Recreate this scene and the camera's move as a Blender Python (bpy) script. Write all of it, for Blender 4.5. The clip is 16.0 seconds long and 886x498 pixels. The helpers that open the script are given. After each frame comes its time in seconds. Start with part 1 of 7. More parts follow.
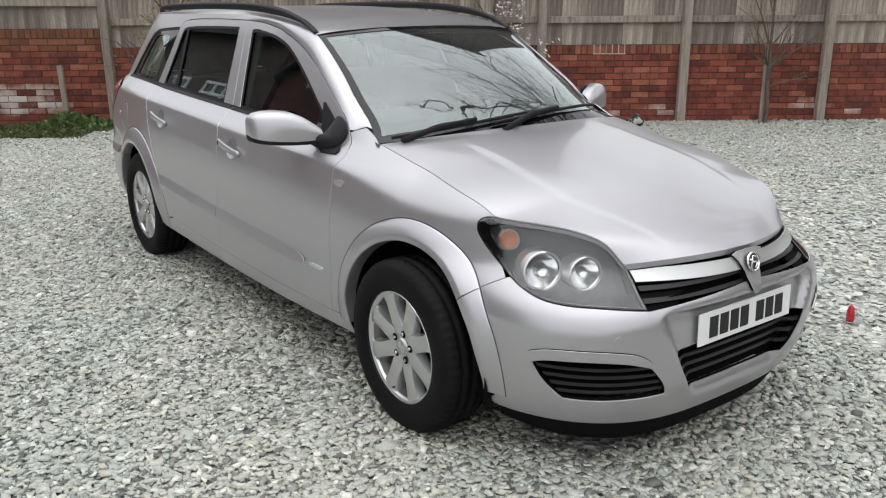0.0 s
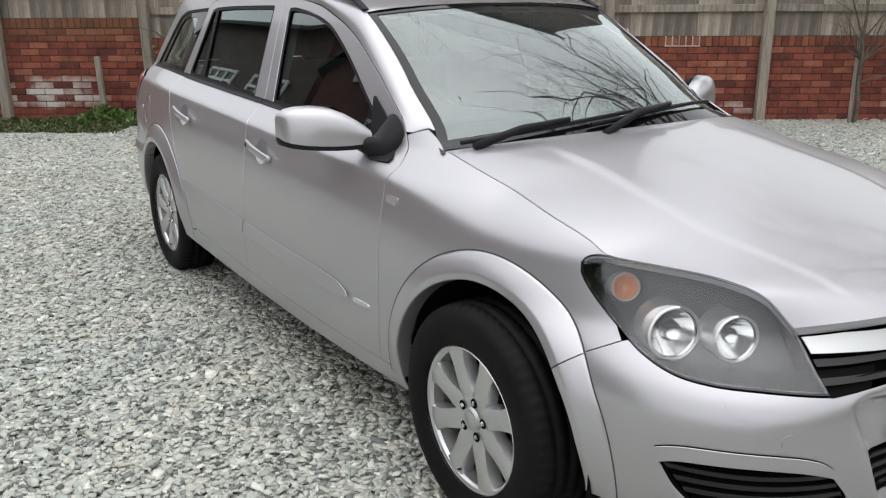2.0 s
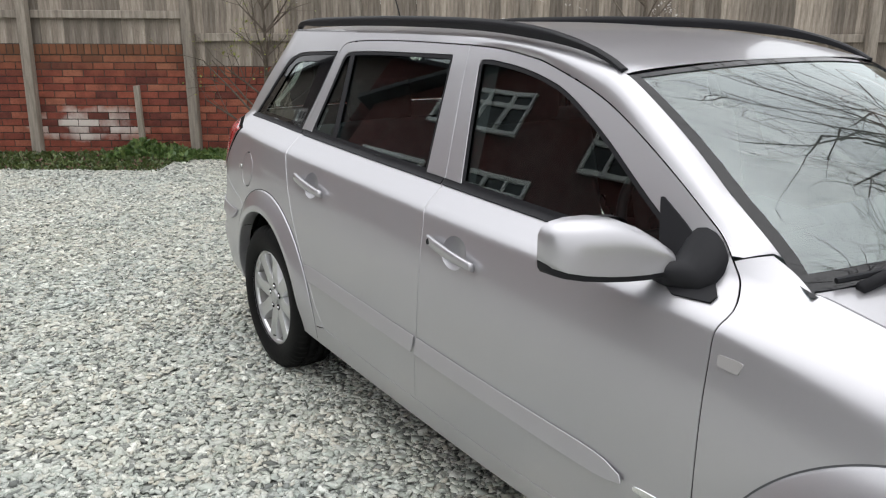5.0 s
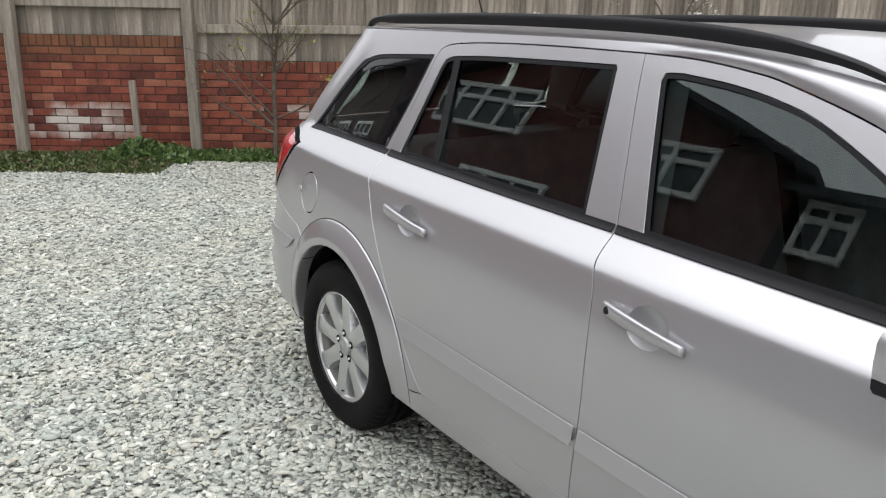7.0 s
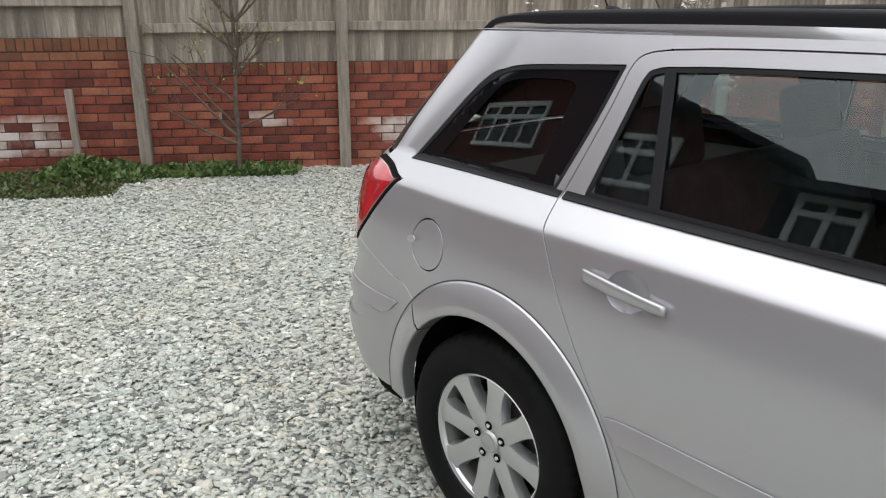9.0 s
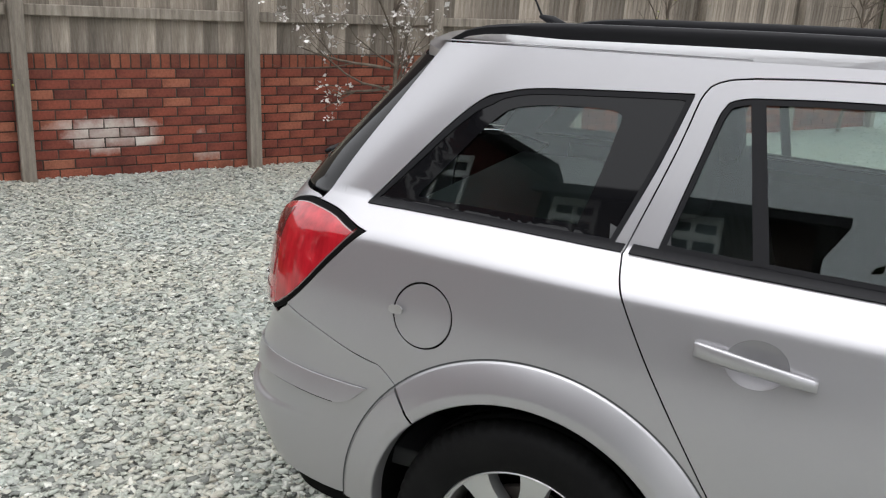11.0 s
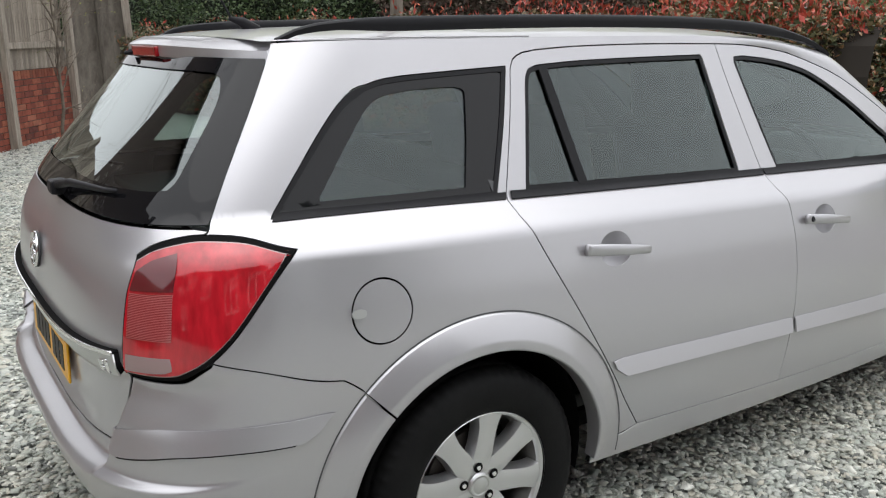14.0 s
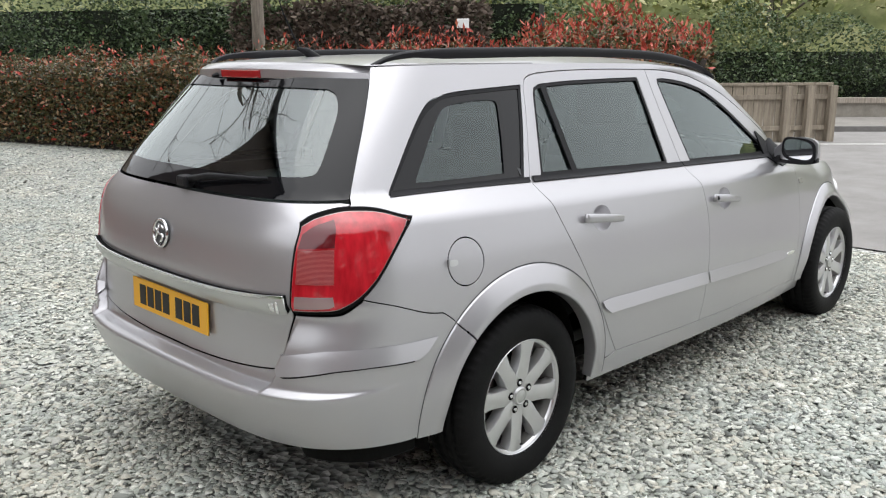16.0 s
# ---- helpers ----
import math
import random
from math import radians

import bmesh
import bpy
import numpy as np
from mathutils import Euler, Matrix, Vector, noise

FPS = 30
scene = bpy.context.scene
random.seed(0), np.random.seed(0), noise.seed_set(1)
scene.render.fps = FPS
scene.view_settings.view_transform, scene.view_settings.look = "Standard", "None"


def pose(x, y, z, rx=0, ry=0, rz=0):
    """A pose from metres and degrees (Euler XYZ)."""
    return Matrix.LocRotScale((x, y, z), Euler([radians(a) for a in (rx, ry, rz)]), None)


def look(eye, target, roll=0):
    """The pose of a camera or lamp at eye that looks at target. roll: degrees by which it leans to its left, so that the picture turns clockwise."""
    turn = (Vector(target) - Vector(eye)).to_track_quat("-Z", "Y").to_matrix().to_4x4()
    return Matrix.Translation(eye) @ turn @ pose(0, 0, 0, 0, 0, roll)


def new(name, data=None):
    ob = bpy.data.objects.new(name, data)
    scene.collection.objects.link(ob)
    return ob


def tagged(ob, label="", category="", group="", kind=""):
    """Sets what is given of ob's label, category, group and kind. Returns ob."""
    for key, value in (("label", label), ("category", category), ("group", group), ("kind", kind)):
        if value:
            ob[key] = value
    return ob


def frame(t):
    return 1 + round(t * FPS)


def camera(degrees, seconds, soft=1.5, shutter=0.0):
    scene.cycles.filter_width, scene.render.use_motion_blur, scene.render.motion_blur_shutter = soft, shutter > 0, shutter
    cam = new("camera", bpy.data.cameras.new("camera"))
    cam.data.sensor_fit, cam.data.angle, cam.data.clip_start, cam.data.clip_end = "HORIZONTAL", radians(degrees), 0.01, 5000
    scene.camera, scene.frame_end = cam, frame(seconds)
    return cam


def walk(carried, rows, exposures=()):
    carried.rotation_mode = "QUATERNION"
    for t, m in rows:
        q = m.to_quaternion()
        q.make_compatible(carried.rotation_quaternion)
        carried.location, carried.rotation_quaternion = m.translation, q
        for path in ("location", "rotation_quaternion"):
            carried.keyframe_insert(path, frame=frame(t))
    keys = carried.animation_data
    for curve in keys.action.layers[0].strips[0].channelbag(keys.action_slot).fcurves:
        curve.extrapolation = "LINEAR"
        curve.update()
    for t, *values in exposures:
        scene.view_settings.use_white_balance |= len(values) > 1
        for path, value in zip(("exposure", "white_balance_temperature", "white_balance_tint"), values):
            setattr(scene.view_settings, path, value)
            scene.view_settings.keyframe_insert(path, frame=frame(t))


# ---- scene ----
cam = camera(55.3, 16.0, soft=1.2)
PATH = [
    (0, (3.611, -2.287, 1.441), (2.068, -1.144, 0.881), -0.3),
    (0.5, (3.49, -2.168, 1.417), (1.924, -1.067, 0.837), -0.2),
    (1, (3.312, -2.098, 1.394), (1.742, -1.01, 0.801), -0.5),
    (1.5, (3.147, -2.036, 1.378), (1.568, -0.96, 0.787), -0.5),
    (2, (2.978, -1.949, 1.359), (1.377, -0.896, 0.79), -0.3),
    (2.5, (2.794, -1.944, 1.375), (1.184, -0.892, 0.825), -0.8),
    (3, (2.626, -1.974, 1.402), (1.013, -0.918, 0.869), -1.1),
    (3.5, (2.433, -1.971, 1.427), (0.813, -0.925, 0.895), -0.5),
    (4, (2.276, -1.994, 1.452), (0.652, -0.959, 0.911), -0.1),
    (4.2, (2.198, -2.023, 1.446), (0.576, -0.981, 0.913), -0.0),
    (6.3, (1.377, -2.097, 1.457), (-0.209, -1.007, 0.911), 0.2),
    (6.5, (1.305, -2.115, 1.459), (-0.273, -1.014, 0.912), 0.1),
    (7, (1.127, -2.115, 1.462), (-0.446, -1.008, 0.912), 0.8),
    (7.5, (0.937, -2.1, 1.468), (-0.647, -1.015, 0.91), 1.5),
    (8, (0.704, -2.148, 1.471), (-0.875, -1.059, 0.907), 1.0),
    (8.2, (0.569, -2.162, 1.47), (-0.997, -1.054, 0.907), 0.6),
    (10.3, (-0.542, -2.409, 1.487), (-1.589, -0.814, 0.887), 1.4),
    (10.5, (-0.668, -2.373, 1.486), (-1.65, -0.737, 0.887), 2.0),
    (11, (-0.913, -2.374, 1.491), (-1.645, -0.605, 0.912), 2.8),
    (11.5, (-1.231, -2.461, 1.481), (-1.644, -0.597, 0.886), 2.3),
    (12, (-1.46, -2.464, 1.477), (-1.612, -0.57, 0.852), 1.4),
    (12.5, (-1.683, -2.396, 1.489), (-1.548, -0.496, 0.879), 1.2),
    (13, (-1.965, -2.356, 1.472), (-1.425, -0.514, 0.911), 0.4),
    (13.5, (-2.26, -2.302, 1.387), (-1.334, -0.598, 0.898), -0.2),
    (14, (-2.484, -2.329, 1.409), (-1.41, -0.719, 0.907), -0.2),
    (14.5, (-2.748, -2.268, 1.405), (-1.535, -0.762, 0.893), -0.8),
    (15, (-2.994, -2.294, 1.399), (-1.698, -0.852, 0.909), -0.6),
    (15.5, (-3.205, -2.39, 1.402), (-1.858, -0.986, 0.94), -0.4),
    (16, (-3.431, -2.474, 1.403), (-2.039, -1.105, 0.966), -0.0),
]
walk(cam, [(t, look(eye, target, roll)) for t, eye, target, roll in PATH], exposures=[(0.0, -0.15), (4.0, -0.05), (6.5, 0.10), (8.0, 0.08), (10.5, 0.0), (12.5, -0.05), (14.0, 0.05), (16.0, 0.17)])

# ---- world and light: an overcast day ----
world = bpy.data.worlds.new("sky")
scene.world = world
world.use_nodes = True
wn, wl = world.node_tree.nodes, world.node_tree.links
wn.clear()
sky = wn.new("ShaderNodeTexSky")
sky.sky_type = "NISHITA"
sky.sun_disc = False
sky.sun_elevation, sky.sun_rotation = radians(85), radians(146)
sky.air_density, sky.dust_density, sky.ozone_density = 1.0, 4.0, 1.0
pale = wn.new("ShaderNodeHueSaturation")
pale.inputs["Saturation"].default_value = 0.12
bg = wn.new("ShaderNodeBackground")
bg.inputs["Strength"].default_value = 0.165
wout = wn.new("ShaderNodeOutputWorld")
wl.new(sky.outputs[0], pale.inputs["Color"])
# cloud cover, more than twice as bright overhead as at the horizon
way_up, parts_ = wn.new("ShaderNodeTexCoord"), wn.new("ShaderNodeSeparateXYZ")
wl.new(way_up.outputs["Generated"], parts_.inputs[0])
rise_ = wn.new("ShaderNodeValToRGB")
rise_.color_ramp.elements[0].position, rise_.color_ramp.elements[0].color = 0.0, (0.49, 0.50, 0.519, 1)
rise_.color_ramp.elements[1].position, rise_.color_ramp.elements[1].color = 1.0, (1.16, 1.184, 1.232, 1)
mid_ = rise_.color_ramp.elements.new(0.5)
mid_.color = (0.675, 0.686, 0.712, 1)
wl.new(parts_.outputs["Z"], rise_.inputs["Fac"])
deep = wn.new("ShaderNodeMix")
deep.data_type, deep.blend_type = "RGBA", "MULTIPLY"
deep.inputs[0].default_value = 1.0
deep.inputs[7].default_value = (14.2, 14.2, 14.2, 1)
wl.new(rise_.outputs["Color"], deep.inputs[6])
cloud = wn.new("ShaderNodeMix")
cloud.data_type = "RGBA"
cloud.inputs[0].default_value = 0.75
wl.new(deep.outputs[2], cloud.inputs[7])
wl.new(pale.outputs[0], cloud.inputs[6])
wl.new(cloud.outputs[2], bg.inputs["Color"])
wl.new(bg.outputs[0], wout.inputs["Surface"])
sun_data = bpy.data.lights.new("sun", "SUN")
sun_data.energy, sun_data.angle, sun_data.color = 0.6, radians(80), (1.0, 0.97, 0.93)
sun = new("sun", sun_data)
sun.matrix_world = look((1, -1.5, 20), (0, 0, 0))


# ---- materials ----
def material(name, color, rough=0.5, metal=0.0, coat=0.0, ior=1.45):
    m = bpy.data.materials.new(name)
    m.use_nodes = True
    b = m.node_tree.nodes["Principled BSDF"]
    b.inputs["Base Color"].default_value = (*color, 1)
    b.inputs["Roughness"].default_value, b.inputs["Metallic"].default_value = rough, metal
    b.inputs["Coat Weight"].default_value, b.inputs["Coat Roughness"].default_value = coat, 0.03
    b.inputs["IOR"].default_value = ior
    return m


def node(m, kind, **values):
    n = m.node_tree.nodes.new(kind)
    for key, value in values.items():
        n.inputs[key.replace("_", " ")].default_value = value
    return n


def join(m, a, b):
    m.node_tree.links.new(a, b)


def coords(m, scale=(1, 1, 1), space="Object"):
    tex, mapping = node(m, "ShaderNodeTexCoord"), node(m, "ShaderNodeMapping")
    mapping.inputs["Scale"].default_value = scale
    join(m, tex.outputs[space], mapping.inputs["Vector"])
    return mapping.outputs[0]


def noise_of(m, vector, scale, detail=4.0, rough=0.6):
    n = node(m, "ShaderNodeTexNoise", Scale=scale, Detail=detail, Roughness=rough)
    join(m, vector, n.inputs["Vector"])
    return n.outputs["Fac"]


def ramp_of(m, fac, stops):
    r = node(m, "ShaderNodeValToRGB")
    while len(r.color_ramp.elements) < len(stops):
        r.color_ramp.elements.new(0.5)
    for e, (p, c) in zip(r.color_ramp.elements, stops):
        e.position, e.color = p, (*c, 1)
    join(m, fac, r.inputs["Fac"])
    return r.outputs["Color"]


def blend(m, fac, a, b, mode="MIX"):
    x = node(m, "ShaderNodeMix")
    x.data_type, x.blend_type = "RGBA", mode
    for value, socket in ((fac, x.inputs[0]), (a, x.inputs[6]), (b, x.inputs[7])):
        if hasattr(value, "is_output"):
            join(m, value, socket)
        else:
            socket.default_value = value if isinstance(value, float) else (*value, 1)
    return x.outputs[2]


def bump(m, height, strength=0.3, distance=0.01):
    b = node(m, "ShaderNodeBump", Strength=strength, Distance=distance)
    join(m, height, b.inputs["Height"])
    join(m, b.outputs[0], m.node_tree.nodes["Principled BSDF"].inputs["Normal"])


def base_of(m, socket):
    join(m, socket, m.node_tree.nodes["Principled BSDF"].inputs["Base Color"])


def rough_of(m, fac, lo, hi):
    r = node(m, "ShaderNodeMapRange")
    r.inputs["To Min"].default_value, r.inputs["To Max"].default_value = lo, hi
    join(m, fac, r.inputs["Value"])
    join(m, r.outputs[0], m.node_tree.nodes["Principled BSDF"].inputs["Roughness"])


def earthy(name, stops, scale=6.0, fine=60.0, rough=0.9, relief=0.3, per="object", spread=0.25, stretch=(1, 1, 1)):
    """A weathered surface: patches, grain and relief, and a tone of its own for each piece."""
    m = material(name, stops[0][1], rough)
    v = coords(m, stretch)
    coarse, grain = noise_of(m, v, scale), noise_of(m, v, fine, 6.0)
    col = ramp_of(m, coarse, stops)
    col = blend(m, 0.35, col, ramp_of(m, grain, ((0.25, (0.25,) * 3), (0.75, (1.0,) * 3))), "MULTIPLY")
    if per == "object":
        pick = node(m, "ShaderNodeObjectInfo").outputs["Random"]
    else:
        pick = node(m, "ShaderNodeNewGeometry").outputs["Random Per Island"]
    tone = ramp_of(m, pick, ((0.0, (1 - spread,) * 3), (1.0, (1 + spread * 0.6,) * 3)))
    base_of(m, blend(m, 1.0, col, tone, "MULTIPLY"))
    bump(m, grain, relief, 0.004)
    return m


def glassy(name, tint, ior=1.5, haze=0.0, shine_tint=(1, 1, 1)):
    """A thin pane: it lets the light through, tinted, and mirrors with both its faces, more at a slant."""
    m = bpy.data.materials.new(name)
    m.use_nodes = True
    m.node_tree.nodes.clear()
    out, mix = node(m, "ShaderNodeOutputMaterial"), node(m, "ShaderNodeMixShader")
    clear, shine = node(m, "ShaderNodeBsdfTransparent"), node(m, "ShaderNodeBsdfGlossy")
    one = node(m, "ShaderNodeFresnel", IOR=ior)
    top, low_, both = (node(m, "ShaderNodeMath") for _ in range(3))
    top.operation, low_.operation, both.operation = "MULTIPLY", "ADD", "DIVIDE"
    top.inputs[1].default_value, low_.inputs[1].default_value = 2.0, 1.0
    join(m, one.outputs[0], top.inputs[0])
    join(m, one.outputs[0], low_.inputs[0])
    join(m, top.outputs[0], both.inputs[0])
    join(m, low_.outputs[0], both.inputs[1])
    clear.inputs["Color"].default_value = (*tint, 1)
    shine.inputs["Roughness"].default_value = 0.0
    shine.inputs["Color"].default_value = (*shine_tint, 1)
    join(m, both.outputs[0], mix.inputs[0])
    # an even pale layer mixed in as haze, for sky glare on the pane
    if haze:
        dim, dust_haze = node(m, "ShaderNodeMixShader"), node(m, "ShaderNodeBsdfDiffuse")
        dim.inputs[0].default_value = haze
        dust_haze.inputs["Color"].default_value = (0.66, 0.74, 0.71, 1)
        join(m, clear.outputs[0], dim.inputs[1])
        join(m, dust_haze.outputs[0], dim.inputs[2])
        clear = dim
    join(m, clear.outputs[0], mix.inputs[1])
    join(m, shine.outputs[0], mix.inputs[2])
    join(m, mix.outputs[0], out.inputs["Surface"])
    return m


def car_paint():
    m = material("silver_paint", (0.50, 0.50, 0.515), 0.32, 0.68, 0.6)
    v = coords(m)
    flake = node(m, "ShaderNodeTexVoronoi", Scale=1400.0)
    join(m, v, flake.inputs["Vector"])
    tone = ramp_of(m, flake.outputs["Distance"], ((0.0, (0.496, 0.490, 0.508)), (1.0, (0.415, 0.408, 0.426))))
    dust_haze = noise_of(m, v, 3.0, 6.0)
    base_of(m, blend(m, ramp_of(m, dust_haze, ((0.45, (0,) * 3), (0.8, (0.08,) * 3))), tone, (0.42, 0.40, 0.38)))
    rough_of(m, noise_of(m, v, 9.0, 5.0), 0.27, 0.35)
    m.node_tree.nodes["Principled BSDF"].inputs["Coat Roughness"].default_value = 0.06
    return m


PAINT = car_paint()
BLACK = material("black_plastic", (0.016, 0.016, 0.018), 0.45)
rough_of(BLACK, noise_of(BLACK, coords(BLACK), 160.0), 0.35, 0.6)
BLACK.node_tree.nodes["Principled BSDF"].inputs["Specular IOR Level"].default_value = 0.16
GLOSSBLACK = material("glossy_black", (0.010, 0.010, 0.012), 0.12, 0.0, 0.6)
RUBBER = earthy("tyre_rubber", ((0.3, (0.005, 0.005, 0.0055)), (0.7, (0.010, 0.010, 0.010))), 8.0, 120.0, 0.62, 0.15)
RUBBER.node_tree.nodes["Principled BSDF"].inputs["Specular IOR Level"].default_value = 0.14
PALE = material("satin_strip", (0.56, 0.565, 0.56), 0.34, 0.8)
# near-black: shade of gaps and recesses as a colour; also real black parts
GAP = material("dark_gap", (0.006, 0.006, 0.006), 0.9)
CHROME = material("chrome", (0.82, 0.82, 0.83), 0.10, 1.0)
ALLOY = material("alloy", (0.63, 0.63, 0.64), 0.30, 0.9, 0.5)
rough_of(ALLOY, noise_of(ALLOY, coords(ALLOY), 40.0), 0.24, 0.42)
REPEATER = material("clear_plastic", (0.30, 0.29, 0.285), 0.18, 0.0, 0.5)
DISC = material("brake_disc", (0.10, 0.09, 0.085), 0.5, 0.6)
GLASS = glassy("car_glass", (0.68, 0.78, 0.76), 1.50, 0.0, (0.90, 1.0, 0.985))
SCREEN = glassy("screen_glass", (0.66, 0.77, 0.75), 1.72, 0.03, (0.93, 1.0, 0.99))
REARGLASS = glassy("rear_glass", (0.55, 0.64, 0.62), 1.80, 0.0, (0.94, 1.0, 0.99))
FRIT = material("printed_border", (0.006, 0.006, 0.007), 0.03)
FRIT.node_tree.nodes["Principled BSDF"].inputs["Specular IOR Level"].default_value = 0.42
DARKGLASS = glassy("dark_glass", (0.66, 0.76, 0.74), 1.50, 0.0, (0.90, 1.0, 0.985))
LENS = glassy("clear_lens", (0.95, 0.96, 0.96), 1.5)
CLOTH = earthy("seat_cloth", ((0.3, (0.05, 0.051, 0.055)), (0.7, (0.085, 0.086, 0.092))), 12.0, 300.0, 0.95, 0.1)
TRIM = material("grey_trim", (0.07, 0.072, 0.075), 0.7)
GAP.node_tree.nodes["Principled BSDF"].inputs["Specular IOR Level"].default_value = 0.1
# darker copy of the alloy, with the shade between the spokes in its colour
BARREL = material("shaded_alloy", (0.20, 0.195, 0.185), 0.42, 0.8)
LINER = material("headlining", (0.55, 0.54, 0.51), 0.9)


# ---- making meshes ----
def mesh_ob(name, verts, faces, mat, parent=None, label="", smooth=False, normals=None):
    me = bpy.data.meshes.new(name)
    me.from_pydata([tuple(v) for v in verts], [], faces)
    me.materials.append(mat)
    if smooth or normals is not None:
        me.polygons.foreach_set("use_smooth", [True] * len(me.polygons))
    if normals is not None:
        me.normals_split_custom_set_from_vertices([tuple(n) for n in normals])
    me.update()
    ob = new(name, me)
    ob.parent = parent
    return tagged(ob, label) if label else ob


def part(name, bm, mat, parent=None, label="", smooth=False):
    me = bpy.data.meshes.new(name)
    bm.normal_update()
    bm.to_mesh(me)
    bm.free()
    me.materials.append(mat)
    if smooth:
        me.polygons.foreach_set("use_smooth", [True] * len(me.polygons))
    ob = new(name, me)
    ob.parent = parent
    return tagged(ob, label) if label else ob


def thing(name, label, category, group="", kind="", at=(0, 0, 0)):
    e = new(name)
    e.empty_display_size = 0.1
    e.location = at
    return tagged(e, label, category, group, kind)


def box_bm(x0, y0, z0, x1, y1, z1, bevel=0.0, seg=2):
    bm = bmesh.new()
    bmesh.ops.create_cube(bm, size=1.0)
    for v in bm.verts:
        v.co = Vector(((x0 + x1) / 2 + v.co.x * (x1 - x0), (y0 + y1) / 2 + v.co.y * (y1 - y0), (z0 + z1) / 2 + v.co.z * (z1 - z0)))
    if bevel:
        bmesh.ops.bevel(bm, geom=bm.edges[:], offset=bevel, segments=seg, affect="EDGES", profile=0.6)
    return bm


def tube(pts, radii, sides=8, cap=True):
    """Verts and faces of a round bar along pts."""
    verts, faces = [], []
    pts = [Vector(p) for p in pts]
    ref = Vector((0.31, 0.17, 0.94))
    for i, p in enumerate(pts):
        d = (pts[min(i + 1, len(pts) - 1)] - pts[max(i - 1, 0)]).normalized()
        a = d.cross(ref)
        a = a.normalized() if a.length > 1e-4 else d.orthogonal().normalized()
        b = d.cross(a)
        r = radii[i] if isinstance(radii, (list, tuple)) else radii
        for k in range(sides):
            q = 2 * math.pi * k / sides
            verts.append(p + a * (math.cos(q) * r) + b * (math.sin(q) * r))
    for i in range(len(pts) - 1):
        for k in range(sides):
            k2 = (k + 1) % sides
            faces.append((i * sides + k, (i + 1) * sides + k, (i + 1) * sides + k2, i * sides + k2))
    if cap:
        faces.append(tuple(range(sides)))
        faces.append(tuple((len(pts) - 1) * sides + k for k in reversed(range(sides))))
    return verts, faces


def catmull(pts, step=0.012):
    """A smooth line through pts."""
    if len(pts) < 3:
        a, b = Vector(pts[0]), Vector(pts[-1])
        n = max(1, int((b - a).length / (step * 2)))
        return [a.lerp(b, i / n) for i in range(n + 1)]
    p = [Vector(q) for q in pts]
    p = [p[0] * 2 - p[1]] + p + [p[-1] * 2 - p[-2]]
    out = []
    for i in range(1, len(p) - 2):
        n = max(1, int((p[i + 1] - p[i]).length / step))
        for k in range(n):
            t = k / n
            out.append(0.5 * (2 * p[i] + (p[i + 1] - p[i - 1]) * t + (2 * p[i - 1] - 5 * p[i] + 4 * p[i + 1] - p[i + 2]) * t * t
                              + (3 * p[i] - p[i - 1] - 3 * p[i + 1] + p[i + 2]) * t ** 3))
    out.append(p[-2])
    return out


def outline(*runs, step=0.012):
    """A closed outline out of smooth runs that meet in corners."""
    pts = []
    for run in runs:
        line = catmull([(*q, 0.0) for q in run], step)
        pts += line[:-1] if (line[-1] - Vector((*runs[(runs.index(run) + 1) % len(runs)][0], 0))).length < 1e-5 else line
    return [(p.x, p.y) for p in pts]
# ---- the car's surface: half widths, end profiles, wheel arches ----
def spline(xs, ys):
    """A smooth curve through a few knots."""
    xs, ys = [float(v) for v in xs], [float(v) for v in ys]
    n = len(xs)
    sec = [(ys[i + 1] - ys[i]) / (xs[i + 1] - xs[i]) for i in range(n - 1)]
    tan = [sec[0]] + [0.0 if sec[i - 1] * sec[i] <= 0 else 2 * sec[i - 1] * sec[i] / (sec[i - 1] + sec[i]) for i in range(1, n - 1)] + [sec[-1]]

    def f(x):
        if x <= xs[0]:
            return ys[0] + (x - xs[0]) * tan[0]
        if x >= xs[-1]:
            return ys[-1] + (x - xs[-1]) * tan[-1]
        i = 0
        while x > xs[i + 1]:
            i += 1
        h = xs[i + 1] - xs[i]
        s = (x - xs[i]) / h
        a, b = s * s * (3 - 2 * s), s * (1 - s)
        return ys[i] * (1 - a) + ys[i + 1] * a + h * b * (tan[i] * (1 - s) - tan[i + 1] * s)
    return f


def smin(a, b, r):
    """The smaller of two, rounded over r."""
    d = max(r - abs(a - b), 0.0) / r
    return min(a, b) - d * d * r * 0.25


def smax(a, b, r):
    return -smin(-a, -b, r)


def ramp(x, a, b):
    s = min(max((x - a) / (b - a), 0.0), 1.0)
    return s * s * (3 - 2 * s)


AXLE_F, AXLE_R, HUB_Z = 1.3515, -1.3515, 0.302
X0F, X0R = 1.25, -1.72
belt = spline((-2.0, -1, 0, 0.7, 1.0, 1.4, 1.7, 1.95), (1.026, 0.996, 0.960, 0.936, 0.908, 0.847, 0.765, 0.68))
low = spline((0, 0.06, 0.15, 0.35, 0.5, 0.65, 0.8, 0.93, 1.0, 1.2), (0.772, 0.798, 0.813, 0.827, 0.829, 0.825, 0.813, 0.794, 0.782, 0.745))
front_x = spline((0.18, 0.25, 0.33, 0.45, 0.55, 0.62, 0.70, 0.80, 0.95), (2.10, 2.135, 2.165, 2.18, 2.175, 2.15, 2.115, 2.08, 2.04))
front_n = spline((0.2, 0.5, 0.68, 0.9), (3.25, 3.15, 2.1, 2.03))
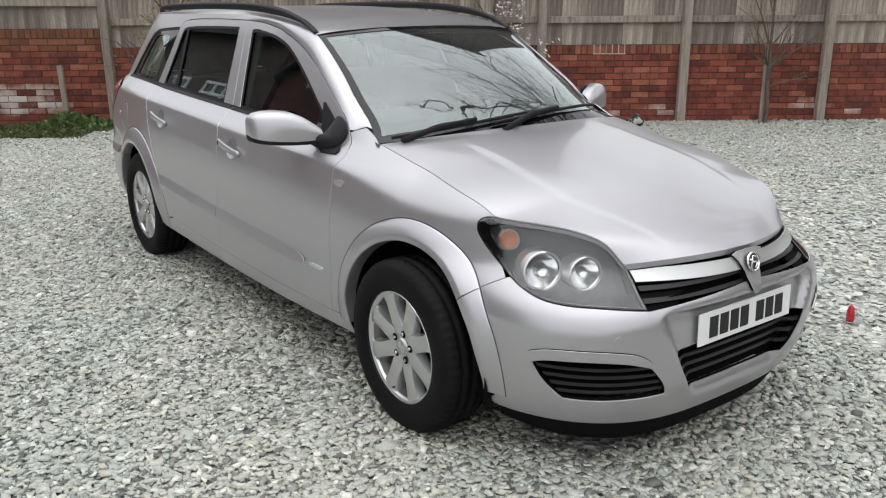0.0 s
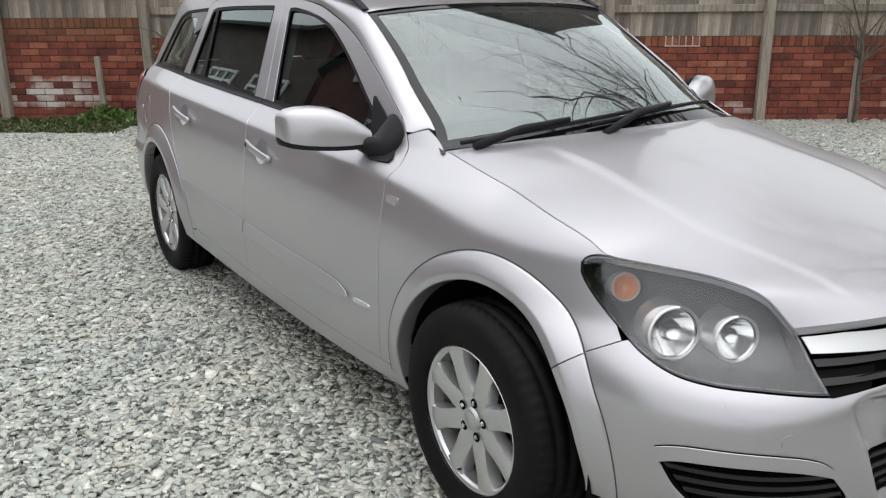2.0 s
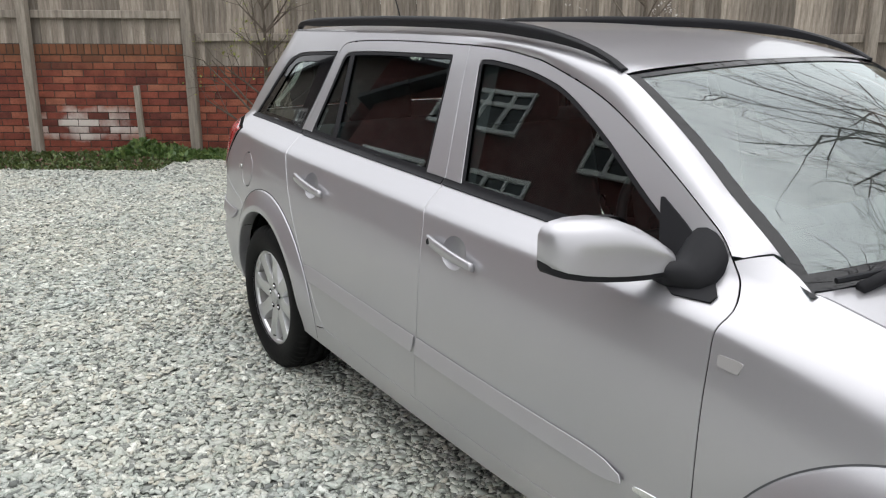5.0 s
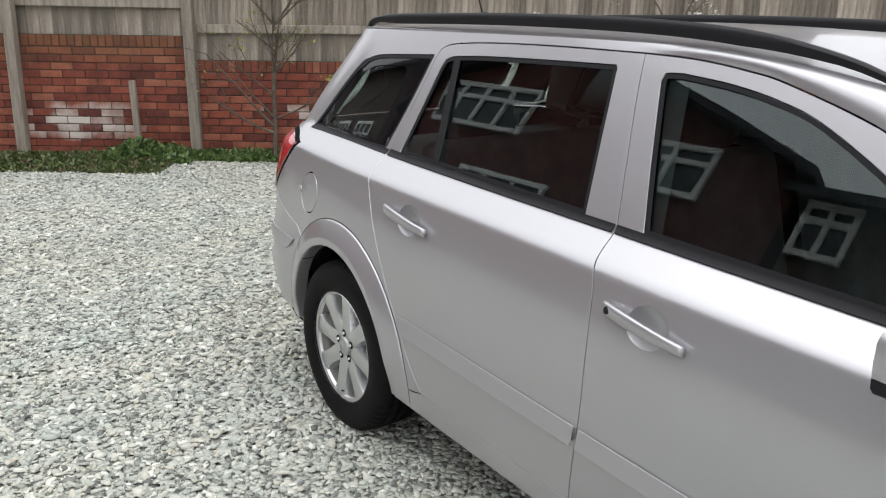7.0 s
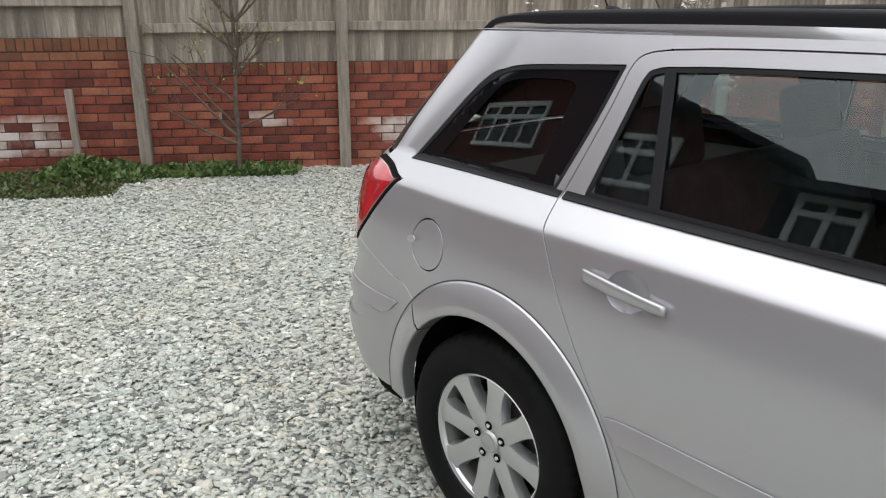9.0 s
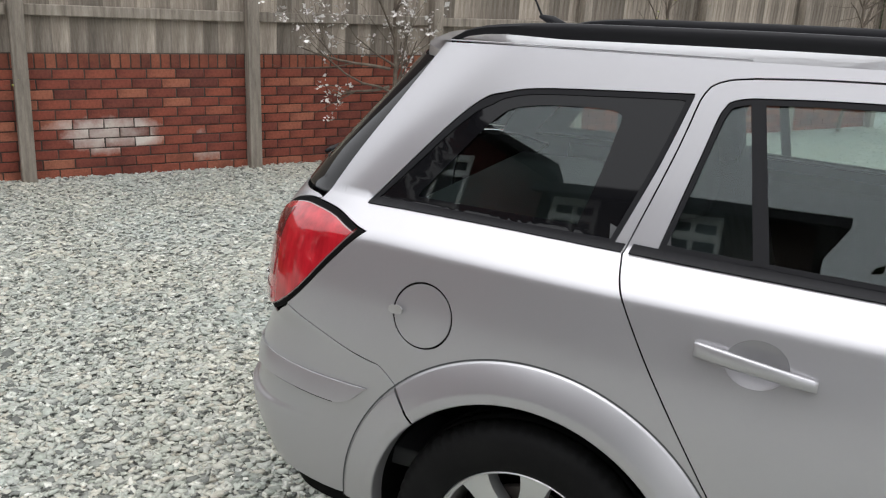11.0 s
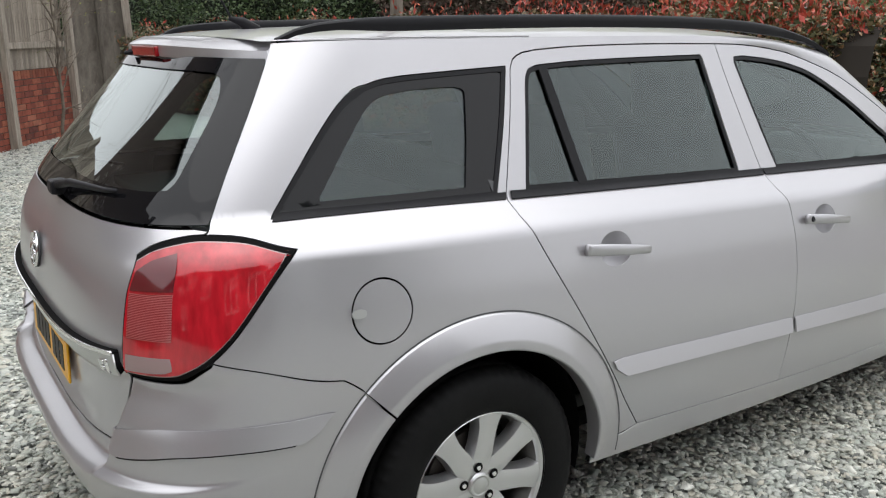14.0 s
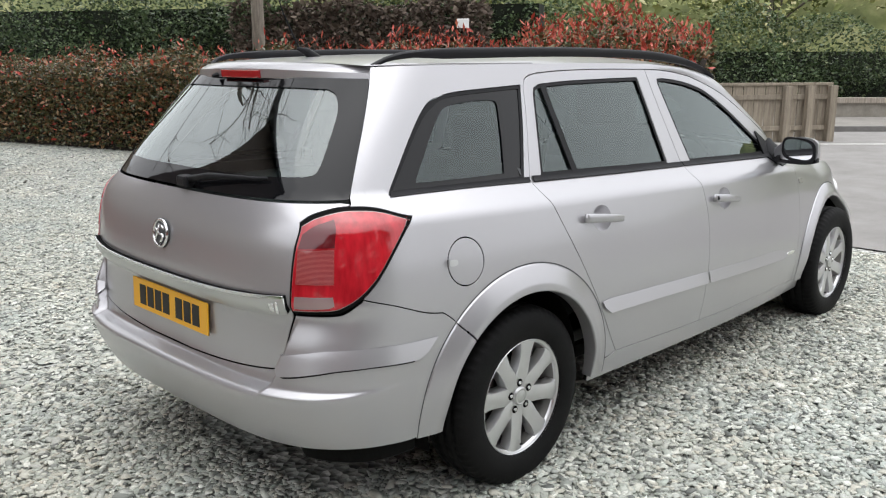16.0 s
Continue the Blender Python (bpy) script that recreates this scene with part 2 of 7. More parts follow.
rear_x = spline((0.20, 0.28, 0.36, 0.440, 0.474, 0.486, 0.503, 0.534, 0.58, 0.70, 0.74, 0.88, 1.0, 1.04, 1.33, 1.38),
                (-2.10, -2.15, -2.198, -2.230, -2.236, -2.226, -2.180, -2.172, -2.168, -2.170, -2.192, -2.180, -2.135, -2.112, -1.872, -1.83))
rear_n = spline((0.2, 0.55, 0.7, 0.97, 1.4), (3.6, 3.9, 3.5, 3.4, 3.1))
rear_0 = spline((0.3, 0.98, 1.38), (-1.72, -1.72, -1.46))


def side(x, z):
    """Half the car's width at x and height z."""
    b = belt(x)
    h = z - b
    zc = b - 0.058
    y = low((z - 0.18) / (zc - 0.18))
    soft = 0.016 + 0.034 * ramp(x, 0.85, 1.28)
    shoulder = 0.776 - 1.22 * (h + 0.058)
    glass = 0.700 - (0.385 + 0.9 * ramp(x, 0.70, 1.10)) * h
    y = smin(y, smax(shoulder, glass, 0.004), soft)
    if x < -1.0:
        y -= 0.045 * ((-1.0 - x) / 0.8) ** 2
    if x > 0:
        y -= 0.04 * x * x
    return y


LF, LR = 1.30, 1.20


def body(u, z):
    """The shell: u is x along the flank, and runs on round the corners to the middle of the nose (X0F + LF) and of the tail (x0 - LR)."""
    r0 = rear_0(z)
    if u > X0F + LF or u < r0 - LR:
        m = body(2 * (X0F + LF) - u if u > 0 else 2 * (r0 - LR) - u, z)
        return Vector((m.x, -m.y, m.z))
    if u > X0F:
        q = (1 - min((u - X0F) / LF, 1.0)) * math.pi / 2
        e = 2.0 / front_n(z)
        x = X0F + (front_x(z) - X0F) * max(math.cos(q), 0.0) ** e
        lean = (side(X0F, z) - side(X0F - 0.01, z)) * 100 * (x - X0F) * math.exp((X0F - x) / 0.12)
        y = (side(X0F, z) + lean) * math.sin(q) ** e
        x -= 0.036 * ramp(u, 2.235 + (0.547 - z) * 0.62, 2.292 + (0.547 - z) * 0.62) * ramp(z, 0.235, 0.300) * (1 - ramp(z, 0.545, 0.565))
    elif u < r0:
        q = (1 - min((r0 - u) / LR, 1.0)) * math.pi / 2
        e = 2.0 / rear_n(z)
        x = r0 + (rear_x(z) - r0) * max(math.cos(q), 0.0) ** e
        lean = (side(r0 + 0.01, z) - side(r0, z)) * 100 * (x - r0) * math.exp((x - r0) / 0.12)
        # the bumper's corners stand out beside the tailgate
        edge = -2.528 + (z - 0.546) * 0.7235
        x -= 0.040 * ramp(u, edge + 0.002, edge + 0.042) * ramp(z, 0.474, 0.503) * (1 - ramp(z, 0.60, 0.725)) * max(math.cos(q), 0.0) ** 1.3
        y = (side(r0, z) + lean) * math.sin(q) ** e
    else:
        x, y = u, side(u, z)
    return Vector((x, -y, z))


def body_normal(u, z, d=0.002):
    a = body(u + d, z) - body(u - d, z)
    b = body(u, z + d) - body(u, z - d)
    n = a.cross(b)
    return n.normalized() if n.length > 1e-12 else Vector((0, -1, 0))

# ---- the ground ----
GRAVEL = earthy("slate_bed", ((0.3, (0.13, 0.135, 0.125)), (0.7, (0.24, 0.25, 0.235))), 14.0, 90.0, 0.85, 0.6, "island", 0.1)
v_ = coords(GRAVEL)
chip_ = node(GRAVEL, "ShaderNodeTexVoronoi", Scale=34.0)
join(GRAVEL, v_, chip_.inputs["Vector"])
base_of(GRAVEL, blend(GRAVEL, 0.8, ramp_of(GRAVEL, noise_of(GRAVEL, v_, 3.0), ((0.3, (0.30, 0.31, 0.28)), (0.7, (0.42, 0.425, 0.39)))),
                      ramp_of(GRAVEL, chip_.outputs["Color"], ((0.15, (0.10, 0.106, 0.098)), (0.5, (0.36, 0.37, 0.34)), (0.85, (0.66, 0.67, 0.63))))))
bump(GRAVEL, chip_.outputs["Distance"], 0.9, 0.02)


def slate():
    """Broken slate: each piece of its own grey, green or rusty tone, with fine cleavage grain and dusty drifts."""
    m = material("slate_chips", (0.4, 0.41, 0.38), 0.62)
    v = coords(m)
    pick = node(m, "ShaderNodeNewGeometry").outputs["Random Per Island"]
    tone = ramp_of(m, pick, ((0.0, (0.10, 0.105, 0.10)), (0.10, (0.24, 0.25, 0.24)), (0.18, (0.40, 0.425, 0.385)), (0.36, (0.47, 0.475, 0.455)), (0.52, (0.43, 0.46, 0.43)), (0.68, (0.56, 0.565, 0.525)),
                             (0.80, (0.50, 0.475, 0.42)), (0.92, (0.64, 0.645, 0.61)), (1.0, (0.76, 0.76, 0.73))))
    grain = noise_of(m, v, 170.0, 5.0)
    col = blend(m, 0.5, tone, ramp_of(m, grain, ((0.3, (0.55,) * 3), (0.7, (1.12,) * 3))), "MULTIPLY")
    drift = ramp_of(m, noise_of(m, v, 0.9, 4.0), ((0.35, (0.93, 0.97, 0.94)), (0.65, (1.10, 1.07, 0.97))))
    base_of(m, blend(m, 0.8, col, drift, "MULTIPLY"))
    bump(m, grain, 0.35, 0.003)
    return m


CHIP = slate()
TARMAC = earthy("tarmac", ((0.3, (0.30, 0.288, 0.275)), (0.7, (0.40, 0.385, 0.37))), 2.0, 220.0, 0.9, 0.5)

bm = bmesh.new()
bmesh.ops.create_grid(bm, x_segments=2, y_segments=2, size=400)
tagged(part("ground", bm, GRAVEL), "grey-green slate gravel ground with loose chippings", "ground", kind="structure")

rng = np.random.default_rng(5)


def chips(n, x0, y0, x1, y1, big, keep, solid=True):
    """Flat broken slates lying on the gravel, each a low prism of four corners, or further off a low faceted lump."""
    xy = rng.uniform((x0, y0), (x1, y1), (n, 2))
    xy = xy[keep(xy)]
    n = len(xy)
    k = 4
    ang = (np.arange(k) / k * 2 * np.pi)[None, :] + rng.uniform(-0.5, 0.5, (n, k)) + rng.uniform(0, 6.28, (n, 1))
    size = big * rng.lognormal(0.0, 0.30, (n, 1))
    rad = size * rng.uniform(0.70, 1.20, (n, k))
    lx, ly = rad * np.cos(ang), rad * np.sin(ang) * rng.uniform(0.45, 0.85, (n, 1))
    tx, ty = rng.normal(0, 0.16, (n, 1)), rng.normal(0, 0.16, (n, 1))
    yaw = rng.uniform(0, 6.28, (n, 1))
    px, py = lx * np.cos(yaw) - ly * np.sin(yaw), lx * np.sin(yaw) + ly * np.cos(yaw)
    lift = rng.uniform(0.002, 0.017, (n, 1))
    top = lift + px * tx + py * ty + size * 0.12
    i = np.arange(k)
    w = 2 * k if solid else k + 1
    verts = np.zeros((n, w, 3))
    verts[:, :k, 0], verts[:, :k, 1], verts[:, :k, 2] = xy[:, :1] + px, xy[:, 1:] + py, top
    base = (np.arange(n) * w)[:, None]
    if solid:
        verts[:, k:, 0], verts[:, k:, 1], verts[:, k:, 2] = xy[:, :1] + px * 1.06, xy[:, 1:] + py * 1.06, top - size * 0.26
        walls = np.stack([base + i, base + k + i, base + k + (i + 1) % k, base + (i + 1) % k], -1).reshape(n, -1)
        loops, counts = np.concatenate([base + i[None, :], walls], 1).ravel(), np.full(n * 5, 4)
    else:
        verts[:, :k, 2] -= size * 0.30
        off = size * rng.uniform(-0.45, 0.45, (n, 2))
        verts[:, k, :2], verts[:, k, 2] = xy + off, (lift + size * 0.14 + off[:, :1] * tx + off[:, 1:] * ty)[:, 0]
        loops, counts = np.stack([base + i, base + (i + 1) % k, base + k + 0 * i], -1).reshape(n, -1).ravel(), np.full(n * k, 3)
    me = bpy.data.meshes.new("gravel")
    me.vertices.add(n * w)
    me.vertices.foreach_set("co", verts.ravel())
    me.loops.add(len(loops))
    me.loops.foreach_set("vertex_index", loops)
    me.polygons.add(len(counts))
    me.polygons.foreach_set("loop_start", np.concatenate([[0], np.cumsum(counts)[:-1]]))
    me.polygons.foreach_set("loop_total", counts)
    me.materials.append(CHIP)
    me.update(calc_edges=True)
    me.validate()
    return tagged(new("gravel", me), "loose grey-green slate chippings covering the yard", "gravel", kind="stuff")


WALL_AT, WALL_DIR = Vector((-7.13, 0.69, 0)), Vector((0.5800, 0.8146, 0))


def yard(xy):
    """In the yard: before the wall and short of the road."""
    before = (xy[:, 0] - WALL_AT.x) * -WALL_DIR.y + (xy[:, 1] - WALL_AT.y) * WALL_DIR.x < 0.05
    return before & (xy[:, 0] < np.where(xy[:, 1] < 0.6, 3.15, 9.0) + 0.05 * np.sin(xy[:, 1] * 3))


def close_by(xy):
    return yard(xy) & ~((np.abs(xy[:, 0]) < 1.9) & (np.abs(xy[:, 1]) < 0.42))


def further(xy):
    return yard(xy) & ~((xy[:, 0] > -4.6) & (xy[:, 1] > -2.2) & (xy[:, 1] < 1.2))


chips(138000, -4.6, -2.2, 3.2, 1.2, 0.0145, close_by)
chips(270000, -8.6, -3.0, 0.0, 7.0, 0.0170, further, False)
chips(60000, 0.0, 1.2, 5.4, 14.0, 0.022, further, False)
chips(26000, -3.5, 7.0, 0.0, 14.0, 0.024, further, False)

# ---- wall and fence along the yard ----
BAY = 1.738
WALL_TURN = math.degrees(math.atan2(WALL_DIR.y, WALL_DIR.x))


def along(k, back=0.0, z=0.0):
    """A place on the line of the posts, k bays on from the second post, back metres behind its face."""
    n = Vector((-WALL_DIR.y, WALL_DIR.x, 0))
    return WALL_AT + WALL_DIR * (BAY * (k - 1)) + n * back + Vector((0, 0, z))


MORTAR = earthy("mortar", ((0.3, (0.035, 0.028, 0.024)), (0.7, (0.085, 0.070, 0.058))), 9.0, 120.0, 0.95, 0.4)


def brick_stuff(per):
    m = material("brick_" + per, (0.3, 0.1, 0.06), 0.85)
    v = coords(m)
    pick = node(m, "ShaderNodeObjectInfo").outputs["Random"] if per == "object" else node(m, "ShaderNodeNewGeometry").outputs["Random Per Island"]
    clay = ramp_of(m, pick, ((0.0, (0.16, 0.048, 0.036)), (0.25, (0.23, 0.062, 0.042)), (0.5, (0.28, 0.075, 0.048)), (0.75, (0.33, 0.095, 0.058)), (1.0, (0.40, 0.150, 0.092))))
    grain, soot = noise_of(m, v, 70.0, 6.0), noise_of(m, v, 7.0, 5.0)
    clay = blend(m, 0.55, clay, ramp_of(m, grain, ((0.25, (0.35,) * 3), (0.75, (1.1,) * 3))), "MULTIPLY")
    clay = blend(m, 0.6, clay, ramp_of(m, soot, ((0.35, (0.45, 0.42, 0.42)), (0.6, (1.1, 1.08, 1.05)))), "MULTIPLY")
    geo, sep, run = node(m, "ShaderNodeNewGeometry"), node(m, "ShaderNodeSeparateXYZ"), node(m, "ShaderNodeVectorMath")
    run.operation = "DOT_PRODUCT"
    run.inputs[1].default_value = WALL_DIR
    join(m, geo.outputs["Position"], sep.inputs[0])
    join(m, geo.outputs["Position"], run.inputs[0])

    def calc(what, a, b):
        n = node(m, "ShaderNodeMath")
        n.operation = what
        for value, socket in ((a, n.inputs[0]), (b, n.inputs[1])):
            if hasattr(value, "is_output"):
                join(m, value, socket)
            else:
                socket.default_value = value
        return n.outputs[0]
    # moss on the topmost courses
    moss = calc("SUBTRACT", calc("ADD", sep.outputs["Z"], calc("MULTIPLY", soot, 0.35)), 0.5)
    clay = blend(m, ramp_of(m, moss, ((0.48, (0,) * 3), (0.80, (0.6,) * 3))), clay, (0.155, 0.085, 0.036))
    # lime bloom: pale blotches where the wall has been wet, as (metres along, height, half length, half height, strength)
    patch = node(m, "ShaderNodeTexNoise", Scale=3.2, Detail=5.0, Roughness=0.65)
    join(m, geo.outputs["Position"], patch.inputs["Vector"])
    start, most = WALL_AT.dot(WALL_DIR), None
    for s0, z0, hs, hz, amp in ((2.30, 0.33, 0.62, 0.24, 1.0), (-1.15, 0.30, 0.85, 0.27, 0.95), (1.05, 0.45, 0.55, 0.15, 0.62), (3.15, 0.20, 0.60, 0.20, 0.55), (4.8, 0.17, 0.8, 0.20, 0.58), (6.7, 0.14, 1.1, 0.16, 0.55), (9.0, 0.2, 1.0, 0.2, 0.5)):
        a = calc("POWER", calc("ABSOLUTE", calc("DIVIDE", calc("SUBTRACT", run.outputs["Value"], start + s0), hs), 0.0), 2.0)
        b = calc("POWER", calc("ABSOLUTE", calc("DIVIDE", calc("SUBTRACT", sep.outputs["Z"], z0), hz), 0.0), 2.0)
        one = calc("MULTIPLY", calc("SUBTRACT", 1.0, calc("MINIMUM", calc("ADD", a, b), 1.0)), amp)
        most = one if most is None else calc("MAXIMUM", most, one)
    lime = calc("ADD", calc("MULTIPLY", most, 0.62), calc("ADD", calc("MULTIPLY", pick, 0.36), calc("MULTIPLY", patch.outputs["Fac"], 0.80)))
    bloom = ramp_of(m, calc("SUBTRACT", lime, 0.35), ((0.56, (0,) * 3), (0.86, (0.9,) * 3)))
    base_of(m, blend(m, bloom, clay, (0.68, 0.63, 0.58)))
    bump(m, grain, 0.6, 0.005)
    return m


BRICK, BRICKS = brick_stuff("object"), brick_stuff("joined")
BOARD = earthy("weathered_board", ((0.25, (0.19, 0.158, 0.128)), (0.5, (0.385, 0.33, 0.275)), (0.75, (0.57, 0.50, 0.425))), 5.0, 40.0, 0.92, 0.8, "object", 0.45, (7, 7, 0.5))
_k = node(BOARD, "ShaderNodeTexVoronoi", Scale=1.0, Randomness=1.0)
join(BOARD, coords(BOARD, (8, 8, 3.6)), _k.inputs["Vector"])
_plain = BOARD.node_tree.nodes["Principled BSDF"].inputs["Base Color"].links[0].from_socket
base_of(BOARD, blend(BOARD, 1.0, _plain, ramp_of(BOARD, _k.outputs["Distance"], ((0.0, (0.22, 0.19, 0.17)), (0.10, (0.30, 0.26, 0.23)), (0.17, (1.0,) * 3))), "MULTIPLY"))
POST = earthy("weathered_post", ((0.25, (0.20, 0.172, 0.142)), (0.7, (0.45, 0.395, 0.335))), 5.0, 50.0, 0.92, 0.5, "object", 0.15, (6, 6, 0.7))

wall = thing("wall_boundary", "low red brick wall with pale lime bloom under the timber fence", "wall", kind="structure")
BL, BH, JOINT = 0.2165, 0.0665, 0.0085


def brick_mesh(l, h, d=0.09, seed=0):
    r = random.Random(seed)
    bm = box_bm(-l / 2, -d / 2, -h / 2, l / 2, d / 2, h / 2)
    for v in bm.verts:
        v.co += Vector((r.uniform(-1, 1) * 0.002, r.uniform(-1, 1) * 0.002, r.uniform(-1, 1) * 0.0015))
    bmesh.ops.bevel(bm, geom=[e for e in bm.edges if all(v.co.y < 0 for v in e.verts)], offset=0.004, segments=1, affect="EDGES")
    me = bpy.data.meshes.new("brick")
    bm.to_mesh(me)
    bm.free()
    me.materials.append(BRICK)
    return me


stretchers = [brick_mesh(BL, BH, seed=i) for i in range(6)]
half_turn = Matrix.Rotation(radians(WALL_TURN), 4, "Z")
far_v, far_f = [], []
count_parts = 0
for k in range(-2, 8):
    a, b = along(k), along(k + 1)
    courses = 13 if k < 1 else 11
    if k in (-2, -1, 0):
        courses = 14
    top = courses * (BH + JOINT) + 0.115
    # backing of mortar
    n_ = Vector((-WALL_DIR.y, WALL_DIR.x, 0))
    c0, c1 = a + n_ * 0.056, b + n_ * 0.056
    c2, c3 = b + n_ * 0.26, a + n_ * 0.26
    vs = [Vector((p.x, p.y, -0.1)) for p in (c0, c1, c2, c3)] + [Vector((p.x, p.y, top - 0.004)) for p in (c0, c1, c2, c3)]
    mesh_ob("mortar_bed", vs, [(0, 1, 5, 4), (1, 2, 6, 5), (2, 3, 7, 6), (3, 0, 4, 7), (4, 5, 6, 7)], MORTAR, wall)
    for row in range(courses + 1):
        soldier = row == courses
        pitch = (BH + JOINT) if soldier else (BL + JOINT)
        z = row * (BH + JOINT) + (0.054 if soldier else BH / 2)
        s = -0.5 * pitch * (row % 2)
        while s < BAY - 0.01:
            lo, hi = max(s, 0.0), min(s + pitch - JOINT, BAY)
            if hi - lo > 0.03:
                h_ = random.Random(k * 1000 + row * 50 + int(s * 100))
                at = a + WALL_DIR * ((lo + hi) / 2) + n_ * (0.095 + h_.uniform(-0.003, 0.003)) + Vector((0, 0, z))
                near = 1 <= k <= 3 and row >= 2
                full = hi - lo > pitch - JOINT - 0.005
                if near and full and count_parts < 300 and not soldier:
                    o = new("brick", h_.choice(stretchers))
                    o.parent = wall
                    o.matrix_basis = Matrix.Translation(at) @ half_turn
                    count_parts += 1
                else:
                    hl, hh, hd = (hi - lo) / 2, (0.052 if soldier else BH / 2), 0.045
                    i0 = len(far_v)
                    for dy, sc in ((-hd, 0.97), (-hd + 0.004, 1.0), (hd, 1.0)):
                        for dx, dz in ((-1, -1), (1, -1), (1, 1), (-1, 1)):
                            far_v.append(at + WALL_DIR * (dx * (hl - (1 - sc) * 0.1)) + n_ * dy + Vector((0, 0, dz * (hh - (1 - sc) * 0.1))))
                    far_f.append((i0, i0 + 1, i0 + 2, i0 + 3))
                    for q in (0, 4):
                        for e in range(4):
                            e2 = (e + 1) % 4
                            far_f.append((i0 + q + e, i0 + q + 4 + e, i0 + q + 4 + e2, i0 + q + e2))
            s += pitch
tagged(mesh_ob("brickwork", far_v, far_f, BRICKS, wall), kind="stuff")
LIME = earthy("lime_mortar", ((0.3, (0.42, 0.33, 0.26)), (0.7, (0.60, 0.50, 0.42))), 12.0, 90.0, 0.95, 0.3)
for i in range(6):
    s_ = 0.64 + i * 0.075
    a = along(4) + WALL_DIR * s_ + Vector((-WALL_DIR.y, WALL_DIR.x, 0)) * 0.047
    o = part("mortar_joint", box_bm(-0.007, -0.004, 0.832, 0.007, 0.012, 0.938, 0.002, 1), LIME, wall)
    o.matrix_basis = Matrix.Translation((a.x, a.y, 0)) @ half_turn
o = part("mortar_joint", box_bm(-0.20, -0.004, 0.822, 0.20, 0.012, 0.836, 0.002, 1), LIME, wall)
a = along(4) + WALL_DIR * 0.83 + Vector((-WALL_DIR.y, WALL_DIR.x, 0)) * 0.047
o.matrix_basis = Matrix.Translation((a.x, a.y, 0)) @ half_turn

fence = thing("fence_boundary", "weathered grey timber board fence with posts and rails", "fence", kind="structure")
post_bm = box_bm(-0.05, -0.05, 0, 0.05, 0.05, 2.45, 0.006, 1)
post_me = bpy.data.meshes.new("post")
post_bm.to_mesh(post_me)
post_bm.free()
post_me.materials.append(POST)
for k in range(-2, 9):
    o = new("post", post_me)
    o.parent = fence
    lean = random.Random(k).uniform(-0.6, 0.6)
    o.matrix_basis = Matrix.Translation(along(k, 0.0, -0.05)) @ half_turn @ pose(0, 0, 0, lean * 0.4, lean)


def board_mesh(w, h, seed):
    r = random.Random(seed)
    bm = box_bm(-w / 2, -0.006, 0, w / 2, 0.010, h)
    for v in bm.verts:
        v.co.x += r.uniform(-0.003, 0.003)
        if v.co.x > 0 and v.co.y > 0:
            v.co.y -= 0.006
        v.co.y += r.uniform(-0.003, 0.003)
    me = bpy.data.meshes.new("board")
    bm.to_mesh(me)
    bm.free()
    me.materials.append(BOARD)
    return me


board_mes = [board_mesh(0.128, 1.40, i) for i in range(5)]
for k in range(-2, 8):
    up = 0.225 if k < 1 else 0.0
    a = along(k)
    n_ = Vector((-WALL_DIR.y, WALL_DIR.x, 0))
    for i in range(14):
        r = random.Random(k * 40 + i)
        o = new("board", board_mes[r.randrange(5)])
        o.parent = fence
        o.matrix_basis = Matrix.Translation(a + WALL_DIR * ((i + 0.5) * BAY / 14) + n_ * 0.115 + Vector((0, 0, 0.928 + up + r.uniform(-0.012, 0.006)))) @ half_turn @ pose(0, 0, 0, 0, r.uniform(-0.5, 0.5), r.uniform(-1.5, 1.5))
    for z in (1.235, 1.93):
        mid = a + WALL_DIR * (BAY / 2) + n_ * 0.078 + Vector((0, 0, z + up))
        o = part("rail", box_bm(-BAY / 2 + 0.045, -0.02, -0.04, BAY / 2 - 0.045, 0.02, 0.04, 0.005, 1), POST, fence)
        o.matrix_basis = Matrix.Translation(mid) @ half_turn @ pose(0, 0, 0, 0, random.Random(k).uniform(-0.4, 0.4))

# ---- the car ----
car = thing("estate_car", "silver estate car with black roof rails parked on slate gravel", "car")
U_NOSE = X0F + LF


def u_tail(z):
    return rear_0(z) - LR


def u_at(x, z):
    """Where along the shell, at height z, the flank or corner reaches x."""
    a, b = (X0F, U_NOSE) if x > X0F else (u_tail(z), rear_0(z))
    if rear_0(z) <= x <= X0F:
        return x
    for _ in range(40):
        c = (a + b) / 2
        a, b = (c, b) if body(c, z).x < x else (a, c)
    return (a + b) / 2


def inset_loop(pts, d):
    if not d:
        return pts
    n = len(pts)
    area = sum(pts[i][0] * pts[(i + 1) % n][1] - pts[(i + 1) % n][0] * pts[i][1] for i in range(n))
    sg = 1 if area > 0 else -1
    out = []
    for i in range(n):
        (ax, ay), (bx, by), (cx, cy) = pts[i - 1], pts[i], pts[(i + 1) % n]
        e1, e2 = Vector((bx - ax, by - ay)), Vector((cx - bx, cy - by))
        if e1.length < 1e-7 or e2.length < 1e-7:
            out.append((bx, by))
            continue
        e1.normalize()
        e2.normalize()
        n1, n2 = Vector((-e1.y, e1.x)) * sg, Vector((-e2.y, e2.x)) * sg
        m = n1 + n2
        k = max(m.dot(n1), 0.5)
        out.append((bx + m.x * d / k, by + m.y * d / k))
    return out


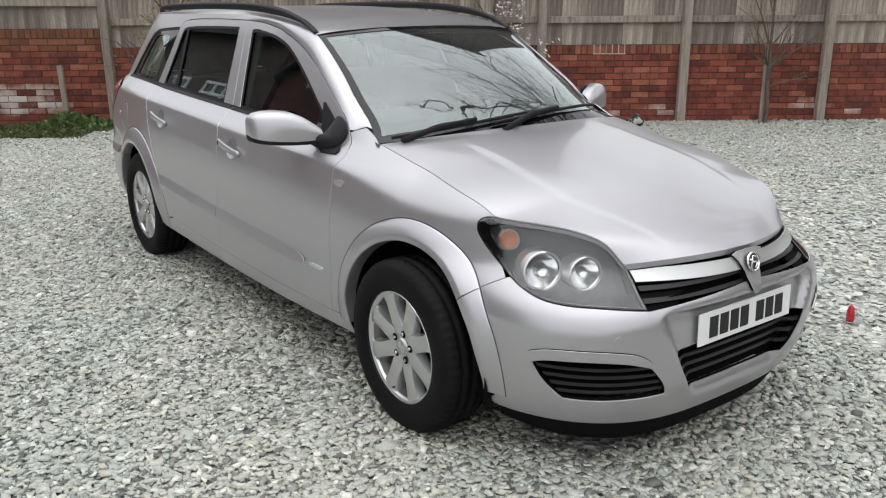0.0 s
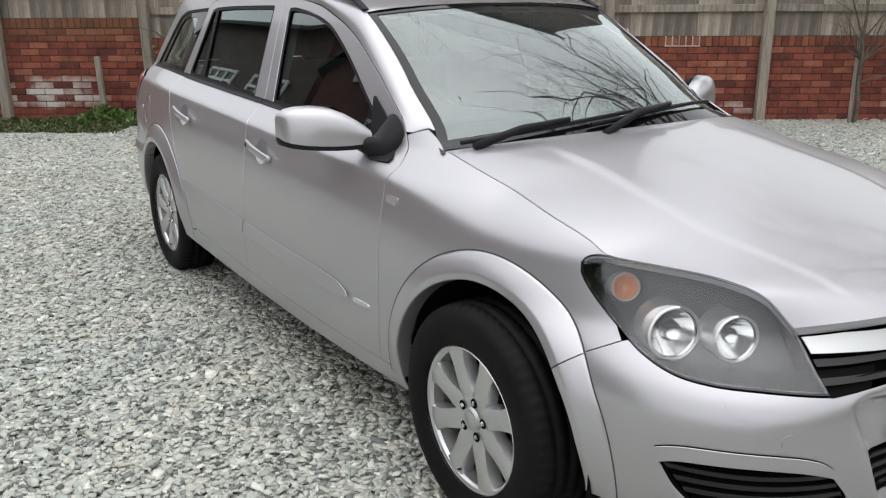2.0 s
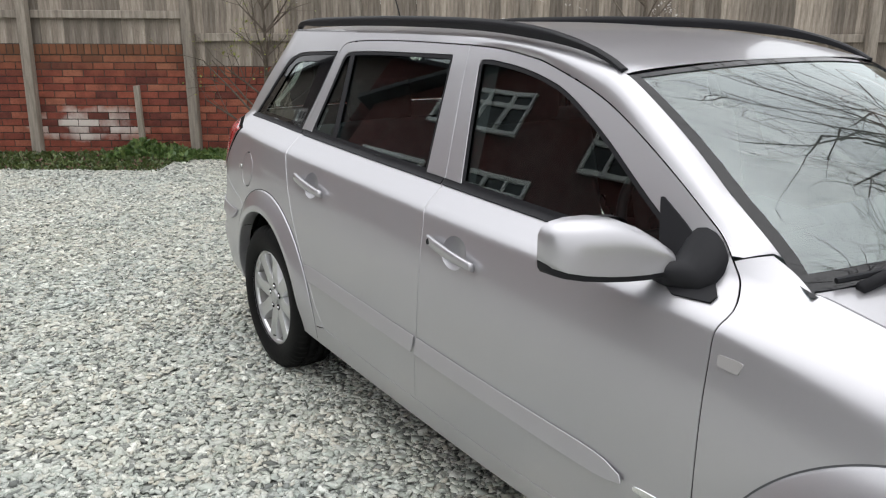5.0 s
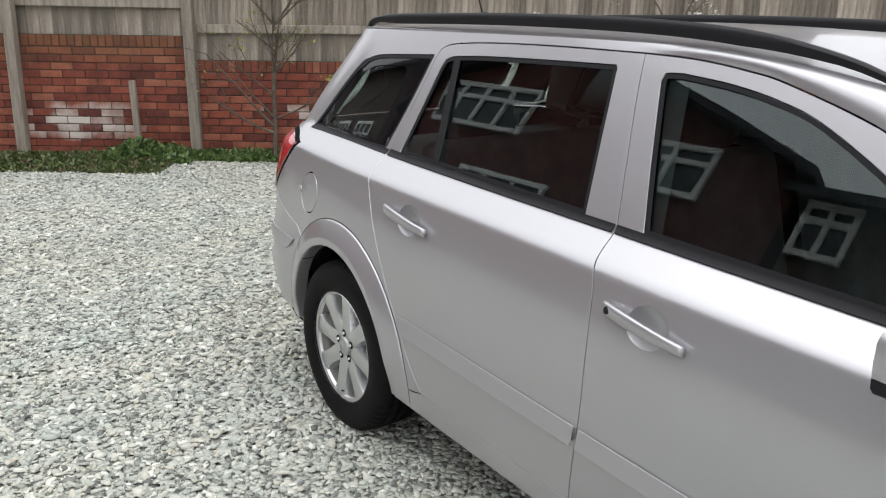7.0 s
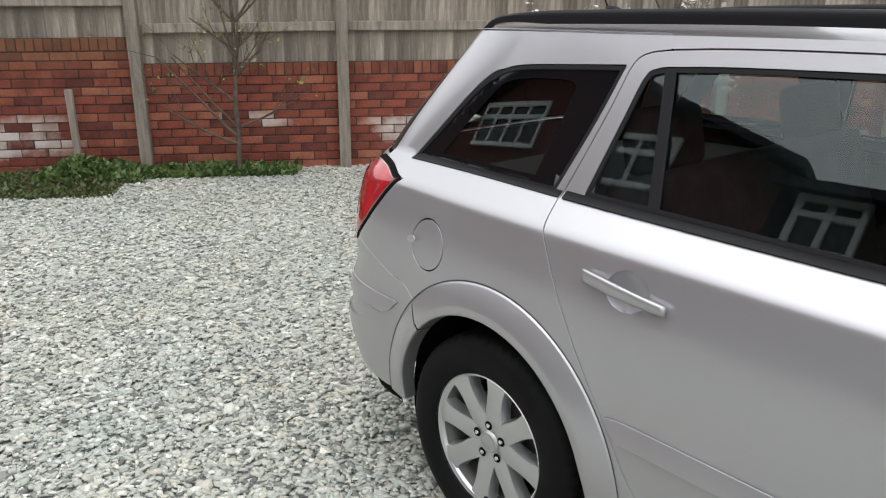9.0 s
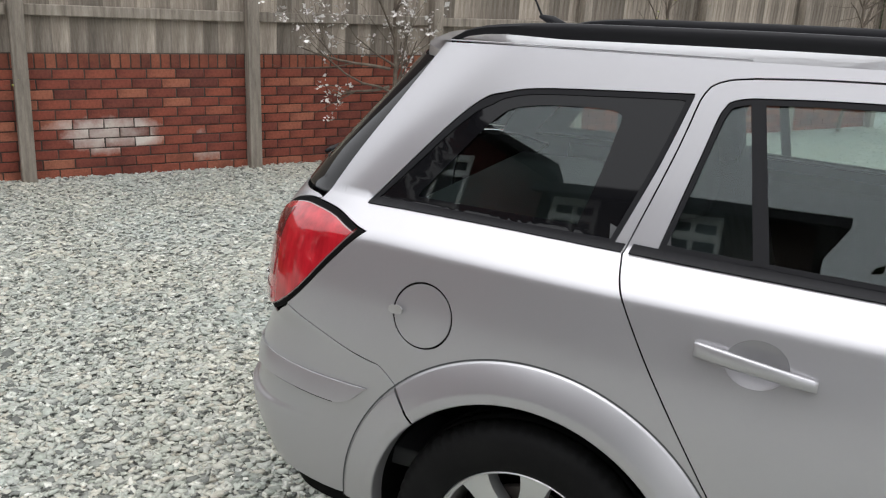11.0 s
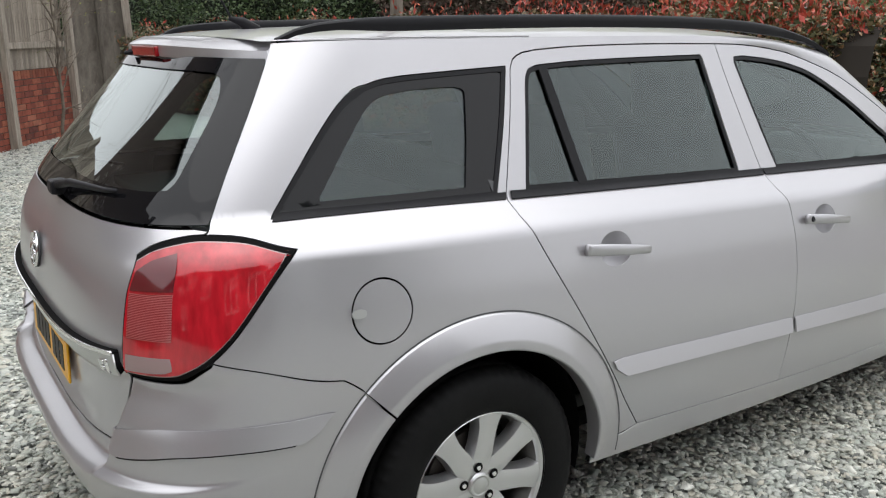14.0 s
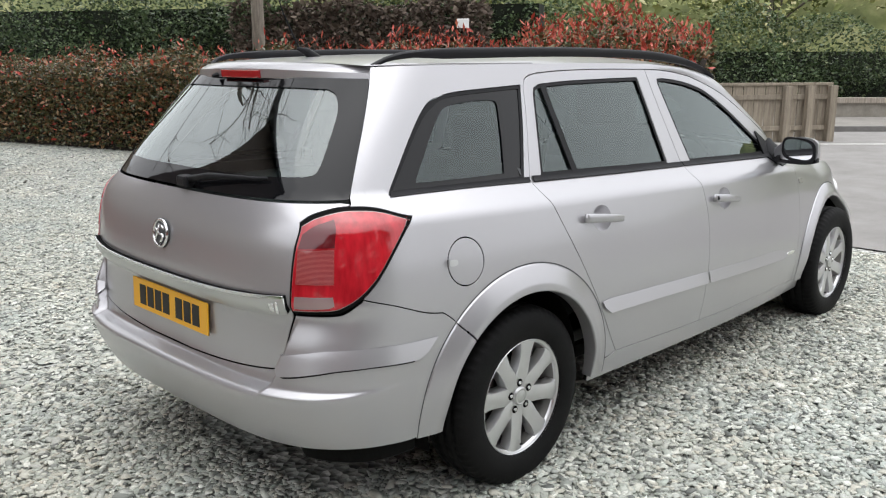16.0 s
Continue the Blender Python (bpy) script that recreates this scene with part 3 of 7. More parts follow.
def skin(name, loop, mat, parent, label="", off=0.0, holes=(), cell=0.035, inset=0.0019, skirt=0.018, flip=False, round_edge=0.5, flank=False, lean=0.0, cuts=()):
    """A piece of the car's shell inside an outline in (u, z), with turned-in edges."""
    bm = bmesh.new()
    loops = [inset_loop(loop, inset)] + [inset_loop(h, -inset) for h in holes]
    edges = []

    def rise(a):
        return belt(min(max(a, -1.85), 1.15)) if flank else 0.0
    for lp in loops:
        vs = [bm.verts.new((a, b - rise(a), 0)) for a, b in lp]
        edges += [bm.edges.new((vs[i], vs[(i + 1) % len(vs)])) for i in range(len(vs))]
    bmesh.ops.triangle_fill(bm, use_beauty=True, use_dissolve=False, edges=edges)
    us_, zs_ = [v.co.x for v in bm.verts], [v.co.y for v in bm.verts]
    for axis, lo, hi in ((0, min(us_), max(us_)), (1, min(zs_), max(zs_))):
        n = int((hi - lo) / cell)
        for i in range(1, n + 1):
            co, no = [0, 0, 0], [0, 0, 0]
            co[axis], no[axis] = lo + i * (hi - lo) / (n + 1), 1
            bmesh.ops.bisect_plane(bm, geom=bm.verts[:] + bm.edges[:] + bm.faces[:], dist=1e-6, plane_co=co, plane_no=no)
    for h in cuts:
        bmesh.ops.bisect_plane(bm, geom=bm.verts[:] + bm.edges[:] + bm.faces[:], dist=1e-6, plane_co=(0, h, 0), plane_no=(0, 1, 0))
    if flank:
        for h in (-0.100, -0.085, -0.075, -0.069, -0.064, -0.060, -0.056, -0.052, -0.047, -0.040, -0.028, -0.014, -0.004, 0.0, 0.004):
            bmesh.ops.bisect_plane(bm, geom=bm.verts[:] + bm.edges[:] + bm.faces[:], dist=1e-6, plane_co=(0, h, 0), plane_no=(0, 1, 0))
    for f in bm.faces:
        f.normal_update()
        if f.normal.z < 0:
            f.normal_flip()
    bm.verts.index_update()
    flat = [(v.co.x, v.co.y + rise(v.co.x)) for v in bm.verts]
    nrm = [body_normal(a, b) for a, b in flat]
    pos = [body(a, b) + n * (off(a, b) if callable(off) else off) for (a, b), n in zip(flat, nrm)]
    if lean:
        nrm = [(n + Vector((0, 0, lean))).normalized() for n in nrm]
    faces = [tuple(v.index for v in f.verts) for f in bm.faces]
    dark = []
    if skirt:
        rim, out = {}, {}
        for e in bm.edges:
            if len(e.link_faces) == 1:
                lp = e.link_loops[0]
                a, b = lp.vert.index, lp.link_loop_next.vert.index
                d = Vector((flat[b][1] - flat[a][1], flat[a][0] - flat[b][0]))
                if d.length > 1e-9:
                    d.normalize()
                    for i in (a, b):
                        out[i] = out.get(i, Vector((0, 0))) + d
                rim[(a, b)] = True
        top, low_ = {}, {}
        for i, d in out.items():
            if d.length > 1e-9:
                d.normalize()
            a, b = flat[i]
            side3 = body(a + d.x * 0.004, b + d.y * 0.004) - body(a, b)
            side3 = side3.normalized() if side3.length > 1e-9 else nrm[i]
            top[i] = len(pos)
            pos.append(pos[i])
            nrm.append((nrm[i] * (1 - round_edge) + side3 * round_edge).normalized())
            low_[i] = len(pos)
            fold = min(skirt, 0.004)
            pos += [pos[i] - nrm[i] * fold, pos[i] - nrm[i] * fold, pos[i] - nrm[i] * skirt]
            nrm += [side3, side3, side3]
        for a, b in rim:
            if a in top and b in top:
                faces.append((top[b], top[a], low_[a], low_[b]))
                # below the painted fold the edge is near-black, the gap's shade as colour
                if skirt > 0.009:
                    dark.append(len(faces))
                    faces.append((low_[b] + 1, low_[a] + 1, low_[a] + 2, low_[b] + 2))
    bm.free()
    if flip:
        pos = [Vector((p.x, -p.y, p.z)) for p in pos]
        nrm = [Vector((n.x, -n.y, n.z)) for n in nrm]
        faces = [tuple(reversed(f)) for f in faces]
    ob = mesh_ob(name, pos, faces, mat, parent, label, normals=nrm)
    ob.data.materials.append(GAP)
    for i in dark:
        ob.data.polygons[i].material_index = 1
    return ob


def strip_off(u, z):
    """Rubbing strips stand prouder along their foot."""
    return 0.005 + 0.010 * min(max((0.5173 - 0.0425 * u - z) / 0.05, 0.0), 1.0)


def full(half, middle):
    """A closed outline across the car's middle out of its right half, which starts and ends on the middle."""
    return half + [(2 * middle(b) - a, b) for a, b in reversed(half) if abs(a - middle(b)) > 1e-4]


def arch(ax, a0, a1, r=0.368, n=40):
    pts = []
    for i in range(n + 1):
        q = radians(a0 + (a1 - a0) * i / n)
        x, z = ax + r * math.cos(q), HUB_Z + r * math.sin(q)
        pts.append((u_at(x, z), z))
    return pts


def line_(*pts, step=0.012):
    return [(p.x, p.y) for p in catmull([(*q, 0.0) for q in pts], step)]


def ring(*runs):
    """Runs joined end to end into one closed outline, doubled points left out."""
    pts = []
    for r in runs:
        for q in r:
            if not pts or math.hypot(q[0] - pts[-1][0], q[1] - pts[-1][1]) > 0.0015:
                pts.append(q)
    while math.hypot(pts[0][0] - pts[-1][0], pts[0][1] - pts[-1][1]) < 0.0015:
        pts.pop()
    return pts


def oval(cu, cz, ru, rz, n=36, power=2.0):
    return [(cu + ru * math.copysign(abs(math.cos(q)) ** (2 / power), math.cos(q)), cz + rz * math.copysign(abs(math.sin(q)) ** (2 / power), math.sin(q)))
            for q in (2 * math.pi * i / n for i in range(n))]


# shut lines, as (u, z)
S_QUARTER = line_((-1.208, 1.000), (-1.193, 0.946), (-1.138, 0.843), (-1.072, 0.734), (-0.940, 0.523), (-0.881, 0.422), (-0.822, 0.335))
S_CPOST = line_((-1.205, 1.005), (-1.140, 1.195), (-1.108, 1.308))
S_CORNER = line_((-1.108, 1.308), (-1.092, 1.335), (-1.060, 1.350), (-1.010, 1.357))
S_TOP_R = line_((-1.010, 1.357), (-0.863, 1.364), (-0.600, 1.367), (-0.279, 1.364))
S_MID_UP = line_((-0.279, 1.364), (-0.256, 1.240), (-0.190, 0.966))
S_MID = line_((-0.190, 0.966), (-0.184, 0.925), (-0.163, 0.870), (-0.147, 0.750), (-0.143, 0.600), (-0.150, 0.500), (-0.176, 0.308))
S_TOP_F = line_((-0.279, 1.364), (-0.130, 1.358), (0.010, 1.342), (0.118, 1.321), (0.340, 1.252), (0.550, 1.147), (0.745, 1.029), (0.812, 0.967))
S_WING = line_((0.812, 0.967), (0.852, 0.925), (0.872, 0.888), (0.862, 0.845), (0.868, 0.760), (0.875, 0.600), (0.874, 0.446), (0.855, 0.288))
S_BONNET = line_((0.985, 0.940), (1.023, 0.936), (1.264, 0.889), (1.555, 0.834), (1.660, 0.798))
LAMP_TOP = line_((1.660, 0.798), (1.815, 0.791), (1.927, 0.778), (2.023, 0.747), (2.083, 0.685))
LAMP_IN = line_((2.083, 0.685), (2.123, 0.625), (2.171, 0.574))
LAMP_LOW = line_((2.171, 0.574), (2.009, 0.581), (1.875, 0.584), (1.786, 0.594), (1.725, 0.620), (1.690, 0.657))
LAMP_OUT = line_((1.690, 0.657), (1.631, 0.716), (1.603, 0.752), (1.600, 0.775), (1.618, 0.792), (1.660, 0.798))
S_BUMP = line_((1.690, 0.630), (1.533, 0.580), (1.470, 0.562))
TAIL_TOP = line_((-2.337, 0.965), (-2.250, 0.985), (-2.120, 0.999), (-2.012, 1.002), (-1.870, 0.993), (-1.752, 0.964))
TAIL_LOW = line_((-1.752, 0.964), (-1.830, 0.883), (-1.925, 0.806), (-2.017, 0.758), (-2.110, 0.730), (-2.190, 0.720), (-2.405, 0.716))
TAIL_IN = line_((-2.405, 0.716), (-2.390, 0.800), (-2.372, 0.870), (-2.337, 0.965))
S_TAIL = line_((-2.012, 1.002), (-1.985, 1.035), (-1.935, 1.200), (-1.915, 1.330), (-1.918, 1.382))
S_REAR = line_((-2.012, 0.757), (-1.865, 0.728), (-1.742, 0.684), (-1.679, 0.644), (-1.628, 0.590))
SILL_LINE = line_((-0.822, 0.335), (-0.178, 0.308), (0.855, 0.288))


def rev(r):
    return list(reversed(r))


W_REAR = ring(line_((-0.300, 0.986), (-0.326, 1.150), (-0.352, 1.325)), line_((-0.358, 1.332), (-0.600, 1.330), (-0.850, 1.326), (-1.005, 1.319)),
              line_((-1.005, 1.319), (-1.040, 1.312), (-1.062, 1.290), (-1.090, 1.190), (-1.138, 1.017)), line_((-1.138, 1.017), (-0.300, 0.986)))
W_FRONT = ring(line_((-0.112, 0.980), (-0.160, 1.140), (-0.205, 1.305)), line_((-0.205, 1.305), (-0.200, 1.322), (-0.150, 1.325)),
               line_((-0.150, 1.325), (-0.020, 1.312), (0.100, 1.290), (0.212, 1.255), (0.377, 1.170), (0.560, 1.055), (0.735, 0.950)), line_((0.735, 0.950), (-0.112, 0.980)))
W_QUARTER = ring(line_((-1.228, 1.020), (-1.165, 1.180), (-1.122, 1.312)), line_((-1.122, 1.318), (-1.300, 1.310), (-1.440, 1.302), (-1.510, 1.291), (-1.560, 1.268), (-1.640, 1.190), (-1.775, 1.028)),
                 line_((-1.782, 1.020), (-1.228, 1.012)))
ARCH_R = arch(AXLE_R, 2, 128, 0.400)
ARCH_F = arch(AXLE_F, 40, 180, 0.400)

REAR_DOOR = ring(rev(S_QUARTER), S_CPOST, S_CORNER, S_TOP_R, S_MID_UP, S_MID, rev([q for q in SILL_LINE if q[0] < -0.18]))
FRONT_DOOR = ring(rev(S_MID), rev(S_MID_UP), S_TOP_F, S_WING, rev([q for q in SILL_LINE if q[0] > -0.17]))
FENDER = ring(rev(S_WING), line_((0.812, 0.967), (0.845, 0.980), (0.880, 0.990)), line_((0.880, 0.990), (0.930, 0.968), (0.985, 0.940)), S_BONNET, rev(LAMP_OUT), S_BUMP, ARCH_F, [(0.950, 0.288), (0.855, 0.288)])
QUARTER = ring(S_QUARTER, [(-0.870, 0.325), (-0.950, 0.318)], ARCH_R, rev(S_REAR), rev(TAIL_LOW)[[i for i, q in enumerate(rev(TAIL_LOW)) if q[0] > -2.01][0]:], rev(TAIL_TOP)[:[i for i, q in enumerate(rev(TAIL_TOP)) if q[0] < -2.012][0]],
               S_TAIL, line_((-1.918, 1.382), (-1.700, 1.386), (-1.400, 1.389), (-1.020, 1.390)), [(-1.010, 1.357)], rev(S_CORNER), rev(S_CPOST))
for flip in (False, True):
    door_r = skin("rear_door", REAR_DOOR, PAINT, car, "", flank=True, holes=[W_REAR, oval(-0.920, 0.853, 0.056, 0.044)], flip=flip)
    door_f = skin("front_door", FRONT_DOOR, PAINT, car, "", flank=True, holes=[W_FRONT, oval(0.012, 0.817, 0.056, 0.044)], flip=flip)
    skin("front_wing", FENDER, PAINT, car, "", flank=True, cell=0.022, skirt=0.016, flip=flip)
    quarter = skin("rear_quarter", QUARTER, PAINT, car, "", flank=True, holes=[W_QUARTER, oval(-1.613, 0.809, 0.073, 0.073)], cell=0.022, skirt=0.016, flip=flip)
    flap = skin("fuel_flap" if not flip else "side_panel", oval(-1.613, 0.809, 0.072, 0.072), PAINT, quarter, "", flip=flip)
    if not flip:
        skin("flap_tab", oval(-1.674, 0.814, 0.017, 0.0095, 24, 2.6), PALE, flap, "", off=0.014, inset=0, skirt=0.009, cell=0.01, round_edge=0.8)
    skin("sill", ring(SILL_LINE, line_((0.965, 0.285), (0.985, 0.225)), line_((0.985, 0.225), (-0.200, 0.235), (-0.990, 0.255)), [(-0.985, 0.310), (-0.870, 0.322)]), PAINT, car, flip=flip)
    # glass, its seals and the belt strip
    for nm, lp, holder, mat in (("window", W_REAR, door_r, GLASS), ("window", W_FRONT, door_f, GLASS), ("quarter_window", W_QUARTER, quarter, DARKGLASS)):
        skin(nm, lp, mat, holder, "", off=-0.010, inset=-0.002, skirt=0, cell=0.022, flip=flip)
        skin("window_seal", lp, BLACK, holder, "", off=-0.002, inset=0.0005, skirt=0.006, holes=[inset_loop(lp, 0.011)], flip=flip)
    skin("quarter_bar", ring(line_((-1.012, 1.318), (-0.957, 1.014)), line_((-0.926, 1.012), (-0.984, 1.319))), BLACK, door_r, "", off=-0.001, inset=0, skirt=0.008, flip=flip)
    skin("belt_strip", ring(line_((-1.195, 1.000), (-0.700, 0.982), (-0.197, 0.9655)), line_((-0.197, 0.984), (-0.700, 1.000), (-1.189, 1.019))), BLACK, door_r, "", off=0.005, inset=0, skirt=0.008, flip=flip)
    skin("belt_strip", ring(line_((-0.186, 0.965), (0.300, 0.948), (0.790, 0.9285)), line_((0.755, 0.946), (0.300, 0.966), (-0.190, 0.984))), BLACK, door_f, "", off=0.005, inset=0, skirt=0.008, flip=flip)
    skin("belt_strip", ring(line_((-1.783, 1.014), (-1.500, 1.010), (-1.212, 1.001)), line_((-1.205, 1.017), (-1.500, 1.024), (-1.770, 1.028))), BLACK, quarter, "", off=0.003, inset=0, skirt=0.008, flip=flip)
    # quarter window: printed dark border inside the glass
    skin("window_border", W_QUARTER, FRIT, quarter, "", off=-0.0055, inset=0.002, skirt=0, cell=0.022, flip=flip,
         holes=[ring(line_((-1.315, 1.045), (-1.285, 1.150), (-1.262, 1.255)), line_((-1.262, 1.262), (-1.285, 1.272), (-1.400, 1.270), (-1.490, 1.258), (-1.535, 1.232), (-1.600, 1.160), (-1.690, 1.050)), line_((-1.690, 1.046), (-1.315, 1.042)))])
    # rubbing strips
    rub = ring(line_((-0.936, 0.545), (-0.905, 0.556), (-0.550, 0.541), (-0.158, 0.524)), line_((-0.158, 0.476), (-0.550, 0.492), (-0.895, 0.505)), line_((-0.895, 0.505), (-0.930, 0.530)))
    skin("rub_strip", rub, PAINT, door_r, "", off=strip_off, inset=0, skirt=0.009, lean=0.28, cell=0.012, flip=flip, round_edge=0.35)
    rub = ring(line_((-0.140, 0.523), (0.250, 0.508), (0.590, 0.493), (0.690, 0.470)), line_((0.700, 0.452), (0.600, 0.445), (0.250, 0.460), (-0.140, 0.475)))
    skin("rub_strip", rub, PAINT, door_f, "", off=strip_off, inset=0, skirt=0.009, lean=0.28, cell=0.012, flip=flip, round_edge=0.35)
    # side repeater on the wing, grey badge on the door
    rep = skin("side_repeater", ring(line_((0.884, 0.812), (0.940, 0.808), (0.934, 0.786), (0.888, 0.790))), REPEATER, car, "clear side repeater lamp", off=0.004, inset=0, skirt=0.006, flip=flip)
    skin("badge_bar", oval(0.775, 0.452, 0.048, 0.008, 24, 4), CHROME, door_f, "", off=0.003, inset=0, skirt=0.004, flip=flip)
    # door handles over their bowls
    for cu, cz, holder in ((-0.920, 0.853, door_r), (0.012, 0.817, door_f)):
        verts, faces, nr, nc = [], [], 7, 36
        for i in range(nr):
            s = i / (nr - 1)
            for j in range(nc):
                q = 2 * math.pi * j / nc
                a, b = cu + 0.0575 * (1 - s) * math.cos(q), cz + 0.0455 * (1 - s) * math.sin(q)
                p = body(a, b) + body_normal(a, b) * (-0.017 * math.sin(s * math.pi / 2) ** 0.8 - 0.0015)
                verts.append(Vector((p.x, -p.y if flip else p.y, p.z)))
        for i in range(nr - 1):
            for j in range(nc):
                f = (i * nc + j, i * nc + (j + 1) % nc, (i + 1) * nc + (j + 1) % nc, (i + 1) * nc + j)
                faces.append(tuple(reversed(f)) if flip else f)
        mesh_ob("handle_bowl", verts, faces, PAINT, holder, smooth=True)
        verts, faces = [], []
        for i in range(25):
            s = i / 24
            a = cu - 0.114 + 0.222 * s
            b = cz + 0.012 - 0.028 * s
            out = 0.012 + 0.016 * math.sin(math.pi * min(max(s, 0.04), 0.97)) ** 0.5
            hh = 0.0125 + 0.0035 * math.cos((s - 0.2) * 2.2)
            base = body(a, b)
            n = body_normal(a, b)
            up = Vector((0.0, 0.0, 1.0))
            for k in range(10):
                q = 2 * math.pi * k / 10
                c, d = math.copysign(abs(math.cos(q)) ** 0.6, math.cos(q)), math.copysign(abs(math.sin(q)) ** 0.6, math.sin(q))
                p = base + n * (out + 0.009 * c - 0.004) + up * (hh * d)
                verts.append(Vector((p.x, -p.y if flip else p.y, p.z)))
        for i in range(24):
            for k in range(10):
                f = (i * 10 + k, i * 10 + (k + 1) % 10, (i + 1) * 10 + (k + 1) % 10, (i + 1) * 10 + k)
                faces.append(f if flip else tuple(reversed(f)))
        faces += [tuple(range(10)), tuple(240 + k for k in reversed(range(10)))]
        hd = mesh_ob("door_handle", verts, faces, PAINT, holder, smooth=True)
        if holder is door_f and not flip:
            skin("key_lock", oval(cu - 0.098, cz + 0.010, 0.008, 0.009, 16), BLACK, hd, off=0.026, inset=0, skirt=0.004, cell=0.01)

# wheel-arch lips, split where bumper and wing meet
LIP = ((0.459, -0.0040), (0.4565, -0.0015), (0.454, 0.0010), (0.4515, 0.0040), (0.446, 0.0068), (0.42, 0.0150), (0.397, 0.0222), (0.3925, 0.0230), (0.3885, 0.0232), (0.3715, 0.0222), (0.3685, 0.0205), (0.3665, 0.016), (0.3655, 0.004), (0.3655, -0.03))

LIP_F = tuple((0.3655 + (r - 0.3655) * 0.82, d) for r, d in LIP)


def lip(name, ax, a0, a1, extra, flip, profile=LIP, mat=PAINT):
    vs, fs = [], []
    n = max(8, int(abs(a1 - a0) / 2.5))
    for i in range(n + 1):
        q = radians(a0 + (a1 - a0) * i / n)
        low_end = ramp(math.sin(q), -0.12, 0.30)
        for r, d in profile:
            x, z = ax + r * math.cos(q), HUB_Z + r * math.sin(q)
            u = u_at(x, z)
            p = body(u, z)
            nn = body_normal(u, z)
            grow_ = max(d, 0) * (0.35 + 0.65 * low_end) + extra * ramp(-r, -0.455, -0.375) + min(d, 0)
            p = p + nn * grow_ * 0.5 + Vector((0, -grow_ * 0.5, 0))
            vs.append(Vector((p.x, -p.y if flip else p.y, p.z)))
    m = len(profile)
    for i in range(n):
        for k in range(m - 1):
            f = (i * m + k, i * m + k + 1, (i + 1) * m + k + 1, (i + 1) * m + k)
            fs.append(f if flip == (a1 > a0) else tuple(reversed(f)))
    o = mesh_ob(name, vs, fs, mat, car, smooth=True)
    o.data.set_sharp_from_angle(angle=radians(14))
    return o


for flip in (False, True):
    lip("wheel_arch", AXLE_R, -4, 133.6, 0.004, flip)
    lip("wheel_arch", AXLE_R, 134.4, 181, 0.004, flip)
    lip("wheel_arch", AXLE_F, 41.2, 184, 0.003, flip, LIP_F)
    lip("wheel_arch", AXLE_F, -6, 40.8, 0.003, flip, LIP_F)
    for ax, a0, a1 in ((AXLE_R, -4, 181), (AXLE_F, -6, 184)):
        k = 0.0 if ax < 0 else -0.0168
        # thin dark ring painted in as the shadow line of the lip's outer step
        lip("arch_shadow_line", ax, a0, a1, 0, flip, ((0.4600 + k, 0.0006), (0.4560 + k, 0.0008)), TRIM)

# roof sides: from the door frames up to the roof, and down the windscreen posts
EDGE_XZ = [(-1.10, 1.388), (-0.60, 1.390), (-0.15, 1.384), (0.10, 1.364), (0.24, 1.343), (0.36, 1.314), (0.50, 1.235), (0.658, 1.134), (0.837, 1.012), (0.935, 0.956), (0.990, 0.936)]
EDGE_IN = spline([q[0] for q in EDGE_XZ], [0.0, 0.0, 0.004, 0.012, 0.018, 0.022, 0.036, 0.044, 0.032, 0.012, 0.004])
EDGE_LINE = [(p.x, p.y) for p in catmull([(*q, 0.0) for q in EDGE_XZ], 0.02)]


def edge_point(x, z):
    return Vector((x, -(side(min(x, 0.90), z) - EDGE_IN(x)), z))


def resample(pts, n):
    d = [0.0]
    for a, b in zip(pts, pts[1:]):
        d.append(d[-1] + (Vector(b) - Vector(a)).length)
    out, j = [], 0
    for i in range(n):
        s = d[-1] * i / (n - 1)
        while j < len(d) - 2 and d[j + 1] < s:
            j += 1
        t = (s - d[j]) / max(d[j + 1] - d[j], 1e-9)
        out.append(Vector(pts[j]).lerp(Vector(pts[j + 1]), t))
    return out


NS, NW = 70, 8
low_line = [body(a, b + 0.002) for a, b in S_TOP_R + S_TOP_F[1:]]
low_line += [body(0.846, 0.982), body(0.878, 0.992)]
up_line = [edge_point(a, b) for a, b in EDGE_LINE if a <= 0.895]
lo_s, up_s = resample(low_line, NS), resample(up_line, NS)
for flip in (False, True):
    verts, faces = [], []
    for i in range(NS):
        a, b = lo_s[i], up_s[i]
        out = Vector((0.25, -0.75, 0.55)).normalized()
        for k in range(NW):
            s = k / (NW - 1)
            p = a.lerp(b, s) + out * (0.012 * math.sin(math.pi * s) * ramp(i / NS, 0.35, 0.55) * (1 - ramp(i / NS, 0.86, 1.0)))
            verts.append(Vector((p.x, -p.y if flip else p.y, p.z)))
    for i in range(NS - 1):
        for k in range(NW - 1):
            f = (i * NW + k, (i + 1) * NW + k, (i + 1) * NW + k + 1, i * NW + k + 1)
            faces.append(tuple(reversed(f)) if flip else f)
    mesh_ob("roof_side", verts, faces, PAINT, car, smooth=True)

# roof
crown = spline((-1.86, -1.6, -1.2, -0.6, -0.1, 0.2, 0.42), (1.392, 1.412, 1.425, 1.429, 1.415, 1.385, 1.345))


def roof_width(x):
    """The roof's edge at x."""
    if x < -1.1:
        z = 1.388 - 0.006 * ramp(-x, 1.5, 1.95)
        return Vector((x, body(u_at(max(x, -1.712), z), z).y, z))
    best = min(EDGE_LINE, key=lambda q: abs(q[0] - x))
    return edge_point(x, best[1])


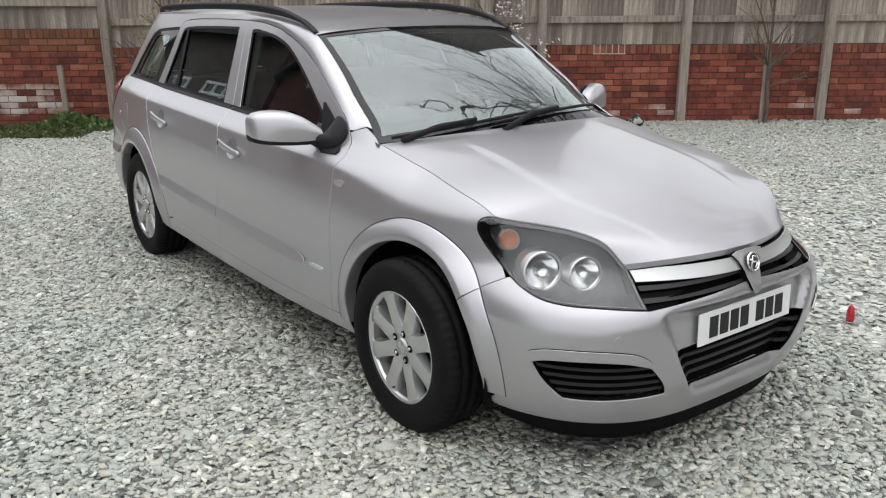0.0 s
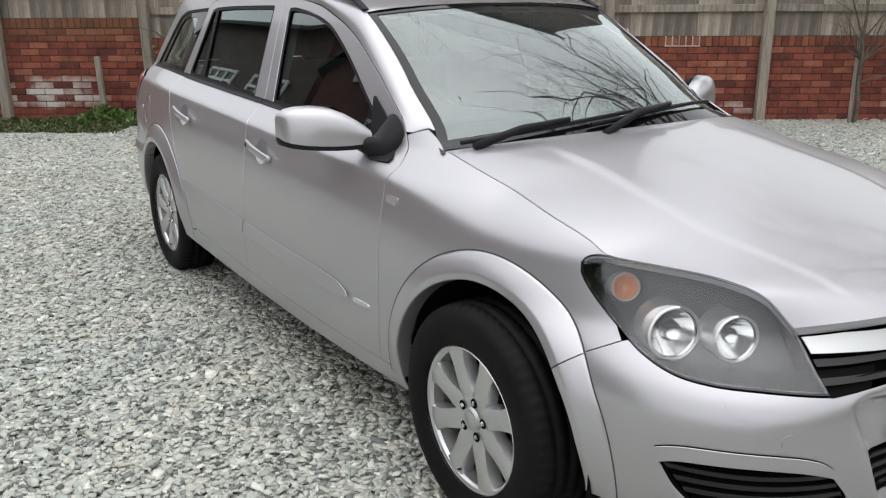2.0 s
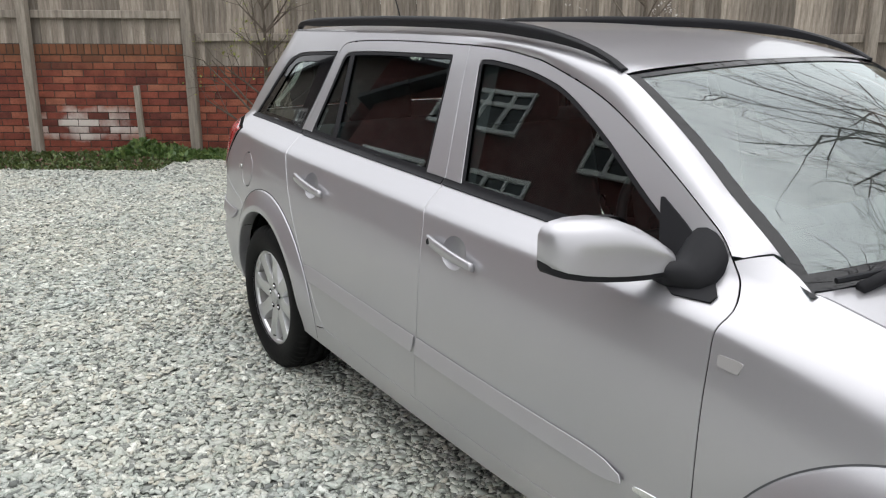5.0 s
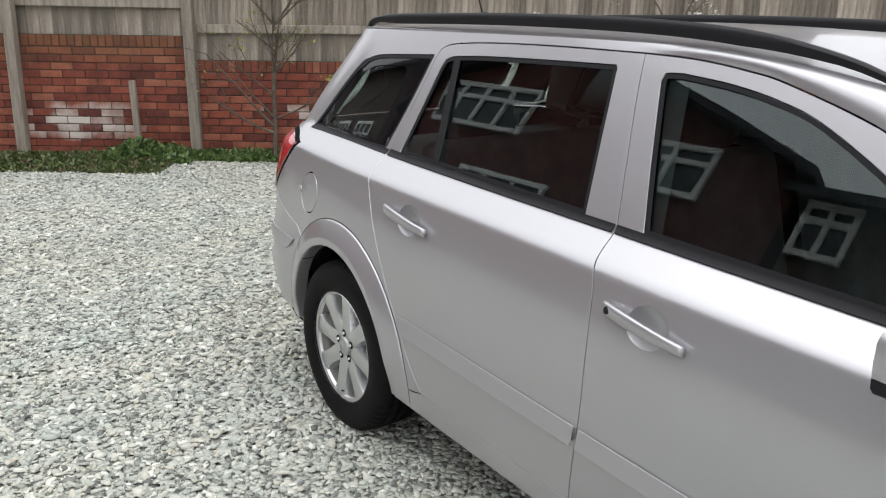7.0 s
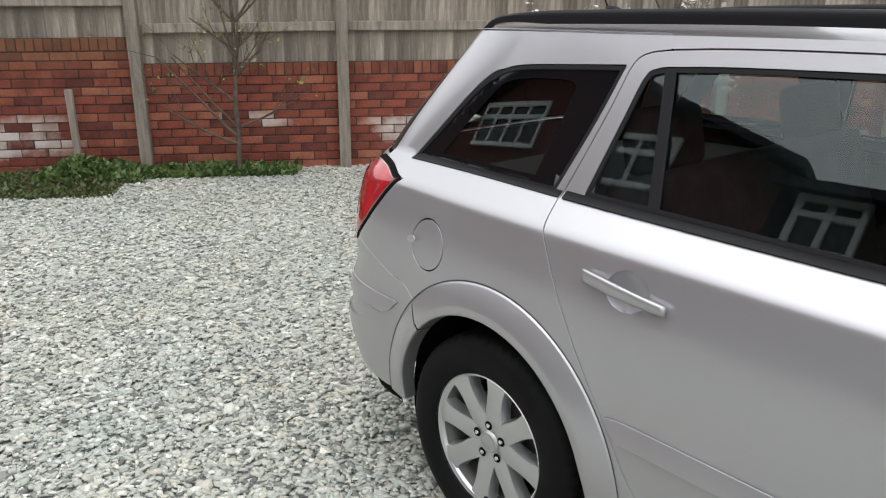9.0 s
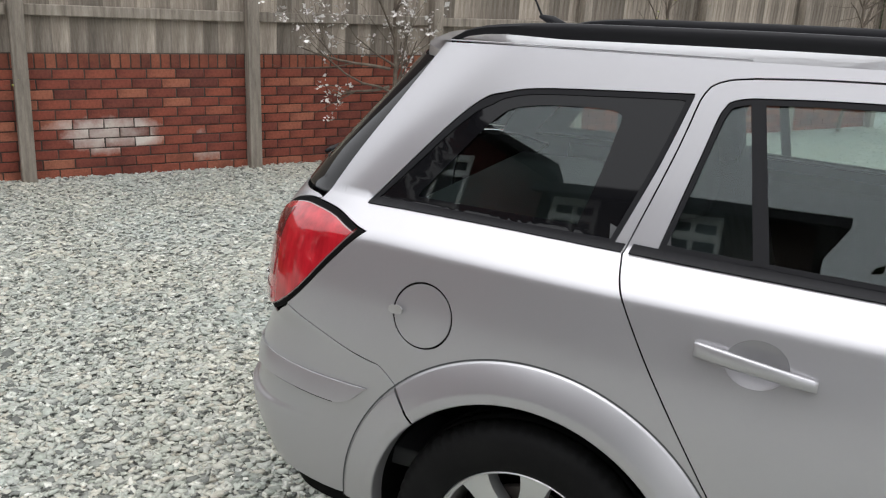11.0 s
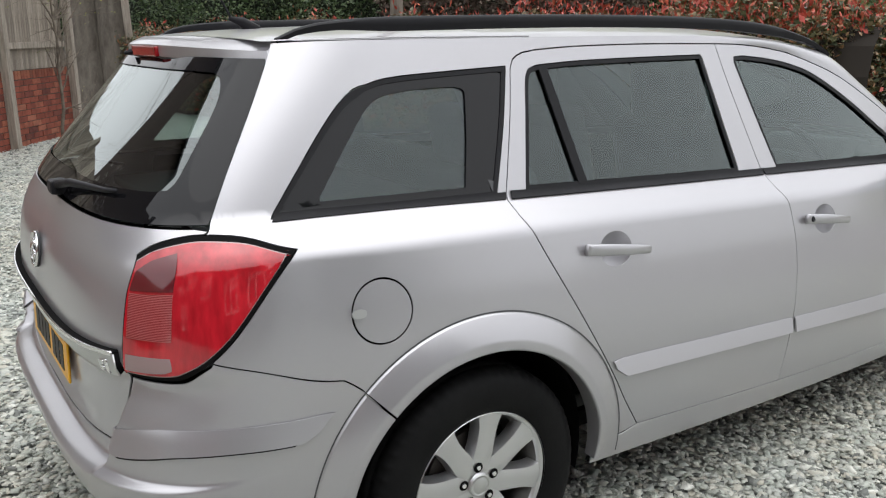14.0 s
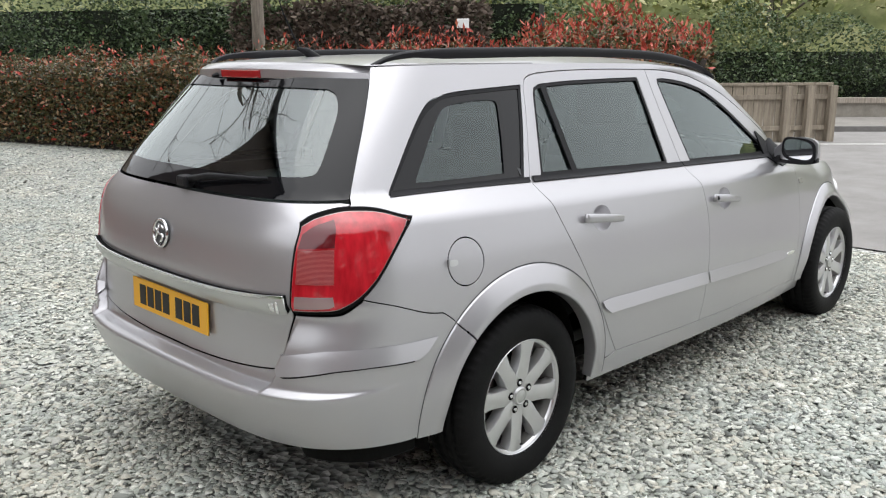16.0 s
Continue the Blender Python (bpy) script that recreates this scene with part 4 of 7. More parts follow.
verts, faces = [], []
NX, NY = 60, 33
for i in range(NX):
    s = i / (NX - 1)
    for j in range(NY):
        t = -1 + 2 * j / (NY - 1)
        xe = -1.74 + (0.362 + 1.74) * s
        xc = -1.80 + (0.435 + 1.80) * s
        x = xc + (xe - xc) * t * t
        e = roof_width(xe)
        z = e.z + (crown(xc) - e.z) * (1 - abs(t) ** 2.4) ** 0.8
        verts.append(Vector((x, -e.y * t, z)))
for i in range(NX - 1):
    for j in range(NY - 1):
        faces.append((i * NY + j, (i + 1) * NY + j, (i + 1) * NY + j + 1, i * NY + j + 1))
roof = mesh_ob("roof", verts, faces, PAINT, car, smooth=True)
mesh_ob("headlining", [v - Vector((0, 0, 0.035)) for v in verts], faces, LINER, roof, smooth=True)

# windscreen, with its dark printed border
base_c, top_c = Vector((1.150, 0, 0.960)), Vector((0.438, 0, 1.343))
W_SIDE = resample([edge_point(a, b) + Vector((0, 0.004, 0)) for a, b in EDGE_LINE if 0.355 <= a], 24)
W_SIDE.reverse()


def screen_point(s, t, sink=0.0):
    """s: 0 at the bonnet, 1 at the roof; t: -1 to 1 across."""
    k = min(max(s, 0.0), 1.0) * 23
    i = min(int(k), 22)
    e = W_SIDE[i].lerp(W_SIDE[i + 1], k - i)
    c = base_c.lerp(top_c, s) + Vector((0.025, 0, 0.040)) * math.sin(math.pi * s)
    f = 1 - abs(t) ** 2.1
    return Vector((e.x + (c.x - e.x) * f, -e.y * t, e.z + (c.z - e.z) * f)) - Vector((0.4, 0, 0.9)) * sink


def screen_patch(s0, s1, t0, t1, ns, nt_, sink):
    vs = [screen_point(s0 + (s1 - s0) * i / ns, t0 + (t1 - t0) * j / nt_, sink) for i in range(ns + 1) for j in range(nt_ + 1)]
    fs = [(i * (nt_ + 1) + j, i * (nt_ + 1) + j + 1, (i + 1) * (nt_ + 1) + j + 1, (i + 1) * (nt_ + 1) + j) for i in range(ns) for j in range(nt_)]
    return vs, fs


screen = mesh_ob("windscreen", *screen_patch(0, 1, -1, 1, 24, 30, 0.004), SCREEN, car, "clear raked windscreen with a dark border", smooth=True)
for s0, s1, t0, t1 in ((0, 0.095, -1, 1), (0.968, 1, -1, 1), (0.095, 0.968, -1, -0.958), (0.095, 0.968, 0.958, 1)):
    mesh_ob("screen_border", *screen_patch(s0, s1, t0, t1, 12, 24, 0.0015), FRIT, screen, smooth=True)
mesh_ob("mirror_patch", *screen_patch(0.91, 0.985, -0.13, 0.13, 6, 8, 0.005), BLACK, screen, smooth=True)

# bonnet
E_LINE = [body(a, b) for a, b in S_BONNET] + [body(a, b) for a, b in LAMP_TOP[1:]]
NB, NC = 44, 81
edge_b = resample(E_LINE, NB)
mid_b = resample(catmull([(1.130, 0, 0.975), (1.40, 0, 0.930), (1.70, 0, 0.862), (1.95, 0, 0.780), (2.070, 0, 0.728), (2.112, 0, 0.700)], 0.03), NB)


def bonnet_point(i, t):
    e, c = edge_b[i], mid_b[i]
    f = 1 - abs(t) ** 2.3
    p = Vector((e.x + (c.x - e.x) * (1 - t * t), -e.y * t, e.z + (c.z - e.z) * f))
    ridge = 0.0028 * (1 - ramp(abs(t), 0.595, 0.635))
    return p + Vector((0, 0, ridge * ramp(i / NB, 0.0, 0.15) * (1 - ramp(i / NB, 0.85, 1.0))))


verts = [bonnet_point(i, (-1 + 2 * j / (NC - 1)) * 0.9985) for i in range(NB) for j in range(NC)]
faces = [(i * NC + j, (i + 1) * NC + j, (i + 1) * NC + j + 1, i * NC + j + 1) for i in range(NB - 1) for j in range(NC - 1)]
top_n = len(verts)
border = [j for j in range(NC)] + [i * NC + NC - 1 for i in range(1, NB)] + [(NB - 1) * NC + j for j in range(NC - 2, -1, -1)] + [i * NC for i in range(NB - 2, 0, -1)]
for q in border:
    verts.append(verts[q] + Vector((0, 0, -0.018)))
for n, q in enumerate(border):
    m = (n + 1) % len(border)
    faces.append((q, top_n + n, top_n + m, border[m]))
hood = mesh_ob("bonnet", verts, faces, PAINT, car, smooth=True)
hood.data.set_sharp_from_angle(angle=radians(45))
# scuttle under the screen
verts, faces = [], []
for j in range(NC):
    t = (-1 + 2 * j / (NC - 1))
    a, b = bonnet_point(0, t * 0.98), screen_point(0.02, t * 0.98)
    verts += [a + Vector((0.02, 0, -0.030)), a + Vector((-0.012, 0, -0.024)), b + Vector((0, 0, 0.002))]
for j in range(NC - 1):
    faces += [(j * 3, j * 3 + 3, j * 3 + 4, j * 3 + 1), (j * 3 + 1, j * 3 + 4, j * 3 + 5, j * 3 + 2)]
mesh_ob("scuttle", verts, faces, BLACK, car, smooth=True)


# tailgate, its glass, strip and badges
def mid_tail(z):
    return u_tail(z)


def mid_nose(z):
    return U_NOSE


TAIL_LOWER = ring([(u_tail(0.545), 0.515)], line_((-2.900, 0.514), (-2.709, 0.529), (-2.528, 0.546)), line_((-2.528, 0.546), (-2.405, 0.716)), TAIL_IN, [q for q in TAIL_TOP if q[0] < -2.013], [(-2.008, 1.008)],
                  [(-2.060, 1.013), (-2.300, 1.013), (-2.600, 1.012), (-2.850, 1.011), (u_tail(1.011), 1.011)])
tailgate = skin("tailgate", full(TAIL_LOWER, mid_tail), PAINT, car, "", cell=0.04)
TAIL_GLASS = ring([(u_tail(1.016), 1.016), (-2.700, 1.016), (-2.300, 1.017), (-2.005, 1.018)], line_((-1.998, 1.020), (-1.983, 1.035), (-1.935, 1.200), (-1.916, 1.330), (-1.917, 1.345)), [(-1.925, 1.350), (-2.300, 1.352), (u_tail(1.352), 1.352)])
skin("rear_window", full(TAIL_GLASS, mid_tail), REARGLASS, tailgate, "dark rear window with wiper", off=-0.005, cell=0.03, skirt=0.004)
GLASS_IN = ring([(u_tail(1.075), 1.075), (-2.700, 1.075), (-2.300, 1.08)], line_((-2.230, 1.085), (-2.190, 1.110), (-2.130, 1.220), (-2.120, 1.270), (-2.150, 1.305)), [(-2.200, 1.315), (-2.400, 1.318), (u_tail(1.318), 1.318)])
skin("window_border", full(TAIL_GLASS, mid_tail), FRIT, tailgate, off=-0.0010, inset=0.002, skirt=0, holes=[full(GLASS_IN, mid_tail)], cell=0.03)
STRIP = ring([(u_tail(0.7), 0.746), (-2.700, 0.751), (-2.520, 0.757)], line_((-2.417, 0.763), (-2.412, 0.724)), [(-2.520, 0.717), (-2.700, 0.711), (u_tail(0.7), 0.707)])
strip = skin("handle_strip", full(STRIP, mid_tail), PALE, tailgate, "satin silver handle strip", off=0.016, inset=0, skirt=0.02)
skin("strip_lip", full(ring([(u_tail(0.7), 0.753), (-2.700, 0.758), (-2.418, 0.769)], [(-2.418, 0.761), (-2.700, 0.750), (u_tail(0.7), 0.745)]), mid_tail), CHROME, tailgate, off=0.020, inset=0, skirt=0.02)


def disc_badge(name, at, n, r, parent, mat, spokes):
    """A round badge of plain shapes: a ring and a few raised strokes."""
    n = Vector(n).normalized()
    turn = n.to_track_quat("Z", "Y").to_matrix().to_4x4()
    bm = bmesh.new()
    bmesh.ops.create_cone(bm, cap_ends=True, segments=40, radius1=r, radius2=r * 0.96, depth=0.006)
    o = part(name, bm, mat, parent, "round chrome badge with raised strokes", True)
    o.matrix_basis = Matrix.Translation(at) @ turn
    verts, faces = [], []
    for i in range(40):
        q = 2 * math.pi * i / 40
        for rr, zz in ((1.0, 0.003), (0.97, 0.008), (0.86, 0.008), (0.83, 0.003)):
            verts.append((r * rr * math.cos(q), r * rr * math.sin(q), zz))
    for i in range(40):
        for k in range(3):
            faces.append((i * 4 + k, ((i + 1) % 40) * 4 + k, ((i + 1) % 40) * 4 + k + 1, i * 4 + k + 1))
    mesh_ob("ring", verts, faces, CHROME, o, smooth=True)
    for a0, a1, b0, b1 in spokes:
        v, f = tube([(a0 * r, a1 * r, 0.005), ((a0 + b0) / 2 * r + 0.08 * r, (a1 + b1) / 2 * r, 0.007), (b0 * r, b1 * r, 0.005)], r * 0.10, 6)
        mesh_ob("stroke", v, f, CHROME, o, smooth=True)
    return o


STROKES = ((-0.55, -0.5, -0.1, 0.6), (-0.1, 0.6, 0.55, 0.35), (-0.3, 0.0, 0.5, -0.1), (0.5, -0.1, 0.1, -0.65), (-0.55, 0.3, -0.3, 0.0))
zb_ = 0.868
disc_badge("rear_badge", body(u_tail(zb_), zb_) + Vector((-0.004, 0, 0)), (-1, 0, 0.12), 0.047, tailgate, TRIM, STROKES)
for du, dz, w, h in ((-2.452, 0.738, 0.006, 0.012), (-2.478, 0.741, 0.011, 0.004), (-2.478, 0.733, 0.011, 0.004)):
    skin("badge_bar", oval(du, dz, w, h, 20, 4), CHROME, strip, off=0.019, inset=0, skirt=0.004, cell=0.02)

# rear bumper and its strips
BUMP_R = ring([(u_tail(0.5), 0.512)], line_((-2.900, 0.512), (-2.709, 0.527), (-2.533, 0.544)), line_((-2.520, 0.552), (-2.402, 0.709)), line_((-2.400, 0.709), (-2.190, 0.713), (-2.110, 0.723), (-2.017, 0.751)), S_REAR,
              arch(AXLE_R, 134, 180, 0.400), line_((-1.752, 0.300), (-1.780, 0.299)), line_((-1.780, 0.299), (-1.958, 0.312), (-2.224, 0.318), (-2.600, 0.310), (u_tail(0.5), 0.305)))
# near-black backing sheet, added so that the gap over the bumper looks dark
skin("gap_backing", full([(u_tail(0.5), 0.640), (-2.800, 0.640), (-2.480, 0.660), (-2.350, 0.640), (-2.350, 0.470), (-2.700, 0.455), (u_tail(0.5), 0.450)], mid_tail), GAP, car, off=-0.016, inset=0, skirt=0, cell=0.03)
bump_r = skin("rear_bumper", full(BUMP_R, mid_tail), PAINT, car, "", cell=0.013, skirt=0.03, cuts=(0.470, 0.473, 0.476, 0.479, 0.482, 0.485, 0.488, 0.492, 0.496, 0.500, 0.504))
STRIP_R = ring(line_((-2.498, 0.570), (-2.490, 0.588), (-2.460, 0.598), (-2.330, 0.612), (-2.189, 0.620), (-1.950, 0.618), (-1.722, 0.606)), line_((-1.722, 0.606), (-1.737, 0.570), (-1.760, 0.554)),
               line_((-1.760, 0.554), (-1.950, 0.566), (-2.150, 0.566), (-2.284, 0.556), (-2.420, 0.543), (-2.478, 0.542), (-2.498, 0.570)))
for flip in (False, True):
    skin("bumper_strip", STRIP_R, PAINT, bump_r, "", off=lambda u, z: 0.005 + 0.004 * min(max((0.615 - z) / 0.055, 0.0), 1.0), inset=0, skirt=0.0085, lean=0.22, cell=0.012, flip=flip)
    # flat near-black sheet draws the shadow line and groove at the strip's foot
    skin("strip_gap_shade", [(a * 0.96 - 0.0844, b - 0.0055) for a, b in STRIP_R], GAP, bump_r, "", off=0.0022, inset=0, skirt=0, cell=0.012, flip=flip)

# tail lamps
RED = material("red_lens", (0.50, 0.008, 0.012), 0.10, 0.0, 1.0)
base_of(RED, ramp_of(RED, noise_of(RED, coords(RED, (14, 14, 2)), 3.0), ((0.3, (0.30, 0.006, 0.012)), (0.7, (0.56, 0.014, 0.026)))))
REDDARK = material("ribbed_red_lens", (0.22, 0.010, 0.014), 0.12, 0.0, 1.0)
_w = node(REDDARK, "ShaderNodeTexWave", Scale=95.0, Distortion=0.4)
_w.bands_direction = "Z"
join(REDDARK, coords(REDDARK), _w.inputs["Vector"])
base_of(REDDARK, ramp_of(REDDARK, _w.outputs["Fac"], ((0.25, (0.20, 0.014, 0.018)), (0.8, (0.42, 0.11, 0.11)))))
REDDEEP = material("deep_red_lens", (0.11, 0.006, 0.010), 0.12, 0.0, 1.0)
CLEARLENS = material("milky_lens", (0.30, 0.20, 0.20), 0.14, 0.2, 1.0)
TAIL = ring(TAIL_TOP, TAIL_LOW, TAIL_IN)
for flip in (False, True):
    lamp = skin("tail_lamp", TAIL, GAP, car, "red tail lamp with a black surround", off=0.001, inset=0.001, skirt=0.012, cell=0.025, flip=flip)
    lens = inset_loop(TAIL, 0.0145)
    skin("red_lens", lens, RED, lamp, "", off=0.006, inset=0, skirt=0.008, cell=0.02, flip=flip)
    skin("lens_edge", inset_loop(TAIL, 0.0120), CLEARLENS, lamp, "", off=0.0045, inset=0, skirt=0.004, cell=0.03, flip=flip)
    skin("dark_lens", ring(line_((-2.318, 0.936), (-2.250, 0.956), (-2.140, 0.970)), line_((-2.140, 0.970), (-2.146, 0.905)), line_((-2.146, 0.902), (-2.337, 0.898)), line_((-2.337, 0.898), (-2.318, 0.936))), REDDEEP, lamp, "", off=0.0085, inset=0, skirt=0.002, cell=0.02, flip=flip)
    skin("ribbed_lens", ring(line_((-2.338, 0.893), (-2.148, 0.897)), line_((-2.148, 0.897), (-2.160, 0.806)), line_((-2.160, 0.804), (-2.357, 0.802)), line_((-2.357, 0.802), (-2.338, 0.893))), REDDARK, lamp, "", off=0.0085, inset=0, skirt=0.002, cell=0.02, flip=flip)
    skin("clear_lens", ring(line_((-2.366, 0.768), (-2.170, 0.770)), line_((-2.170, 0.770), (-2.165, 0.752), (-2.190, 0.740), (-2.374, 0.736))), CLEARLENS, lamp, "", off=0.0085, inset=0, skirt=0.002, cell=0.02, flip=flip)

# front bumper with its openings, strips and slats
LOW_GRILLE = [(U_NOSE, 0.436), (2.440, 0.434), (2.324, 0.424), (2.345, 0.385), (2.385, 0.325), (2.412, 0.288), (2.470, 0.284), (U_NOSE, 0.284)]
BUMP_F = ring([(U_NOSE, 0.600), (2.450, 0.592), (2.300, 0.580), (2.176, 0.569)], [(a, b - 0.004) for a, b in LAMP_LOW if a > 1.70], S_BUMP, rev(arch(AXLE_F, -8, 40, 0.400)),
              line_((1.560, 0.232), (1.600, 0.212), (1.820, 0.205), (2.100, 0.196), (2.366, 0.186), (U_NOSE, 0.182)), [(U_NOSE, 0.284)], rev(LOW_GRILLE)[1:], [(U_NOSE, 0.5)])
HOLE_V = ring(line_((1.733, 0.404), (1.780, 0.350), (1.856, 0.300)), line_((1.870, 0.295), (1.987, 0.292), (2.189, 0.293), (2.296, 0.296)), line_((2.300, 0.300), (2.279, 0.340), (2.226, 0.392)), line_((2.215, 0.400), (2.100, 0.421), (1.963, 0.426), (1.800, 0.420), (1.733, 0.408)))


bump_f = skin("front_bumper", BUMP_F, PAINT, car, "", holes=[HOLE_V], cell=0.018, skirt=0.02, inset=0.0)
skin("bumper_half", BUMP_F, PAINT, bump_f, "", holes=[HOLE_V], cell=0.018, skirt=0.02, inset=0.0, flip=True)
GRILLE = material("black_grille", (0.012, 0.012, 0.013), 0.4)
# near-black sheets give the grille openings the shade of their depth
skin("grille_back", full([(U_NOSE, 0.44), (2.30, 0.43), (2.38, 0.28), (U_NOSE, 0.278)], mid_nose), GAP, bump_f, off=-0.045, inset=0, skirt=0)
skin("grille_back", full([(U_NOSE, 0.72), (2.300, 0.71), (2.060, 0.70), (2.160, 0.56), (U_NOSE, 0.56)], mid_nose), GAP, bump_f, off=-0.05, inset=0, skirt=0)
for z0 in (0.315, 0.350, 0.385):
    skin("slat", full([(U_NOSE, z0 + 0.012), (2.355 + (0.36 - z0) * 0.6 - 0.01, z0 + 0.012), (2.360 + (0.36 - z0) * 0.6, z0), (U_NOSE, z0)], mid_nose), GRILLE, bump_f, off=-0.012, inset=0, skirt=0.025)
for z0, a in ((0.592, 2.150), (0.622, 2.128)):
    skin("slat", full([(U_NOSE, z0 + 0.018), (2.350, z0 + 0.014), (a, z0 + 0.012), (a + 0.01, z0), (2.350, z0 + 0.003), (U_NOSE, z0 + 0.006)], mid_nose), GRILLE, bump_f, off=-0.010, inset=0, skirt=0.03)
bar = skin("grille_bar", full([(U_NOSE, 0.676), (2.350, 0.676), (2.200, 0.675), (2.098, 0.668), (2.118, 0.640), (2.200, 0.640), (2.350, 0.638), (U_NOSE, 0.636)], mid_nose), PALE, bump_f, "polished grille bar", off=0.002, inset=0, skirt=0.03, cell=0.02)
vee = skin("grille_vee", full([(U_NOSE, 0.692), (2.505, 0.690), (2.478, 0.682), (2.503, 0.660), (2.526, 0.628), (2.540, 0.592), (2.546, 0.568), (U_NOSE, 0.562)], mid_nose), PALE, bump_f, "polished vee carrying the badge", off=0.012, inset=0, skirt=0.03, cell=0.02)
disc_badge("front_badge", body(U_NOSE, 0.652) + Vector((0.016, 0, 0.004)), (1, 0, 0.30), 0.031, bump_f, TRIM, STROKES)
STRIP_F = ring(line_((1.716, 0.424), (1.720, 0.440), (1.791, 0.455), (1.900, 0.460), (2.055, 0.458), (2.150, 0.447), (2.205, 0.425), (2.228, 0.396)), line_((2.228, 0.396), (2.190, 0.409), (2.100, 0.424), (1.963, 0.429), (1.800, 0.423), (1.728, 0.408)), line_((1.728, 0.408), (1.716, 0.424)))
for flip in (False, True):
    skin("grille_back", inset_loop(HOLE_V, -0.01), GAP, bump_f, off=-0.04, inset=0, skirt=0, flip=flip)
    for i, z0 in enumerate((0.312, 0.338, 0.364, 0.390)):
        a = 1.856 - (z0 - 0.300) * 1.15
        b = 2.300 - (z0 - 0.297) * 0.75
        skin("slat", ring(line_((a - 0.01, z0 + 0.010), (2.0, z0 + 0.010), (b, z0 + 0.010)), line_((b, z0), (2.0, z0), (a, z0))), GRILLE, bump_f, off=-0.010, inset=0, skirt=0.03, flip=flip)
    skin("bumper_strip", STRIP_F, PAINT, bump_f, off=0.008, inset=0, skirt=0.0085, cell=0.015, flip=flip)
    # flat near-black sheet, the shade in the narrow gap round the strip
    skin("strip_gap_shade", inset_loop(STRIP_F, -0.0015), GAP, bump_f, off=0.0012, inset=0, skirt=0, cell=0.02, flip=flip)
    skin("washer_cover", ring(line_((1.900, 0.566), (1.985, 0.566)), line_((1.990, 0.530), (1.925, 0.532), (1.905, 0.548))), PAINT, bump_f, off=0.0022, inset=0, skirt=0.004, flip=flip, round_edge=0.8)
skin("towing_cover", oval(2.075, 0.487, 0.020, 0.018), PAINT, bump_f, off=0.002, inset=0, skirt=0.004, cell=0.02, round_edge=0.8)
skin("chin", full(ring([(U_NOSE, 0.192)], [(2.366, 0.196), (2.100, 0.206), (1.820, 0.215), (1.580, 0.235), (1.575, 0.150), (1.820, 0.122), (2.100, 0.108), (U_NOSE, 0.100)]), mid_nose), GAP, bump_f, off=-0.006, inset=0, skirt=0.03)

# head lamps
LAMPBODY = material("lamp_housing", (0.075, 0.078, 0.084), 0.35, 0.3)
REFLECT = material("reflector", (0.86, 0.86, 0.86), 0.14, 1.0)
BARRELSHINE = material("lamp_barrel", (0.86, 0.86, 0.85), 0.25, 0.55)
AMBER = material("amber_lens", (0.75, 0.30, 0.12), 0.15, 0.1, 1.0)
HEAD = ring(LAMP_TOP, LAMP_IN, LAMP_LOW, LAMP_OUT)


def bowl(at, way, r, depth, mat, parent, name, sgn):
    """A round reflector that opens along way."""
    way = Vector((way[0], way[1] * sgn, way[2])).normalized()
    at = Vector((at[0], at[1] * sgn, at[2]))
    turn = way.to_track_quat("Z", "Y").to_matrix().to_4x4()
    vs, fs, n, k = [], [], 28, 8
    for i in range(k):
        s = i / (k - 1)
        for j in range(n):
            q = 2 * math.pi * j / n
            rr = r * (0.22 + 0.78 * s ** 0.55)
            vs.append((rr * math.cos(q), rr * math.sin(q), -depth * (1 - s)))
    for j in range(n):
        q = 2 * math.pi * j / n
        vs.append((r * 1.10 * math.cos(q), r * 1.10 * math.sin(q), -0.002))
    for j in range(n):
        q = 2 * math.pi * j / n
        vs.append((r * 1.10 * math.cos(q), r * 1.10 * math.sin(q), -depth))
    for i in range(k + 1):
        for j in range(n):
            fs.append((i * n + j, i * n + (j + 1) % n, (i + 1) * n + (j + 1) % n, (i + 1) * n + j))
    fs.append(tuple(reversed(range(n))))
    o = mesh_ob(name, vs, fs, mat, parent, smooth=True)
    o.matrix_basis = Matrix.Translation(at) @ turn
    return o


def tube_ring(at, way, r, depth, parent, sgn):
    """A ribbed bright barrel with a rolled front edge round a reflector."""
    way = Vector((way[0], way[1] * sgn, way[2])).normalized()
    turn = way.to_track_quat("Z", "Y").to_matrix().to_4x4()
    vs, fs, n = [], [], 48
    prof = ((0.86, -0.004), (0.87, 0.001), (0.93, 0.003), (0.99, 0.001), (1.0, -0.003), (0.985, -0.006), (1.0, -0.012), (0.99, -depth))
    for j in range(n):
        q = 2 * math.pi * j / n
        for i, (k, z) in enumerate(prof):
            rib = 0.012 if i > 5 and j % 2 else 0.0
            vs.append((r * (k - rib) * math.cos(q), r * (k - rib) * math.sin(q), z))
    m = len(prof)
    for j in range(n):
        for i in range(m - 1):
            fs.append((j * m + i, j * m + i + 1, ((j + 1) % n) * m + i + 1, ((j + 1) % n) * m + i))
    o = mesh_ob("barrel", vs, fs, BARRELSHINE, parent, smooth=True)
    o.data.set_sharp_from_angle(angle=radians(35))
    o.matrix_basis = Matrix.Translation(Vector((at[0], at[1] * sgn, at[2]))) @ turn
    return o


